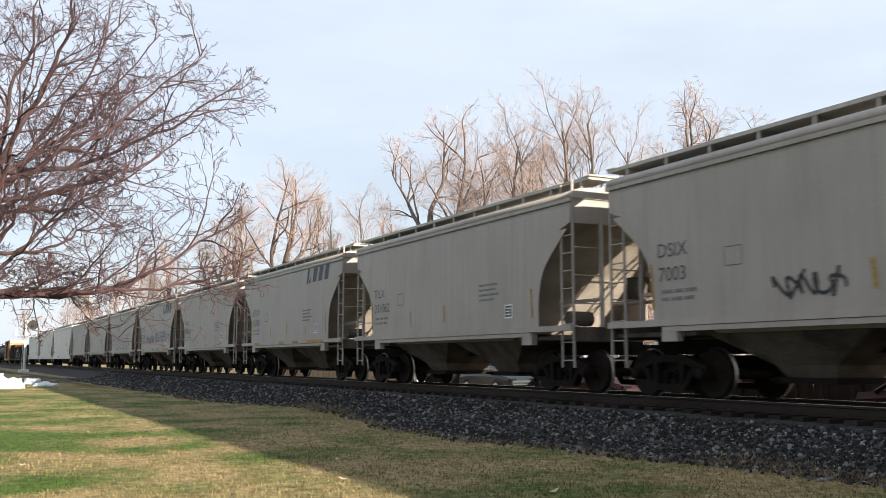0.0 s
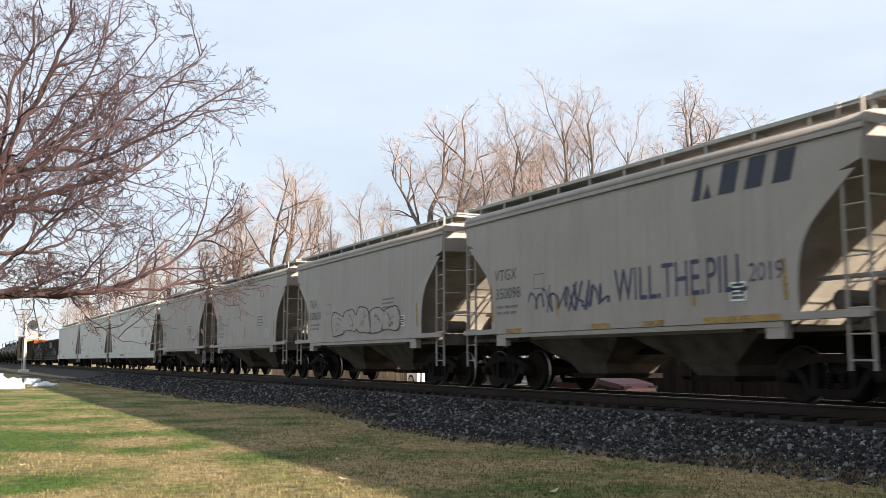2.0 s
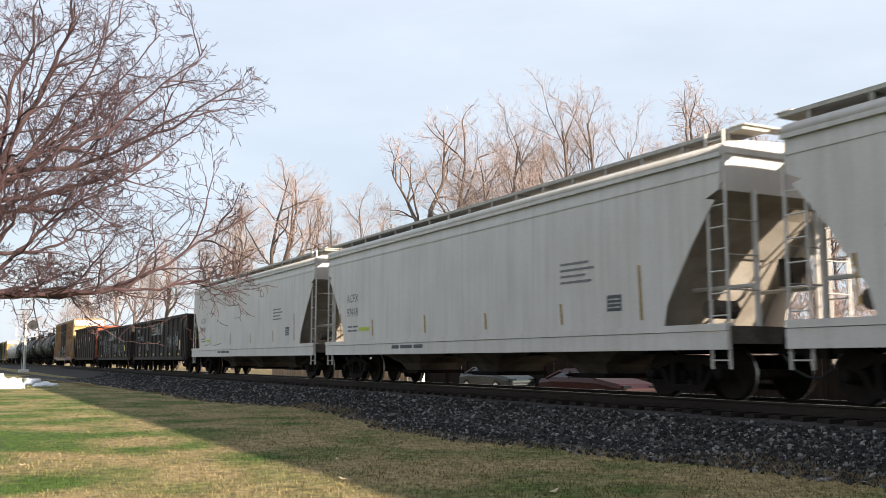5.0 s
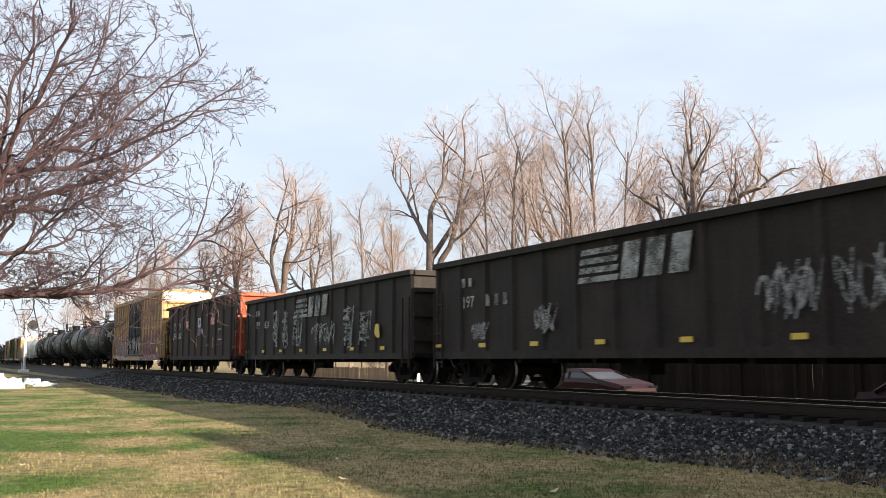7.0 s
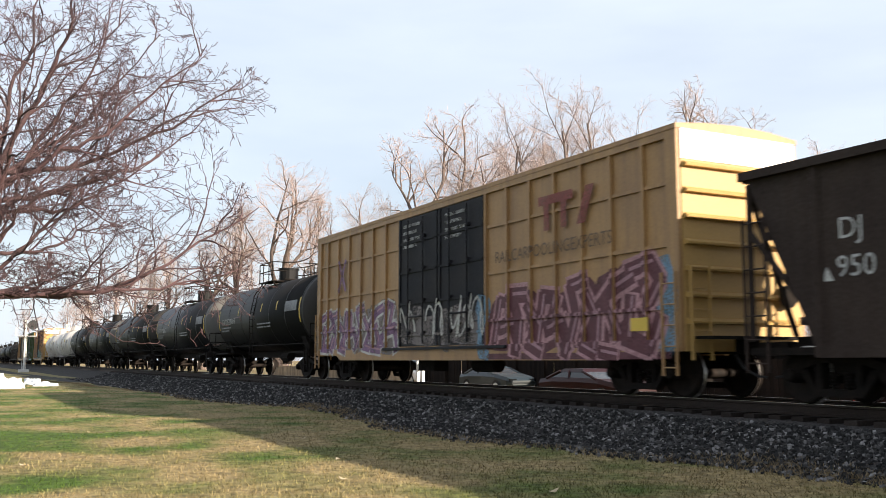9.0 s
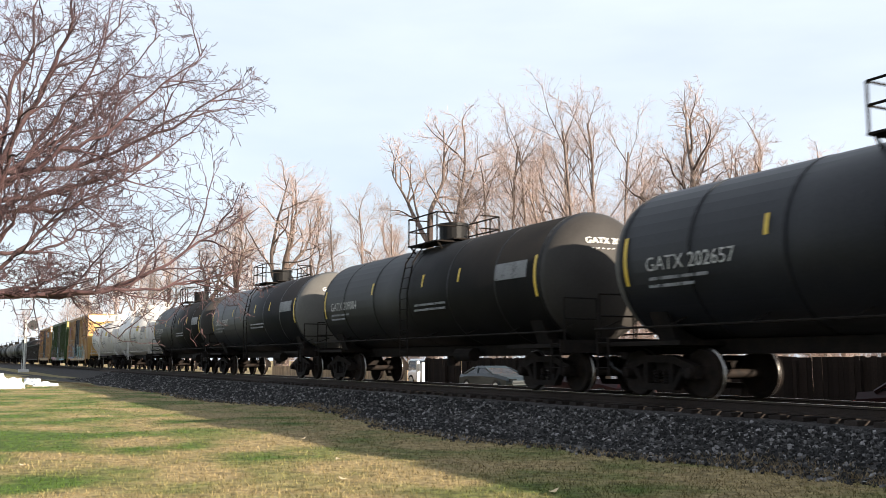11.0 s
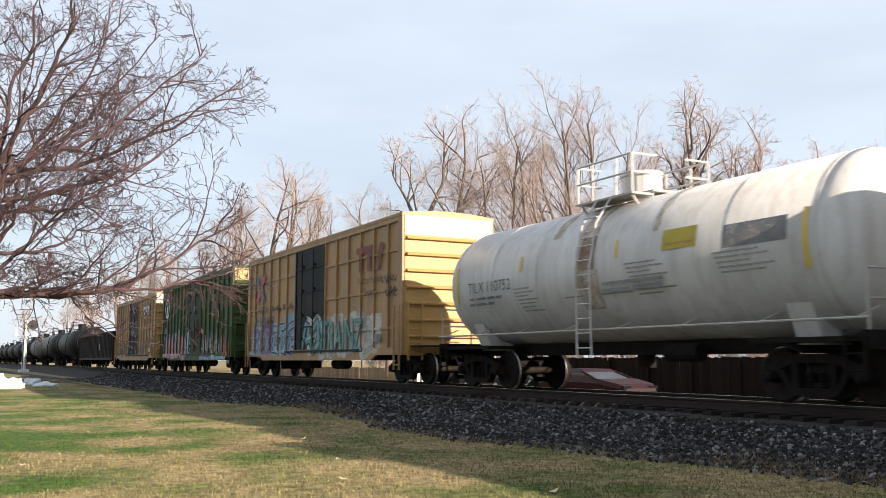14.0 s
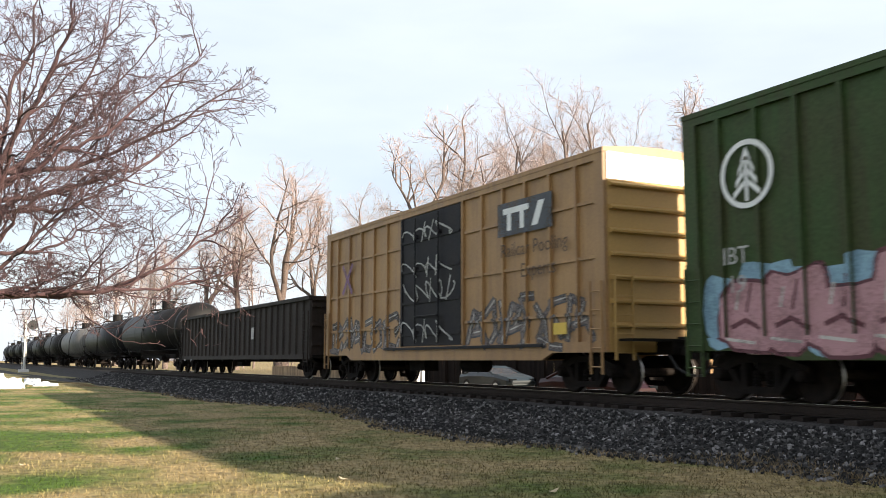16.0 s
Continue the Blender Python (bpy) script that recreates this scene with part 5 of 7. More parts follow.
def tree_spec(h, kind):
    """Rows for grow(); h is the tree's height."""
    if kind == "pole":
        return [(0, h * 0.92, 0, 0, 0, 12, 8, h * 0.0085, 0.04, 0.03), (12, 0.42, 14, 42, 0.18, 9, 5, 0.45, 0.10, 0.05), (7, 0.62, 18, 48, 0.10, 6, 4, 0.45, 0.13, 0.03),
                (6, 0.66, 18, 50, 0.1, 5, 3, 0.48, 0.14, 0.02), (3, 0.66, 20, 52, 0.1, 3, 3, 0.6, 0.14, 0.02)]
    if kind == "elm":
        return [(0, h * 0.42, 0, 0, 0, 6, 9, h * 0.0165, 0.05, 0.02), (4, 1.30, 10, 38, 0.55, 12, 7, 0.66, 0.13, 0.03), (7, 0.60, 24, 56, 0.22, 9, 5, 0.48, 0.17, 0.03),
                (6, 0.62, 24, 60, 0.15, 6, 4, 0.46, 0.19, 0.02), (5, 0.62, 24, 60, 0.1, 4, 3, 0.5, 0.19, 0.01), (2, 0.66, 24, 56, 0.1, 3, 3, 0.7, 0.18, 0.0)]
    if kind == "oak":
        return [(0, h * 0.36, 0, 0, 0, 6, 9, h * 0.0210, 0.06, 0.02), (6, 1.25, 14, 60, 0.45, 12, 7, 0.60, 0.16, 0.045), (7, 0.58, 28, 64, 0.20, 9, 5, 0.48, 0.21, 0.02),
                (6, 0.60, 28, 64, 0.14, 6, 4, 0.46, 0.23, 0.02), (5, 0.62, 28, 64, 0.1, 4, 3, 0.55, 0.22, 0.01), (2, 0.66, 24, 60, 0.1, 3, 3, 0.7, 0.2, 0.0)]
    return [(0, h * 0.10, 0, 0, 0, 2, 5, h * 0.012, 0.05, 0.0), (12, 8.5, 5, 35, 0.2, 6, 4, 0.7, 0.09, 0.03), (7, 0.42, 20, 50, 0.2, 4, 3, 0.5, 0.13, 0.05),
            (7, 0.5, 20, 60, 0.15, 2, 3, 0.5, 0.16, 0.03), (4, 0.6, 20, 60, 0.1, 1, 3, 0.6, 0.1, 0.0)]


def build_woods():
    sorts = (("elm", 11), ("elm", 12), ("oak", 23), ("pole", 14), ("pole", 15))
    words = {"elm": "tall bare grey-brown tree with arching limbs behind the railway", "oak": "broad bare oak with crooked dark limbs behind the railway", "pole": "slender upright bare tree behind the railway"}
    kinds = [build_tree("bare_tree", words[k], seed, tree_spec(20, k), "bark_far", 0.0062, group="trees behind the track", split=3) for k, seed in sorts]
    heights = [float(np.percentile([v.co.z for c in t.children for v in c.data.vertices], 99.7)) for t in kinds]
    used = set()
    rng = random.Random(5)
    for i, x, y, h in PLAN_TREES:
        f = h / heights[i]
        m = pose(x, y, GRASS_Z, 0, 0, rng.uniform(0, 360))
        if i not in used:
            used.add(i)
            t = kinds[i]
            t.matrix_world = m
        else:
            t = copy_thing(kinds[i], m)
        t.scale = (f, f, f)
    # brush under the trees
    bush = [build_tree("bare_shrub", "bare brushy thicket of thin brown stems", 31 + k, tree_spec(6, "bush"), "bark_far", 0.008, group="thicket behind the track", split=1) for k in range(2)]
    k = 0
    for row, (y0, n) in enumerate(((31, 17), (42, 16))):
        for j in range(n):
            an = radians(56 - 52 * (j + 0.5 + rng.uniform(-0.3, 0.3)) / n)
            y = y0 + rng.uniform(-3, 3)
            f = rng.uniform(0.75, 1.25) * (1.0 + 0.3 * row)
            m = pose(-y / math.tan(an), y, GRASS_Z, 0, 0, rng.uniform(0, 360))
            if k < 2:
                t = bush[k]
                t.matrix_world = m
            else:
                t = copy_thing(bush[k % 2], m)
            t.scale = (f, f, f)
            k += 1


# kind, x, y, height
PLAN_TREES = [(0, -117.9, 38, 27.7), (1, -145.8, 40, 29.7), (3, -112.6, 44, 23.0), (4, -108.9, 46, 24.2), (1, -132.2, 48, 26.4),
              (0, -70.3, 36, 24.2), (3, -67.4, 40, 21.4), (4, -61.0, 38, 20.9), (3, -66.9, 44, 24.4), (4, -57.3, 40, 20.7), (3, -51.9, 38, 21.7),
              (4, -54.5, 42, 22.0), (3, -46.3, 37, 18.5), (2, -36.4, 34, 16.7), (1, -35.5, 37, 14.8), (0, -39.2, 46, 14.5), (4, -38.9, 48, 14.0),
              (1, -33.1, 44, 13.1), (0, -32.1, 46, 12.8), (4, -82.7, 46, 24.1), (3, -107.1, 50, 23.7), (0, -76.9, 54, 24.6), (1, -61.5, 52, 20.7),
              (4, -54.1, 52, 18.2), (3, -48.6, 54, 16.0), (1, -131.7, 60, 26.0), (3, -169.9, 50, 28.8), (0, -150, 36, 25), (1, -170, 34, 24),
              (3, -195, 36, 25), (0, -225, 38, 26), (1, -265, 40, 27), (0, -310, 40, 28), (1, -400, 42, 28), (0, -480, 60, 30), (1, -380, 25, 24)]


def build_front_tree():
    """The bare ornamental tree whose limbs reach in from beside the lawn: main limbs stated by where they leave the trunk and where they end."""
    rng = np.random.RandomState(3)
    # height on the trunk; the tip's depth, reach and height; sag of the middle
    limbs = [(4.2, 0.2, 2.4, 7.7, -0.25), (4.5, -0.2, 3.0, 7.5, -0.35), (4.6, 0.1, 4.45, 6.75, -0.45), (4.6, -0.6, 1.0, 8.6, -0.1), (2.5, 0.1, 4.85, 4.35, -0.40), (2.8, 0.3, 2.2, 5.0, -0.1),
             (2.5, -0.2, 2.4, 2.75, 0.10), (4.1, -1.1, 3.9, 5.95, -0.25), (3.9, 0.9, 2.9, 5.1, -0.2), (3.3, -1.0, 2.6, 4.0, -0.15), (2.6, 0.9, 4.1, 3.0, -0.1), (2.5, -0.8, 2.6, 2.7, 0.10),
             (4.6, 0.9, 1.7, 8.6, -0.2), (4.5, -0.5, -0.8, 8.6, -0.1), (4.4, 1.3, 3.5, 6.9, -0.3), (3.0, 1.6, 1.4, 5.0, -0.1), (3.4, -1.8, 1.3, 5.8, -0.1), (3.7, 0.5, -3.0, 6.0, -0.3), (3.0, -0.5, -3.4, 4.6, -0.3),
             (3.9, 2.6, 0.8, 6.6, -0.2), (3.7, -2.8, 0.6, 6.4, -0.2), (2.9, 2.2, 0.7, 3.9, -0.1), (2.7, -2.0, 1.0, 3.4, 0.0), (2.5, 0.2, 1.7, 2.9, 0.1)]
    tree = thing("bare_lawn_tree", "bare reddish-brown ornamental tree spreading over the lawn", "tree")
    tree.matrix_world = Matrix.Translation((-17.0, 0.15, GRASS_Z))
    stem = grow(rng, (0, 0, -0.1), (0.0, 0.09, 1), [(0, 5.0, 0, 0, 0, 9, 12, 0.17, 0.025, 0.0)])
    trunk, crown = list(stem), []
    line = stem[0][0][0]
    for z, dx, dy, zt, sag in limbs:
        a = np.array([np.interp(z, line[:, 2], line[:, 0]), np.interp(z, line[:, 2], line[:, 1]), z])
        b = np.array([dx, dy, zt])
        t = np.linspace(0, 1, 17)[:, None]
        wob = np.cumsum(rng.normal(0, 0.045, (17, 3)), axis=0)
        path = a + (b - a) * t + np.array([0, 0, sag]) * np.sin(math.pi * t) + (wob - wob[-1] * t) * np.minimum(1, 4 * t)
        ln = float(np.linalg.norm(b - a))
        lv = grow(rng, a, b - a, [(0, ln, 0, 0, 0, 16, 8, 0.014 + 0.0085 * ln, 0, 0), (9, 0.44, 22, 56, 0.16, 10, 5, 0.50, 0.14, 0.016), (6, 0.60, 24, 60, 0.14, 8, 4, 0.48, 0.19, 0.008),
                                  (4, 0.60, 28, 68, 0.12, 6, 3, 0.6, 0.24, 0.004), (2, 0.55, 32, 74, 0.2, 3, 3, 0.8, 0.24, 0.0)], path)
        trunk.append(lv[0])
        for pts, rad, sides in lv[1:]:
            keep = pts[:, :, 2].min(axis=1) > 1.7
            crown.append((pts[keep], rad[keep], sides))
    for nm, ls in (("trunk", trunk), ("crown", crown)):
        v, f = tube_arrays(ls, 0.0046)
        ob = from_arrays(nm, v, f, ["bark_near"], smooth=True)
        ob.parent = tree
    return tree


# ---- small things on the lawn and beyond the track
def build_snow():
    for x, y, w, d, h, seed in ((-56.0, 2.75, 0.8, 1.0, 0.5, 1), (-64.5, 4.75, 0.9, 0.6, 0.36, 2), (-60.0, 5.15, 0.9, 0.65, 0.20, 5), (-98.0, 4.0, 0.9, 0.8, 0.36, 3)):
        bm = bm_new()
        bmesh.ops.create_icosphere(bm, subdivisions=4, radius=1.0)
        for v in bm.verts:
            n = noise.fractal(v.co * 1.7 + Vector((seed * 7.0, 0, 0)), 0.8, 2.0, 4)
            v.co = Vector((v.co.x * w * (1 + 0.35 * n), v.co.y * d * (1 + 0.35 * n), max(-0.05, v.co.z) * h * (1 + 0.7 * n)))
        for f in bm.faces:
            f.smooth = True
        ob = part("snow_heap", bm, "snow", None, "small melting heap of old snow on the lawn")
        ob.matrix_world = pose(x, y, GRASS_Z - 0.02)
        tagged(ob, "", "snow", "snow heaps")


def build_leaves():
    rng = random.Random(8)
    for x, y in ((-9.4, 3.0), (-8.9, 6.1), (-14.5, 1.0), (-13.2, 5.2), (-11.0, 4.4), (-17.0, 6.0), (-20.5, 2.6)):
        bm = bm_new()
        ring = [(math.cos(a) * 0.055 * (1 + 0.3 * math.cos(2 * a)), math.sin(a) * 0.035, 0.012 * math.cos(2 * a) + 0.02) for a in [math.tau * k / 10 for k in range(10)]]
        lo = [bm.verts.new(p) for p in ring]
        hi = [bm.verts.new((a, b, c + 0.003)) for a, b, c in ring]
        bm.faces.new(lo[::-1])
        bm.faces.new(hi)
        for k in range(10):
            bm.faces.new((lo[k], lo[(k + 1) % 10], hi[(k + 1) % 10], hi[k]))
        ob = part("dry_leaf", bm, "leaf", None, "pale dry fallen leaf on the lawn")
        ob.matrix_world = pose(x, y, GRASS_Z + 0.03, rng.uniform(-15, 15), rng.uniform(-15, 15), rng.uniform(0, 360))
        tagged(ob, "", "leaf", "fallen leaves")


def build_signal():
    s = thing("railway_signal", "silver painted railway signal mast with ladder and dark target", "railway signal", at=pose(-131.0, 8.6, GRASS_Z))
    bm = bm_new()
    box(bm, -0.6, 0.6, -0.6, 0.6, -0.1, 0.35)
    part("base", bm, "galv", s, "concrete footing")
    bm = bm_new()
    bar(bm, (0, 0, 0.3), (0, 0, 6.4), 0.13, 12)
    bar(bm, (0, 0, 6.4), (0, 0, 6.6), 0.17, 12)
    part("mast", bm, "galv", s)
    ladder(s, -0.24, 0.24, -0.42, 0.2, 5.9, "galv", 0.35, "y")
    bm = bm_new()
    box(bm, -0.5, 0.5, -1.1, 1.3, 4.55, 4.62)
    for y in (-1.1, 1.3):
        bar(bm, (-0.5, y, 4.6), (-0.5, y, 5.6), 0.035, 6)
        bar(bm, (0.5, y, 4.6), (0.5, y, 5.6), 0.035, 6)
        bar(bm, (-0.5, y, 5.6), (0.5, y, 5.6), 0.035, 6)
    bar(bm, (-0.5, -1.1, 5.6), (-0.5, 1.3, 5.6), 0.035, 6)
    part("platform", bm, "galv", s)
    bm = bm_new()
    bar(bm, (0.18, 0.85, 6.0), (0.24, 0.85, 6.0), 0.62, 24)
    bar(bm, (0.20, 0.85, 6.0), (0.55, 0.85, 6.0), 0.18, 14)
    bar(bm, (0.1, 0.0, 6.0), (0.1, 0.85, 6.0), 0.06, 8)
    part("target", bm, "dark", s, "round black signal target")


def build_car(name, label, paint, m, length=4.5, width=1.78, height=1.45, van=False):
    """A parked road car: lofted body, glass house, wheels, lights."""
    car = thing(name, label, "car", "parked cars", at=m)
    hl = length / 2
    bm = bm_new()
    st = [(-hl, 0.45, 0.70, 0.80), (-hl + 0.12, 0.30, 0.86, 0.94), (-hl + 0.9, 0.22, 0.92, 1.0), (0.0, 0.20, 0.93, 1.0), (hl - 1.1, 0.22, 0.90, 1.0), (hl - 0.25, 0.26, 0.76, 0.92), (hl, 0.42, 0.62, 0.74)]
    rings = []
    for x, z0, z1, w in st:
        hw = width / 2 * w
        rings.append([(x, -hw * 0.92, z0), (x, -hw, z0 + 0.12), (x, -hw, z1 - 0.14), (x, -hw * 0.90, z1), (x, hw * 0.90, z1), (x, hw, z1 - 0.14), (x, hw, z0 + 0.12), (x, hw * 0.92, z0)])
    loft(bm, rings, smooth=False)
    bmesh.ops.recalc_face_normals(bm, faces=bm.faces)
    part("body", bm, paint, car)
    bm = bm_new()
    xr, xf = (-hl + 0.15, hl - 1.5) if van else (-hl + 0.55, hl - 1.25)
    ir, jf = (0.10, 0.55) if van else (0.65, 0.85)
    hw = width / 2
    loft(bm, [[(xr, -hw * 0.90, 0.88), (xf, -hw * 0.90, 0.88), (xf, hw * 0.90, 0.88), (xr, hw * 0.90, 0.88)],
              [(xr + ir * 0.9, -hw * 0.76, height - 0.10), (xf - jf * 0.9, -hw * 0.76, height - 0.10), (xf - jf * 0.9, hw * 0.76, height - 0.10), (xr + ir * 0.9, hw * 0.76, height - 0.10)]])
    part("glass_house", bm, "car_glass", car, "dark window glass")
    bm = bm_new()
    loft(bm, [[(xr + ir * 0.88, -hw * 0.78, height - 0.11), (xf - jf * 0.88, -hw * 0.78, height - 0.11), (xf - jf * 0.88, hw * 0.78, height - 0.11), (xr + ir * 0.88, hw * 0.78, height - 0.11)],
              [(xr + ir + 0.1, -hw * 0.66, height), (xf - jf - 0.1, -hw * 0.66, height), (xf - jf - 0.1, hw * 0.66, height), (xr + ir + 0.1, hw * 0.66, height)]])
    for s in (-1, 1):
        for x0, x1 in ((xr, xr + ir), (xf, xf - jf), ((xr + xf) / 2 - 0.1, (xr + ir + xf - jf) / 2 - 0.1)):
            bar(bm, (x0, s * hw * 0.905, 0.88), (x1, s * hw * 0.77, height - 0.08), 0.045, 6)
    part("roof", bm, paint, car)
    for sx in (-hl + 0.85, hl - 0.95):
        for sy in (-1, 1):
            bm = bm_new()
            bar(bm, (sx, sy * (hw - 0.20), 0.32), (sx, sy * (hw + 0.005), 0.32), 0.32, 20)
            w = part("wheel", bm, "tyre", car)
            bm = bm_new()
            bar(bm, (sx, sy * (hw - 0.02), 0.32), (sx, sy * (hw + 0.015), 0.32), 0.20, 14)
            part("rim", bm, "galv", w)
    for sy in (-1, 1):
        for x, mt, nm in ((hl - 0.08, "car_glass", "headlight"), (-hl + 0.04, "sign_red", "taillight")):
            bm = bm_new()
            box(bm, x - 0.06, x + 0.06, sy * hw * 0.62 - 0.16, sy * hw * 0.62 + 0.16, 0.58, 0.70)
            part(nm, bm, mt, car)
    return car


def build_far_side():
    """What shows under and between the cars beyond the track."""
    z = GRASS_Z + 0.02
    build_car("parked_car", "red sedan parked beyond the track", "car_red", pose(-25.6, 19.3, GRASS_Z, 0, 0, 2), 4.5, 1.75, 1.22)
    build_car("parked_car", "red hatchback parked near the track", "car_red", pose(-10.9, 17.1, GRASS_Z, 0, 0, 2), 4.4, 1.7, 1.36)
    build_car("parked_car", "teal sedan parked beyond the track", "car_teal", pose(-37.0, 22.3, GRASS_Z, 0, 0, 3), 4.2, 1.7, 1.25)
    build_car("parked_van", "white van parked beyond the track", "car_white", pose(-50.0, 26.0, GRASS_Z, 0, 0, 4), 4.8, 1.9, 1.6, True)
    # roadside sign post
    s = thing("sign_post", "white painted wooden sign post beside the far road", "sign", at=pose(-39.3, 19.4, GRASS_Z))
    bm = bm_new()
    box(bm, -0.07, 0.07, -0.07, 0.07, 0, 1.45)
    part("post", bm, "white", s)
    bm = bm_new()
    box(bm, 0.45, 0.57, -0.06, 0.06, 0, 1.40)
    box(bm, 0.08, 0.44, -0.03, 0.03, 1.0, 1.35)
    part("panel", bm, "white", s)
    # fence of upright boards
    f = thing("board_fence", "weathered low wooden board fence beyond the track", "fence")
    bm = bm_new()
    box(bm, -0.07, 0.07, -0.012, 0.012, 0, 1.05)
    board = part("board", bm, "fence", f)
    board.matrix_local = pose(-76, 24.0, GRASS_Z)
    for k in range(1, 158):
        again("board", board, pose(-76 + 0.165 * k, 24.0 + random.uniform(-0.01, 0.01), GRASS_Z + random.uniform(-0.03, 0.02), 0, random.uniform(-1.2, 1.2), 0), f)
    bm = bm_new()
    for zz in (0.3, 0.8):
        box(bm, -76.1, -50.0, 24.016, 24.06, GRASS_Z + zz, GRASS_Z + zz + 0.09)
    part("fence_rail", bm, "fence", f)
    # dark plank fence nearer the camera, added to stand for the shaded brown background
    f = thing("plank_fence", "added dark brown close-boarded fence standing in for the shaded background behind the track", "fence")
    bm = bm_new()
    box(bm, -0.095, 0.095, -0.012, 0.012, 0, 1.62)
    board = part("board", bm, "fence_dark", f)
    board.matrix_local = pose(-48.0, 24.2, GRASS_Z)
    for k in range(1, 250):
        again("board", board, pose(-48.0 + 0.196 * k, 24.2 + random.uniform(-0.012, 0.012), GRASS_Z + random.uniform(-0.03, 0.02), 0, random.uniform(-0.5, 0.5), 0), f)
    for k in range(21):
        bm = bm_new()
        box(bm, -47.9 + 2.4 * k, -47.78 + 2.4 * k, 24.06, 24.18, GRASS_Z, GRASS_Z + 1.5)
        part("fence_post", bm, "fence_dark", f)


# ---- the train: each car with the moments, in seconds, at which its two coupler faces pass
def spot(u):
    return 6.1 - SPEED * u


CARS = []


def place(car, u0, u1):
    x = spot((u0 + u1) / 2)
    car.matrix_world = pose(x, TRACK_Y, 0)
    CARS.append((car, x))
    return car


def logo_slants(car, x, z, w, h, mat, y, n=3):
    """A company emblem and name drawn as plain slanted blocks."""
    decal("emblem", [[(x - w * 0.38, z), (x - w * 0.26, z), (x - w * 0.20, z + h), (x - w * 0.28, z + h)], [(x - w * 0.22, z), (x - w * 0.10, z), (x - w * 0.14, z + h * 0.5)]], mat, car, y, "company emblem of slanted blocks")
    for k in range(n):
        decal("emblem_block", [rect(x + w * 0.35 * k, x + w * (0.35 * k + 0.22), z + 0.02, z + h * 0.98, 0.14)], mat, car, y)


def company_blocks(car, x, z, w, h, mat, y):
    """A company emblem drawn as plain blocks: a bar on two stems beside a slanted block."""
    decal("emblem", [rect(x, x + w * 0.62, z + h * 0.74, z + h), rect(x + w * 0.10, x + w * 0.20, z, z + h * 0.739), rect(x + w * 0.41, x + w * 0.51, z, z + h * 0.739)], mat, car, y, "worn company emblem of plain blocks")
    decal("emblem_block", [rect(x + w * 0.68, x + w * 0.82, z, z + h, w * 0.16)], mat, car, y)


def hopper_marks(car, k, mark, number, y=-1.5585):
    rng = random.Random(40 + k)
    lettering(mark, -4.45, 2.58, 0.37, "letter", car, y, "dark stencilled reporting mark", "LEFT")
    lettering(number, -4.42, 2.14, 0.37, "letter", car, y, "dark stencilled number", "LEFT")
    decal("small_print", bars_of(-4.35, 1.92, [(0.3, 0.22, 0.3), (0.2, 0.3, 0.25)], 0.06, 0.14), "grey_panel", car, y)
    if k != 4:
        decal("small_print", bars_of(2.0, 2.5, [(0.9,), (0.8,), (0.95,), (0.7,)], 0.05, 0.12), "grey_panel", car, y)
    decal("data_panel", [rect(-2.75, -2.35, 2.28, 2.30), rect(-2.75, -2.35, 2.60, 2.62), rect(-2.75, -2.73, 2.30, 2.60), rect(-2.37, -2.35, 2.30, 2.60)], "grey_panel", car, y, "faint outlined data panel")
    for x, z0, z1 in ((-4.62, 1.62, 2.48), (-1.9, 1.66, 2.08), (0.12, 1.70, 2.16), (2.3, 1.64, 1.95), (4.35, 1.64, 2.3)):
        if rng.random() < 0.85:
            decal("yellow_marker", [rect(x, x + 0.085, z0, z1, -0.05)], "ochre", car, y, "yellow reflective strip")
    decal("placard", [rect(3.2, 3.55, 1.68, 2.0)], "white", car, y, "white bordered placard")
    decal("placard_face", [rect(3.23, 3.52, 1.71, 1.97)], "letter", car, y - 0.001)
    decal("placard_lines", [rect(3.26, 3.48, 1.76, 1.785), rect(3.26, 3.44, 1.83, 1.855), rect(3.26, 3.49, 1.90, 1.925)], "white", car, y - 0.002)


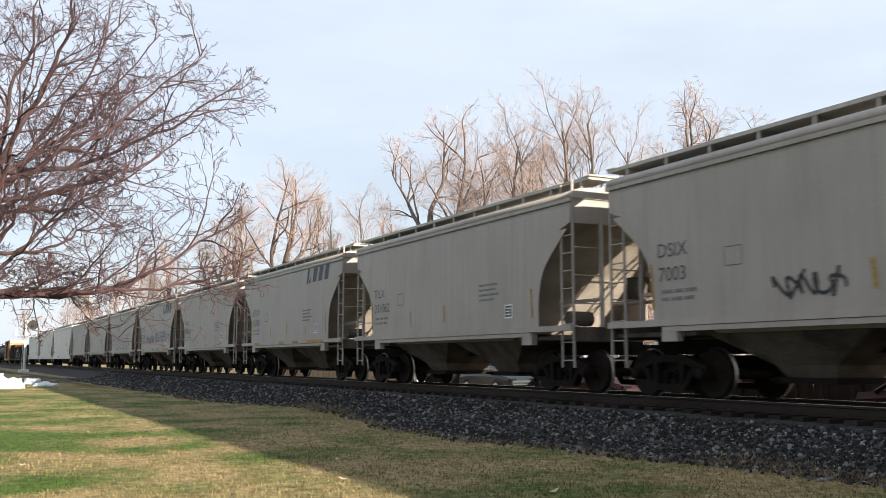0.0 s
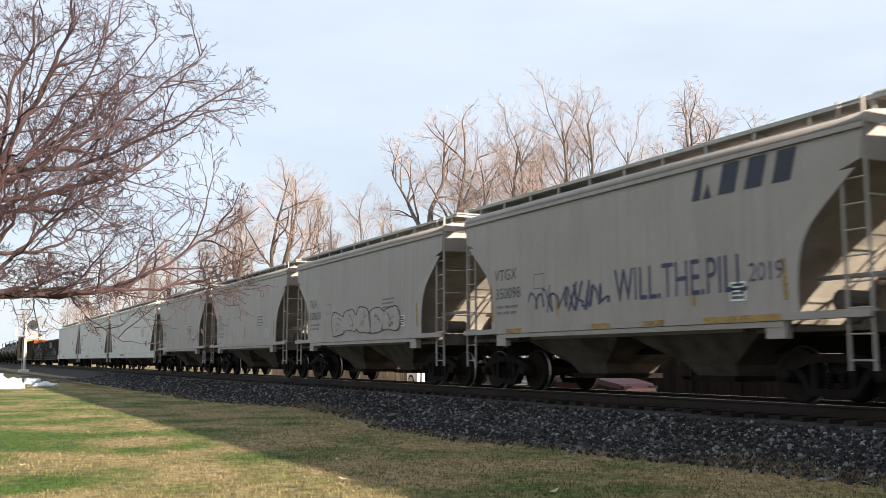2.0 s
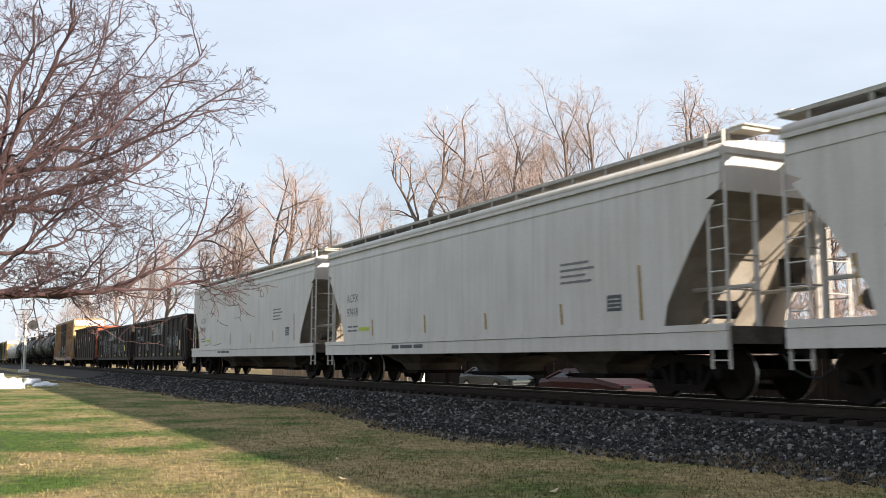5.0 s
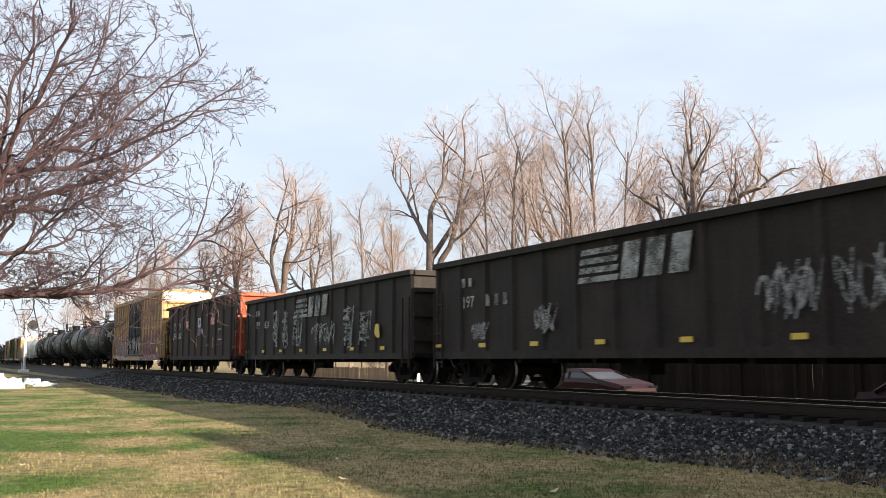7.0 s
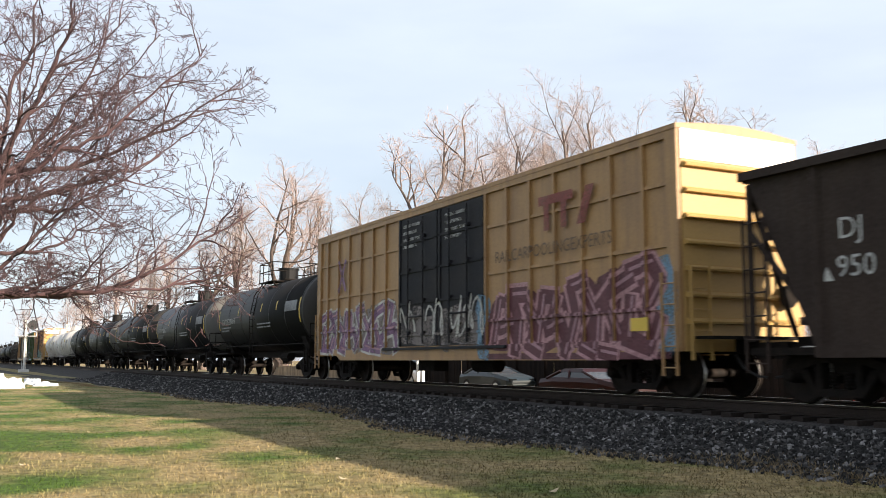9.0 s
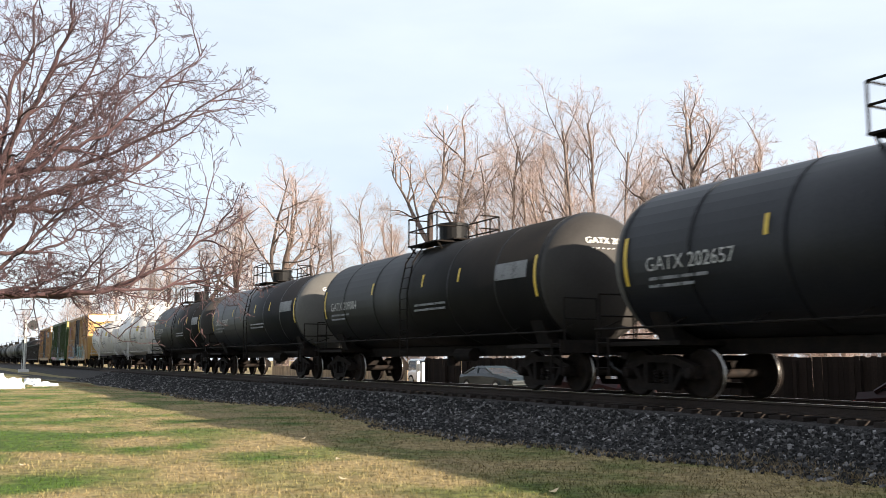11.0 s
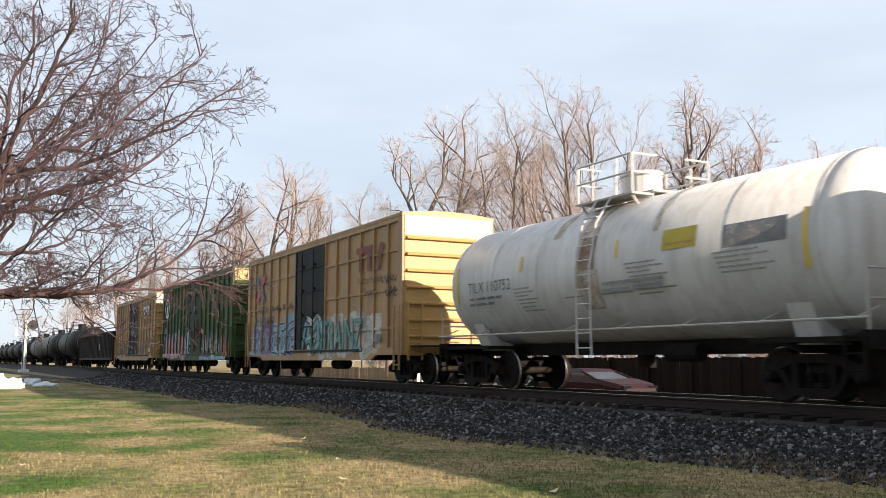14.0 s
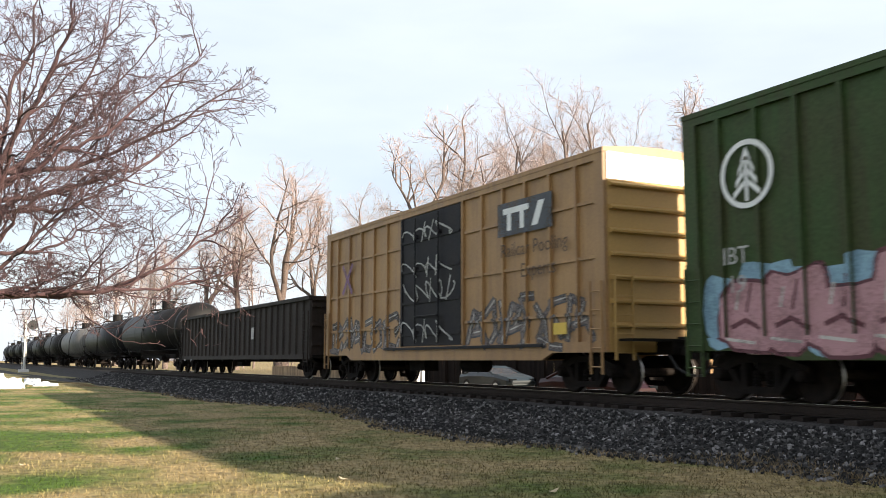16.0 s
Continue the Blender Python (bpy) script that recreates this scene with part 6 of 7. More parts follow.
def build_train():
    step = 0.563
    L = step * SPEED
    master = build_hopper(L, "hop_grey", False, "grey two-bay covered hopper car with dirt streaks")
    greys = [master]
    for k in range(7):
        greys.append(copy_thing(master, pose(0, 0, 0)))
    for k, c in enumerate(greys):
        place(c, 0.929 + step * (k - 1), 0.929 + step * k)
    # the same cars go on ahead, up the line
    for k in range(1, 5):
        place(copy_thing(master, pose(0, 0, 0)), 0.929 - step * (k + 1), 0.929 - step * k)
    y = -1.5585
    for k, (mark, number) in enumerate((("DSIX", "7003"), ("TILX", "331062"), ("VTGX", "350031"), ("WFRX", "805620"), ("VTGX", "350098"), ("TILX", "328633"), ("TILX", "331377"), ("DSIX", "3586"))):
        hopper_marks(greys[k], k, mark, number)
    scrawl(greys[0], y - 0.001, -1.70, -0.35, 1.66, 2.06, "g_black", 5, 3, 0.06)
    for k in (2, 4):
        logo_slants(greys[k], 3.0, 3.50, 1.70, 0.54, "emblem_navy", y)
        for xa, xb in ((-3.9, -3.2), (-0.6, 0.0), (1.0, 1.6), (2.6, 4.3)):
            decal("sill_marking", [rect(xa, xb, 1.33, 1.43)], "ochre", greys[k], -1.603, "ochre stripe on the side sill")
    scrawl(greys[4], y - 0.001, -2.9, 0.0, 1.74, 2.30, "blue_letter", 10, 9, 0.05)
    lettering("2019", 3.62, 1.98, 0.44, "blue_letter", greys[4], y - 0.001, "blue hand-sprayed number", "LEFT", stretch=0.85)
    lettering("WILL.THE.PILL", 0.12, 1.84, 0.92, "blue_letter", greys[4], y - 0.001, "blue hand-sprayed words", "LEFT", stretch=0.60)
    graffiti(greys[5], y - 0.008, -2.2, 3.2, 1.50, 2.35, "hop_grey", "g_black", "scrawl_grey", 5, 21)
    L = 0.868 * SPEED
    w = build_hopper(L, "hop_white", True, "pale grey long covered hopper car with a deep side sill")
    whites = [w, copy_thing(w, pose(0, 0, 0)), copy_thing(w, pose(0, 0, 0))]
    for k, c in enumerate(whites):
        place(c, 4.87 + 0.868 * k, 4.87 + 0.868 * (k + 1))
        lettering("ACFX", -7.6, 2.57, 0.38, "letter", c, y, "dark stencilled reporting mark", "LEFT")
        lettering(("97206", "97418", "98140")[k], -7.6, 2.12, 0.38, "letter", c, y, "dark stencilled number", "LEFT")
        decal("small_print", bars_of(-7.5, 1.75, [(0.4, 0.4), (0.35, 0.4)], 0.06, 0.13), "grey_panel", c, y)
        decal("small_print", bars_of(4.6, 2.7, [(1.0,), (1.2,), (0.9,), (1.1,)], 0.05, 0.13), "grey_panel", c, y)
        decal("lime_bar", [rect(-6.6, -5.7, 1.62, 1.74)], "lime", c, y, "lime green marking bar")
        decal("placard", [rect(6.2, 6.65, 1.66, 1.98)], "letter", c, y, "black placard")
        decal("placard_lines", [rect(6.24, 6.61, 1.72, 1.75), rect(6.24, 6.61, 1.80, 1.83), rect(6.24, 6.61, 1.88, 1.91)], "pale", c, y - 0.001)
        for x, z0, z1 in ((-8.15, 1.4, 2.25), (-5.5, 1.45, 1.95), (-1.9, 1.45, 1.95), (1.4, 1.45, 1.85), (4.6, 1.45, 1.9), (7.2, 1.45, 2.5)):
            decal("yellow_marker", [rect(x, x + 0.085, z0, z1, -0.05)], "ochre", c, y, "yellow-green reflective strip")
        decal("sill_lettering", bars_of(-4.0, 1.04, [(0.5, 0.8, 0.6)], 0.10, 0.1), "letter", c, -1.5815)
    # gondolas
    g1 = place(build_gondola(0.765 * SPEED, "black_car", 3.28, "black high-sided gondola car with vertical ribs and graffiti", rib=1.25), 7.48, 8.265)
    g2 = place(build_gondola(0.775 * SPEED, "black_car", 3.28, "black high-sided gondola car with vertical ribs and faded graffiti", rib=1.25), 8.265, 9.04)
    yg = -1.535
    for g, s in ((g1, 1), (g2, 2)):
        stripes = [rect(-1.75 + 0.04 * k, -0.45, 2.28 + 0.19 * k, 2.40 + 0.19 * k, 0.05) for k in range(4)]
        decal("emblem", stripes, "dirty_pale", g, yg, "worn white company emblem of bars")
        for x in (-0.35, 0.35, 1.05):
            decal("emblem_block", [rect(x, x + 0.5, 2.28, 3.0, 0.15)], "dirty_pale", g, yg)
        for x in (-8.2, -5.9, -3.6, -1.2, 1.3, 3.8, 6.2):
            decal("yellow_marker", [rect(x, x + 0.32, 1.02, 1.12)], "yellow_mark", g, yg, "yellow reflective strip")
        if s == 1:
            decal("number_bars", bars_of(-6.75, 2.55, [(0.16, 0.16)], 0.22, 0.42), "dirty_pale", g, yg)
            lettering("197", -6.75, 2.02, 0.42, "pale", g, yg, "white stencilled number", "LEFT")
            decal("number_bars", bars_of(-5.55, 2.02, [(0.18, 0.18, 0.18)], 0.28, 0.42), "dirty_pale", g, yg)
        else:
            decal("number_bars", bars_of(-6.85, 2.55, [(0.16, 0.16)], 0.22, 0.42), "dirty_pale", g, yg)
            lettering("197", -6.9, 2.02, 0.42, "pale", g, yg, "white stencilled number", "LEFT")
            lettering("624", -5.6, 2.02, 0.42, "pale", g, yg, "white stencilled number", "LEFT")
        tags = ((3.2, 4.3, 1.35, 2.2), (4.7, 6.3, 1.3, 2.3), (-3.4, -2.7, 1.3, 1.9), (-6.2, -5.6, 1.2, 1.6)) if s == 1 else ((-4.5, -3.8, 1.3, 2.6), (-3.3, -2.5, 1.25, 2.55), (-2.0, -1.1, 1.2, 2.5), (0.2, 2.4, 1.25, 2.0), (3.2, 4.0, 1.2, 2.4), (4.5, 5.4, 1.2, 2.2))
        for k, (xa, xb, za, zb) in enumerate(tags):
            up = zb - za > xb - xa
            scrawl(g, yg - 0.002 - 0.0015 * k, xa, xb, za, zb, "scrawl_grey", 5, 30 * s + k, 0.055, up)
            scrawl(g, yg - 0.0027 - 0.0015 * k, xa + 0.05, xb, za + 0.1, zb, "scrawl_grey", 4, 130 * s + k, 0.045, up)
    decal("yellow_tag", [blob(6.0, 1.6, 0.34, 0.42, random.Random(12), 22)], "yellow_mark", g2, yg - 0.012)
    decal("yellow_plate", [rect(6.5, 6.75, 1.3, 1.85)], "yellow_mark", g1, yg - 0.012)
    g3 = place(build_gondola(0.735 * SPEED, "brown_car", 3.80, "dark brown gondola car with sloping orange-rusted end", slope_ends=True, end_paint="rust_orange", interior="rust_orange", rib=1.45), 9.04, 9.775)
    y3 = -1.464
    lettering("DJ", -6.1, 2.50, 0.46, "pale", g3, y3, "white stencilled reporting mark", "LEFT")
    lettering("JX", -4.78, 2.50, 0.46, "pale", g3, y3, "white stencilled reporting mark", "LEFT")
    lettering("950", -6.15, 1.93, 0.46, "pale", g3, y3, "white stencilled number", "LEFT")
    lettering("837", -4.85, 1.93, 0.46, "pale", g3, y3, "white stencilled number", "LEFT")
    decal("triangle_mark", [[(-6.42, 1.88), (-6.2, 1.88), (-6.31, 2.1)]], "pale", g3, y3)
    for x in (-3.05, 2.50):
        decal("warning_plate", [rect(x, x + 0.84, 2.47, 2.86)], "sign_red", g3, y3, "red warning plate")
        lettering("DO NOT", x + 0.42, 2.68, 0.20, "white", g3, y3 - 0.002)
        lettering("TAMP", x + 0.42, 2.51, 0.20, "white", g3, y3 - 0.002)
    decal("emblem_plate", [rect(-0.22, 0.48, 2.42, 2.92)], "pale", g3, y3, "white and blue company plate")
    decal("emblem_plate_low", [rect(-0.22, 0.48, 2.0, 2.42)], "sign_blue", g3, y3)
    decal("square_mark", [rect(4.05, 4.65, 1.7, 1.74), rect(4.05, 4.65, 2.2, 2.24), rect(4.05, 4.09, 1.74, 2.2), rect(4.61, 4.65, 1.74, 2.2)], "pale", g3, y3, "white square outline")
    decal("emblem", [[(-0.06, 2.68), (0.13, 2.50), (0.32, 2.68), (0.13, 2.86)]], "letter", g3, y3 - 0.002)
    for x in (-3.9, -0.5, 3.0):
        decal("yellow_marker", [rect(x, x + 0.12, 1.35, 1.85)], "ochre", g3, y3, "yellow reflective strip")
    # long yellow boxcar
    b1 = place(build_boxcar(0.865 * SPEED, 18.75, "yellow", "yellow_end", "navy", (-2.55, 2.45), 2, "long yellow boxcar with navy doors and maroon graffiti"), 9.786, 10.651)
    yb = -1.549
    spray(b1, "spray_cloud", [blob(8.75, 2.0, 1.0, 1.3, random.Random(3)), blob(9.0, 1.25, 0.5, 1.0, random.Random(4)), blob(2.3, 1.5, 0.7, 1.5, random.Random(5))], "g_blue", 1, "pale blue spray paint")
    piece(b1, 2.75, 8.7, 0.80, 2.45, 6, 5, "g_maroon", "g_pink", "g_rose", "g_maroon", 0.30, 0.30, "maroon and pink interlocking spray letters", 2)
    spray(b1, "spray_drip", [rect(2.6, 9.1, 0.72, 0.86)], "g_maroon", 2)
    piece(b1, -9.0, -2.75, 0.95, 2.35, 6, 6, "purple", "g_white", "g_rose", "g_grey", 0.26, 0.2, "mauve and white worn spray letters", 2)
    spray(b1, "spray_cloud", [blob(-1.9 + 0.7 * k, 1.55 + 0.1 * math.sin(k * 2.0), 0.9, 0.9 + 0.2 * (k % 2), random.Random(80 + k)) for k in range(6)], "g_grey", 1)
    company_blocks(b1, 4.85, 3.55, 2.1, 0.78, "red_faded", yb)
    lettering("RAILCARPOOLINGEXPERTS", 2.95, 3.02, 0.40, "dark_yellow", b1, yb, "faded slogan in dark letters", "LEFT", stretch=0.92)
    decal("yellow_plate", [rect(8.0, 8.5, 1.25, 1.5)], "yellow_mark", b1, yb - 0.02)
    decal("emblem_cross", stroke([(-7.3, 3.0), (-6.7, 4.0)], 0.16) + stroke([(-6.7, 3.01), (-7.3, 4.01)], 0.16)[:1], "purple", b1, yb)
    yd = -1.562
    decal("door_lettering", bars_of(-2.2, 4.5, [(0.5, 0.5), (0.9,), (0.7, 0.3), (0.9,)], 0.09, 0.2), "scrawl_grey", b1, yd)
    decal("door_lettering", bars_of(0.4, 4.5, [(0.5, 0.5), (0.9,), (0.7, 0.3), (0.9,)], 0.09, 0.2), "scrawl_grey", b1, yd)
    for k, x in enumerate((-2.3, -0.6, 0.6, 1.5)):
        scrawl(b1, yd - 0.003 - 0.001 * k, x, x + 0.9, 1.3, 2.3, "g_white", 2, 60 + k, 0.07)
    # tank cars
    tl = [(10.64, 11.285, "tank_black", "black"), (11.285, 11.95, "tank_grey", "black"), (11.95, 12.66, "tank_black", "black"), (12.668, 13.338, "tank_grey", "black"), (13.33, 13.985, "tank_black", "black"),
          (13.985, 14.625, "tank_white", "white"), (14.625, 15.245, "tank_white", "white")]
    tanks = []
    for k, (u0, u1, paint, fit) in enumerate(tl):
        lab = {"tank_black": "black tank car with top platform and yellow markers", "tank_grey": "dark grey tank car with top platform and yellow markers", "tank_white": "dirty white tank car with white railed platform"}[paint]
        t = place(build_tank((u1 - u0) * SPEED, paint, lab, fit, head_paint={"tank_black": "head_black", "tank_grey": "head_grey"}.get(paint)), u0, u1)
        tanks.append(t)
        h = (u1 - u0) * SPEED / 2 - 0.75
        yt, ink = -1.535, ("letter" if fit == "white" else "pale")
        mark, number = (("GATX", "220418"), ("GATX", "202657"), ("GATX", "209004"), ("GATX", "225097"), ("GATX", "221306"), ("TILX", "110746"), ("TILX", "110752"))[k]
        lettering(mark + " " + number, -h + 1.45, 2.36, 0.38, ink, t, yt, "stencilled reporting mark and number", "LEFT")
        decal("small_print", bars_of(-h + 1.55, 2.18, [(0.25, 0.5, 0.35, 0.3), (0.3, 0.5, 0.3)], 0.06, 0.14), ink if fit == "white" else "grey_panel", t, yt)
        if fit == "black":
            head_lettering(mark + " " + number, t, h, -0.62, 3.32, 0.20, "white")
            head_lettering("- - - - - -", t, h, -0.5, 3.16, 0.20, "white")
        for x in (-2.6, 0.9, 3.0):
            shell_patch("yellow_marker", t, x, x + 0.09, 2.72, 3.08, "yellow_mark", "yellow reflective strip", 1.531)
        shell_patch("data_panel", t, h - 2.6, h - 1.2, 2.60, 3.0, "grey_panel", "grey data panel", 1.529)
        if k == 4:
            shell_patch("white_plate", t, -h + 1.0, -h + 1.75, 2.98, 3.5, "pale", "white plate with dark marks", 1.529)
            shell_patch("plate_mark", t, -h + 1.1, -h + 1.65, 3.12, 3.34, "letter", "", 1.531)
        decal("small_print", bars_of(0.5, 2.2, [(1.2, 0.6), (0.9, 0.9)], 0.06, 0.14), "grey_panel", t, yt)
        if fit == "white":
            shell_patch("placard", t, 2.3, 3.2, 2.72, 3.10, "mustard", "mustard coloured placard", 1.534)
            shell_patch("placard_lines", t, 2.4, 3.1, 2.80, 2.84, "ochre", "", 1.536)
            for x, z, rows, wd in ((-2.9, 2.36, 7, 0.85), (1.2, 2.58, 8, 1.15), (3.6, 2.55, 5, 1.3), (-0.9, 2.05, 1, 0.8), (0.3, 2.05, 1, 1.3)):
                for q in range(rows):
                    shell_patch("small_print", t, x + 0.04 * q, x + wd * (0.8 + 0.2 * math.sin(q * 2.4)) + 0.04 * q, z - 0.085 * q - 0.032, z - 0.085 * q, "letter_faint", "", 1.530)
            shell_patch("rust_panel", t, -0.26, 0.24, 2.55, 3.25, "rust_panel", "rust-brown stain behind the ladder", 1.531)
            shell_patch("dirt_run", t, -0.34, 0.34, 1.75, 2.54, "tank_rust", "", 1.530)
            bm = bm_new()
            n = 12
            for x0, x1, a1 in ((-0.42, 0.30, 195), (-1.5, -1.1, 150), (1.9, 2.2, 160)):
                an = [radians(95 + (a1 - 95) * j / (n - 1)) for j in range(n)]
                lo = [bm.verts.new((x0 + 0.02 * math.sin(j * 2.3), 1.524 * math.cos(q), 2.6 + 1.524 * math.sin(q))) for j, q in enumerate(an)]
                hi = [bm.verts.new((x1 - 0.05 * math.sin(j * 1.7) - (x1 - x0) * 0.03 * j, 1.524 * math.cos(q), 2.6 + 1.524 * math.sin(q))) for j, q in enumerate(an)]
                for j in range(n - 1):
                    bm.faces.new((lo[j], lo[j + 1], hi[j + 1], hi[j]))
            part("rust_run", bm, "tank_rust", t, "rust-brown run below the platform")
        bm = bm_new()
        for e in (-1, 1):
            n = 9
            a0 = [radians(162 + 36 * j / (n - 1)) for j in range(n)]
            r0 = 1.528
            lo = [bm.verts.new((e * (h - 0.80), r0 * math.cos(a), 2.6 + r0 * math.sin(a))) for a in a0]
            hi = [bm.verts.new((e * (h - 0.90), r0 * math.cos(a), 2.6 + r0 * math.sin(a))) for a in a0]
            for j in range(n - 1):
                bm.faces.new((lo[j], lo[j + 1], hi[j + 1], hi[j]))
        part("edge_stripe", bm, "yellow_mark", t, "yellow reflective arc near the head")
    b2 = place(build_boxcar(0.82 * SPEED, 15.87, "yellow", "yellow_end", "navy", (-1.6, 1.58), 1, "yellow boxcar with dark plug door and teal graffiti"), 15.247, 16.072)
    spray(b2, "spray_cloud", [blob(0.2 + 0.62 * k, 1.55 + 0.10 * math.sin(k * 2.1), 1.0, 1.35, random.Random(50 + k)) for k in range(10)], "g_white", 1, "whitish spray background")
    piece(b2, -0.6, 1.35, 0.95, 2.1, 2, 8, "g_teal", "g_black", "g_white", None, 0.24, 0.0, "", 2)
    for dx, mt in ((0.07, "g_black"), (0.0, "g_teal")):
        lettering("TRAINZ", 1.35 + dx, 1.0 - dx * 0.5, 1.55, mt, b2, yb - 0.004 - (0.004 if dx == 0 else 0.0), "teal sprayed letters with black edges", "LEFT", stretch=0.66)
    spray(b2, "spray_block", [rect(-7.4, -5.9, 0.95, 2.1, 0.1), rect(-4.5, -1.75, 0.9, 2.2, 0.1), rect(-3.0, -1.7, 1.9, 2.5)], "g_sky", 1, "light blue spray paint")
    spray(b2, "spray_block", [rect(-6.0, -4.4, 0.95, 2.35)], "g_purple", 2, "purple spray paint")
    piece(b2, -4.4, -1.85, 1.0, 2.1, 3, 55, "g_sky", "g_navy", "g_pink", None, 0.24, 0.1, "", 2)
    piece(b2, -7.2, -4.6, 1.0, 1.95, 3, 56, "g_purple", "g_sky", "ochre", None, 0.22, 0.0, "", 3)
    lettering("FBOX", -6.35, 2.62, 0.44, "letter", b2, yb, "black stencilled reporting mark", "LEFT", stretch=1.25)
    spray(b2, "number_panel", [rect(-6.95, -4.3, 2.22, 2.50)], "g_grey", 4)
    lettering("5 02 13 7", -6.85, 2.22, 0.36, "pale", b2, yb - 0.012, "pale stencilled number", "LEFT", stretch=1.35)
    for words, x, z in (("next", -7.0, 3.62), ("load", -7.0, 3.40), ("any", -5.0, 3.78), ("road", -5.0, 3.56)):
        lettering(words, x, z, 0.26, "letter", b2, yb, "small black words")
    for q in range(4):
        decal("small_emblem", [blob(-4.4 + 0.75 * q, 2.78, 0.30, 0.24, random.Random(140 + q), 12)], "dark_yellow", b2, yb)
    company_blocks(b2, 4.45, 3.50, 2.2, 0.80, "red_faded", yb)
    lettering("Railcar Pooling", 5.6, 3.10, 0.34, "dark_yellow", b2, yb, "faded slogan in dark letters")
    lettering("Experts", 5.65, 2.72, 0.34, "dark_yellow", b2, yb)
    decal("emblem_cross", stroke([(-6.55, 3.2), (-5.55, 4.15)], 0.26), "sign_red", b2, yb)
    decal("emblem_cross", stroke([(-5.55, 3.2), (-6.55, 4.15)], 0.26), "sign_blue", b2, yb - 0.001)
    scrawl(b2, yb - 0.002, 6.7, 7.6, 2.55, 2.9, "g_black", 3, 78, 0.05)
    scrawl(b2, yb - 0.002, 6.7, 7.5, 3.0, 3.3, "g_black", 3, 79, 0.05)
    decal("yellow_plate", [rect(5.9, 6.4, 1.25, 1.5)], "grey_panel", b2, yb)
    gr = place(build_boxcar(0.795 * SPEED, 16.1, "green", "green", "green_door", (-1.3, 1.9), 1, "dark green ribbed boxcar with pink and blue graffiti", cap="yellow_end", grid=False, rib=0.85, z_top=5.06), 16.06, 16.86)
    ring_out = [(math.cos(a), math.sin(a)) for a in [math.tau * k / 32 for k in range(32)]]
    cx, cz = -6.55, 3.78
    decal("ring_emblem", [[(cx + 0.58 * a, cz + 0.58 * b), (cx + 0.58 * c, cz + 0.58 * d), (cx + 0.49 * c, cz + 0.49 * d), (cx + 0.49 * a, cz + 0.49 * b)] for (a, b), (c, d) in zip(ring_out, ring_out[1:] + ring_out[:1])], "white", gr, yb - 0.001, "white ring emblem with a conifer")
    tree = [rect(cx - 0.035, cx + 0.035, cz - 0.46, cz + 0.30), [(cx - 0.12, cz + 0.22), (cx + 0.12, cz + 0.22), (cx, cz + 0.47)]]
    for j in range(3):
        zz = cz + 0.12 - 0.19 * j
        wd = 0.17 + 0.06 * j
        for s in (-1, 1):
            tree.append([(cx + s * 0.05, zz + 0.06), (cx + s * wd, zz - 0.14), (cx + s * wd, zz - 0.03), (cx + s * 0.05, zz + 0.16)])
    decal("conifer_emblem", tree, "white", gr, yb - 0.002)
    lettering("IBT", -7.15, 2.30, 0.42, "pale", gr, yb - 0.001, "white stencilled reporting mark", "LEFT")
    lettering("19", -7.05, 1.82, 0.42, "pale", gr, yb - 0.001, "white stencilled number", "LEFT")
    spray(gr, "spray_cloud", [blob(-7.1 + 0.75 * k, 1.55 + 0.15 * math.sin(k * 1.7), 1.15, 1.3, random.Random(90 + k)) for k in range(9)], "g_sky", 1, "light blue spray background")
    rng = random.Random(12)
    bubbles = [blob(-6.7 + 0.95 * k, 1.42 + 0.12 * math.sin(k * 2.3), 1.22, 1.25 + 0.2 * (k % 2), rng, 22, 0.1) for k in range(6)]
    spray(gr, "spray_outline", bubbles, "g_maroon", 2, "pink bubble letters with maroon edges")
    rng = random.Random(12)
    spray(gr, "spray_fill", [blob(-6.7 + 0.95 * k, 1.42 + 0.12 * math.sin(k * 2.3), 1.08, 1.12 + 0.2 * (k % 2), rng, 22, 0.1) for k in range(6)], "g_pink", 3)
    spray(gr, "spray_detail", [q for k in range(6) for q in stroke([(-7.05 + 0.95 * k, 1.25), (-6.75 + 0.95 * k, 1.36), (-6.4 + 0.95 * k, 1.2)], 0.08) + stroke([(-6.72 + 0.95 * k, 1.5), (-6.6 + 0.95 * k, 1.95)], 0.05)], "g_maroon", 4)
    spray(gr, "spray_highlight", [q for k in range(6) for q in stroke([(-7.1 + 0.95 * k, 1.05), (-6.5 + 0.95 * k, 0.98)], 0.05) + stroke([(-6.95 + 0.95 * k, 1.55), (-6.88 + 0.95 * k, 1.85)], 0.05)], "g_white", 4)
    rng = random.Random(23)
    for j, mt in enumerate(("g_maroon", "g_sky", "g_grey", "g_blue", "g_white", "g_maroon", "g_navy", "ochre", "g_white", "g_orange")):
        polys = []
        for k in range(13):
            x = (2.0 if mt != "g_orange" else 6.4) + (5.1 if mt != "g_orange" else 0.9) * (k + rng.random()) / 13
            w, top, lean = rng.uniform(0.08, 0.34), rng.uniform(1.3, 2.3), rng.uniform(-0.25, 0.3)
            z = rng.uniform(0.80, 1.35)
            polys.append([(x, z), (x + w, z + rng.uniform(-0.03, 0.1)), (x + w * 0.9 + lean * 0.6, z + (top - z) * 0.6), (x + w * 0.5 + lean, top), (x + lean * 0.5, z + (top - z) * 0.55)])
        spray(gr, "spray_spike", polys, mt, 1 + j * 0.6, "spiky multicoloured spray lettering")
    spray(gr, "spray_band", [rect(1.9, 7.0, 0.74, 0.90)], "g_sky", 1)
    rng = random.Random(61)
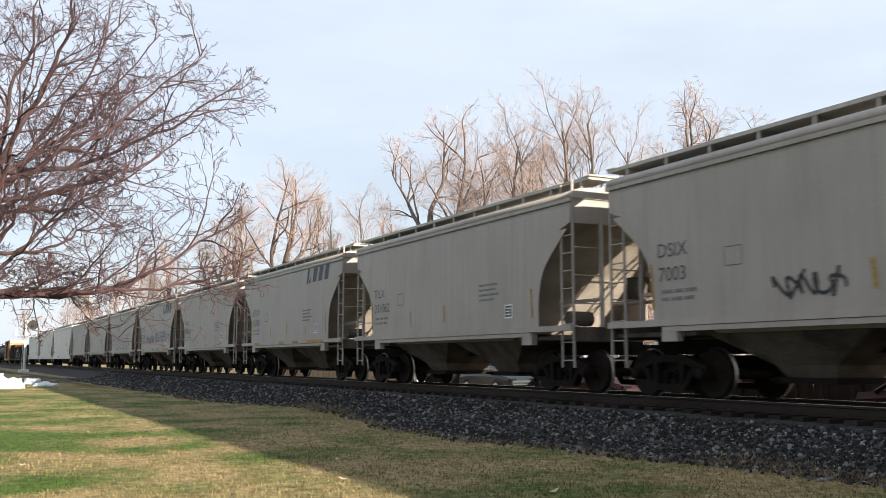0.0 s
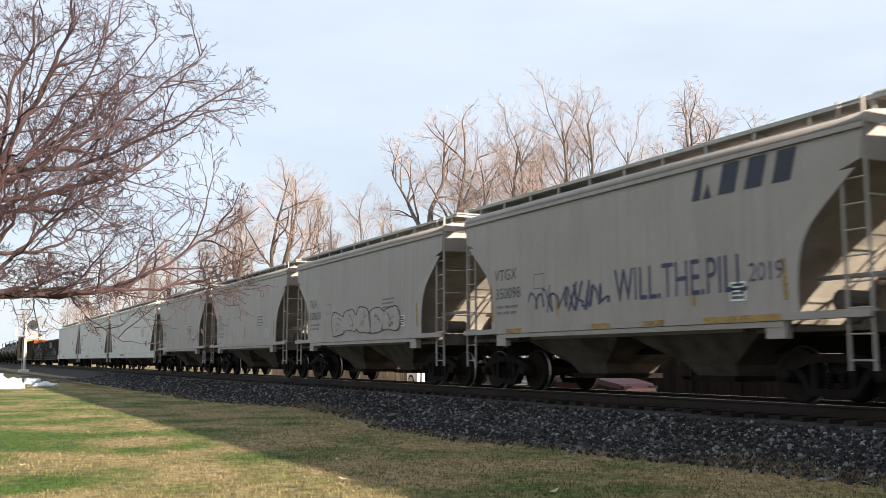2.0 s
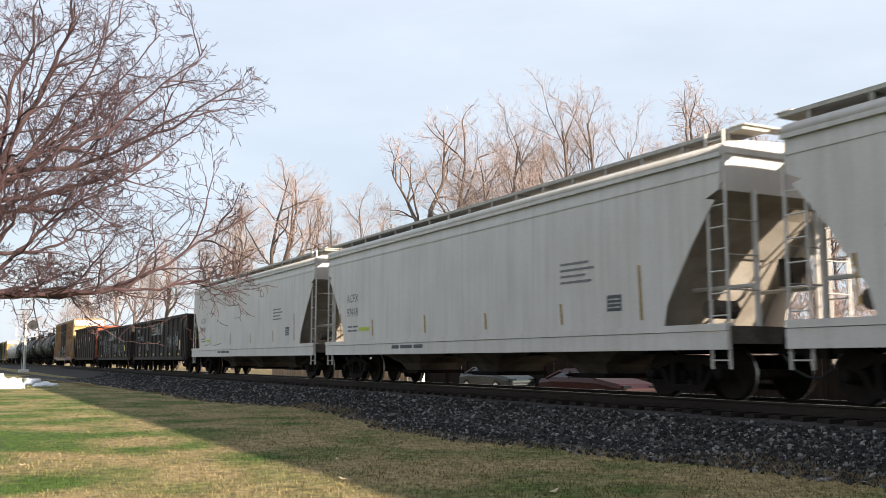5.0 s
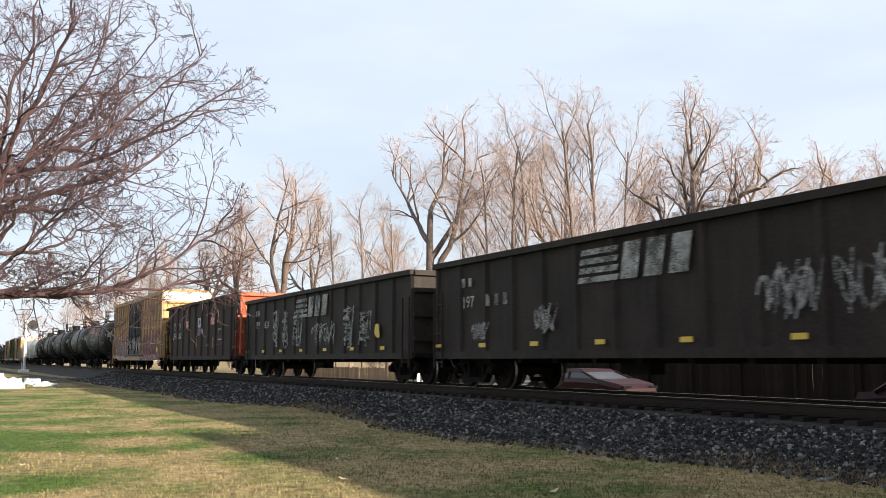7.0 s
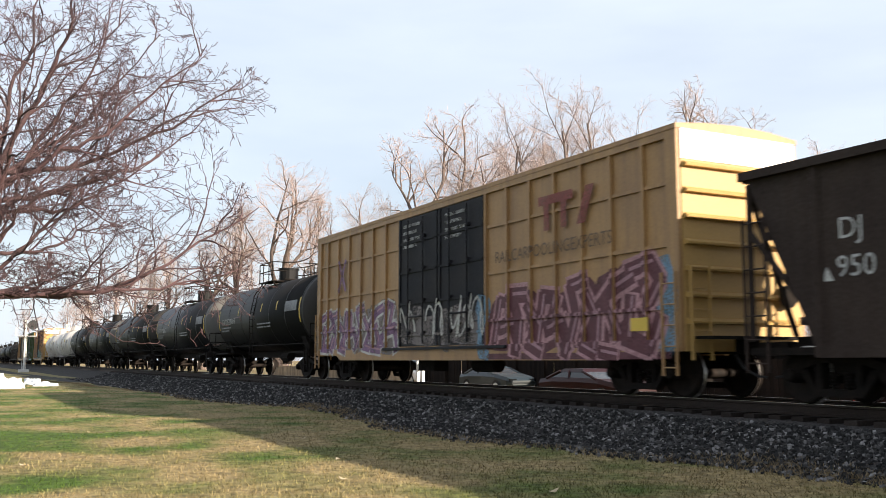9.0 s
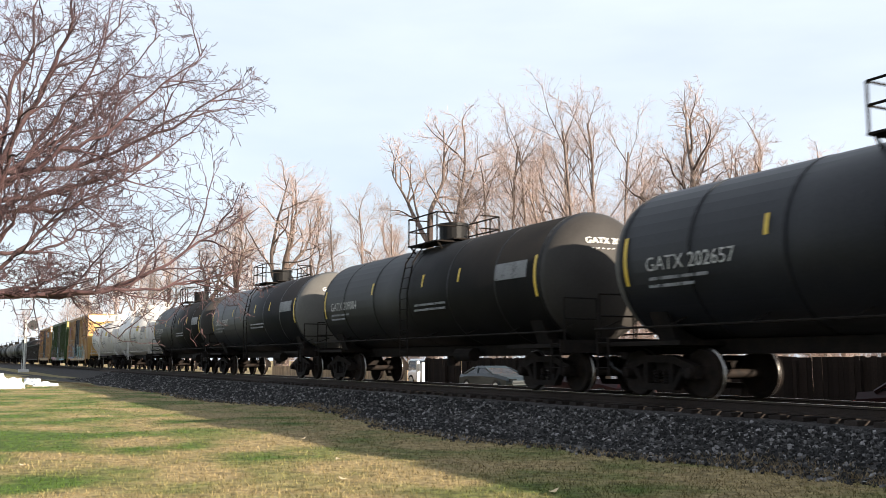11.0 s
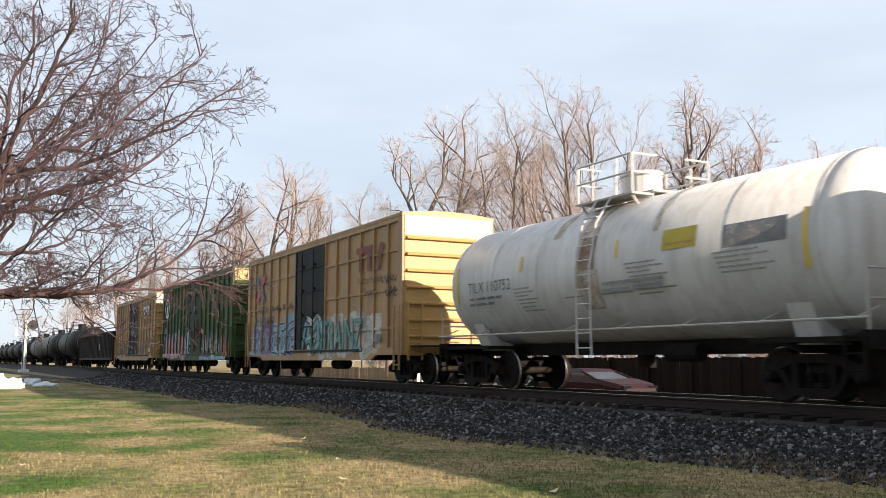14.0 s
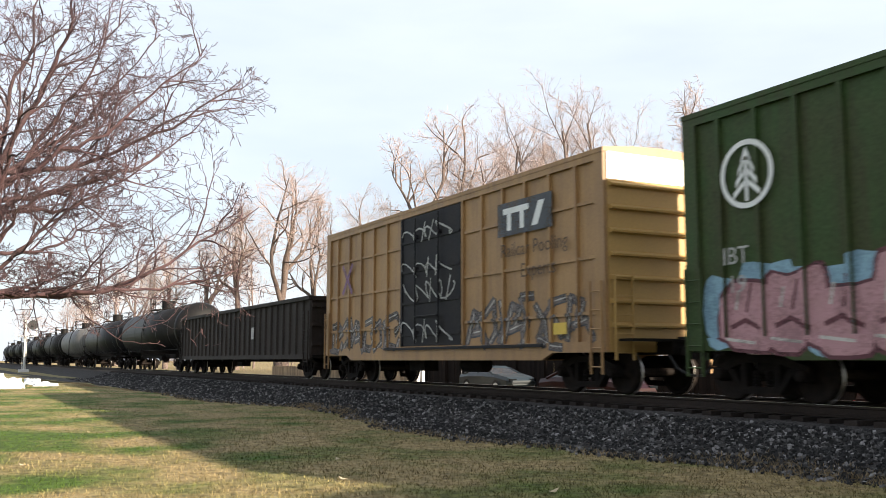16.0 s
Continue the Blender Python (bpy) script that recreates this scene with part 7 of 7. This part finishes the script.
    for cx, cz, w, h in ((5.55, 2.75, 0.9, 1.6), (5.95, 4.2, 0.6, 0.9), (6.7, 3.7, 0.5, 0.5), (2.4, 4.6, 0.5, 0.4), (6.3, 2.2, 0.9, 0.6), (-1.9, 4.5, 0.3, 0.6), (4.2, 2.4, 0.5, 0.8), (0.3, 2.2, 2.6, 1.0)):
        spots = [blob(cx + rng.gauss(0, 0.28) * w, cz + rng.gauss(0, 0.28) * h, w * rng.uniform(0.12, 0.45), h * rng.uniform(0.2, 0.6), rng, 14) for _ in range(6)]
        spray(gr, "rust_patch", spots, "rust_stain", 0.5, "rust breaking through the green paint")
    decal("small_print", bars_of(6.2, 2.62, [(0.2, 0.5), (0.25, 0.4), (0.2, 0.5), (0.3, 0.4)], 0.05, 0.12), "scrawl_grey", gr, yb)
    decal("door_lettering", bars_of(0.45, 3.5, [(0.5,), (0.45,), (0.5,)], 0.05, 0.1), "pale", gr, -1.565)
    b3 = place(build_boxcar(0.765 * SPEED, 15.65, "yellow", "yellow_end", "navy", (-1.8, 1.9), 1, "yellow boxcar with a navy door and scribbled graffiti"), 16.86, 17.63)
    decal("emblem_plate", [rect(3.7, 6.0, 3.62, 4.42)], "letter", b3, yb, "black plate with white company emblem")
    company_blocks(b3, 3.95, 3.74, 1.8, 0.54, "white", yb - 0.002)
    lettering("Railcar Pooling", 5.2, 3.12, 0.46, "dark_yellow", b3, yb, "faded slogan")
    lettering("Experts", 5.4, 2.60, 0.46, "dark_yellow", b3, yb)
    piece(b3, 2.1, 7.3, 0.95, 2.1, 6, 91, "g_grey", "letter", "g_white", None, 0.16, 0.1, "grey, black and white sprayed scribble", 1)
    piece(b3, -7.4, -2.0, 0.95, 2.0, 6, 94, "g_grey", "letter", "g_white", None, 0.16, 0.1, "grey, black and white sprayed scribble", 1)
    for k, (z0, z1) in enumerate(((1.2, 1.8), (2.3, 2.9), (3.0, 3.5), (4.0, 4.5))):
        scrawl(b3, yd - 0.003, -1.5, 1.4, z0, z1, "pale", 4, 96 + k, 0.05)
    decal("emblem_cross", stroke([(-6.3, 2.9), (-5.5, 3.8)], 0.15) + stroke([(-5.5, 2.9), (-6.3, 3.8)], 0.15)[:0], "purple", b3, yb)
    decal("emblem_cross", stroke([(-5.5, 2.9), (-6.3, 3.8)], 0.15), "purple", b3, yb - 0.001)
    decal("yellow_plate", [rect(6.0, 6.5, 1.25, 1.5)], "yellow_mark", b3, yb - 0.008)
    g4 = place(build_gondola(0.97 * SPEED, "black_car", 3.05, "long black gondola car with closely spaced ribs", rib=0.8), 17.63, 18.6)
    decal("data_panel", [rect(3.2, 3.6, 1.6, 2.1)], "pale", g4, yg, "small white data panel")
    u = 18.6
    for k in range(9):
        paint = "tank_silver" if k == 2 else "tank_grey" if k in (1, 5) else "tank_black"
        t = build_tank(0.93 * SPEED, paint, {"tank_black": "black tank car far back in the train", "tank_grey": "dark grey tank car far back in the train", "tank_silver": "light grey tank car far back in the train"}[paint])
        place(t, u, u + 0.93)
        u += 0.93


def motions():
    for car, x in CARS:
        walk(car, [(0.0, pose(x, TRACK_Y, 0)), (16.0, pose(x + SPEED * 16.0, TRACK_Y, 0))])


build_ground()
build_ballast()
build_grass()
build_woods()
build_front_tree()
build_signal()
build_far_side()
build_snow()
build_leaves()
build_train()
build_track()
motions()
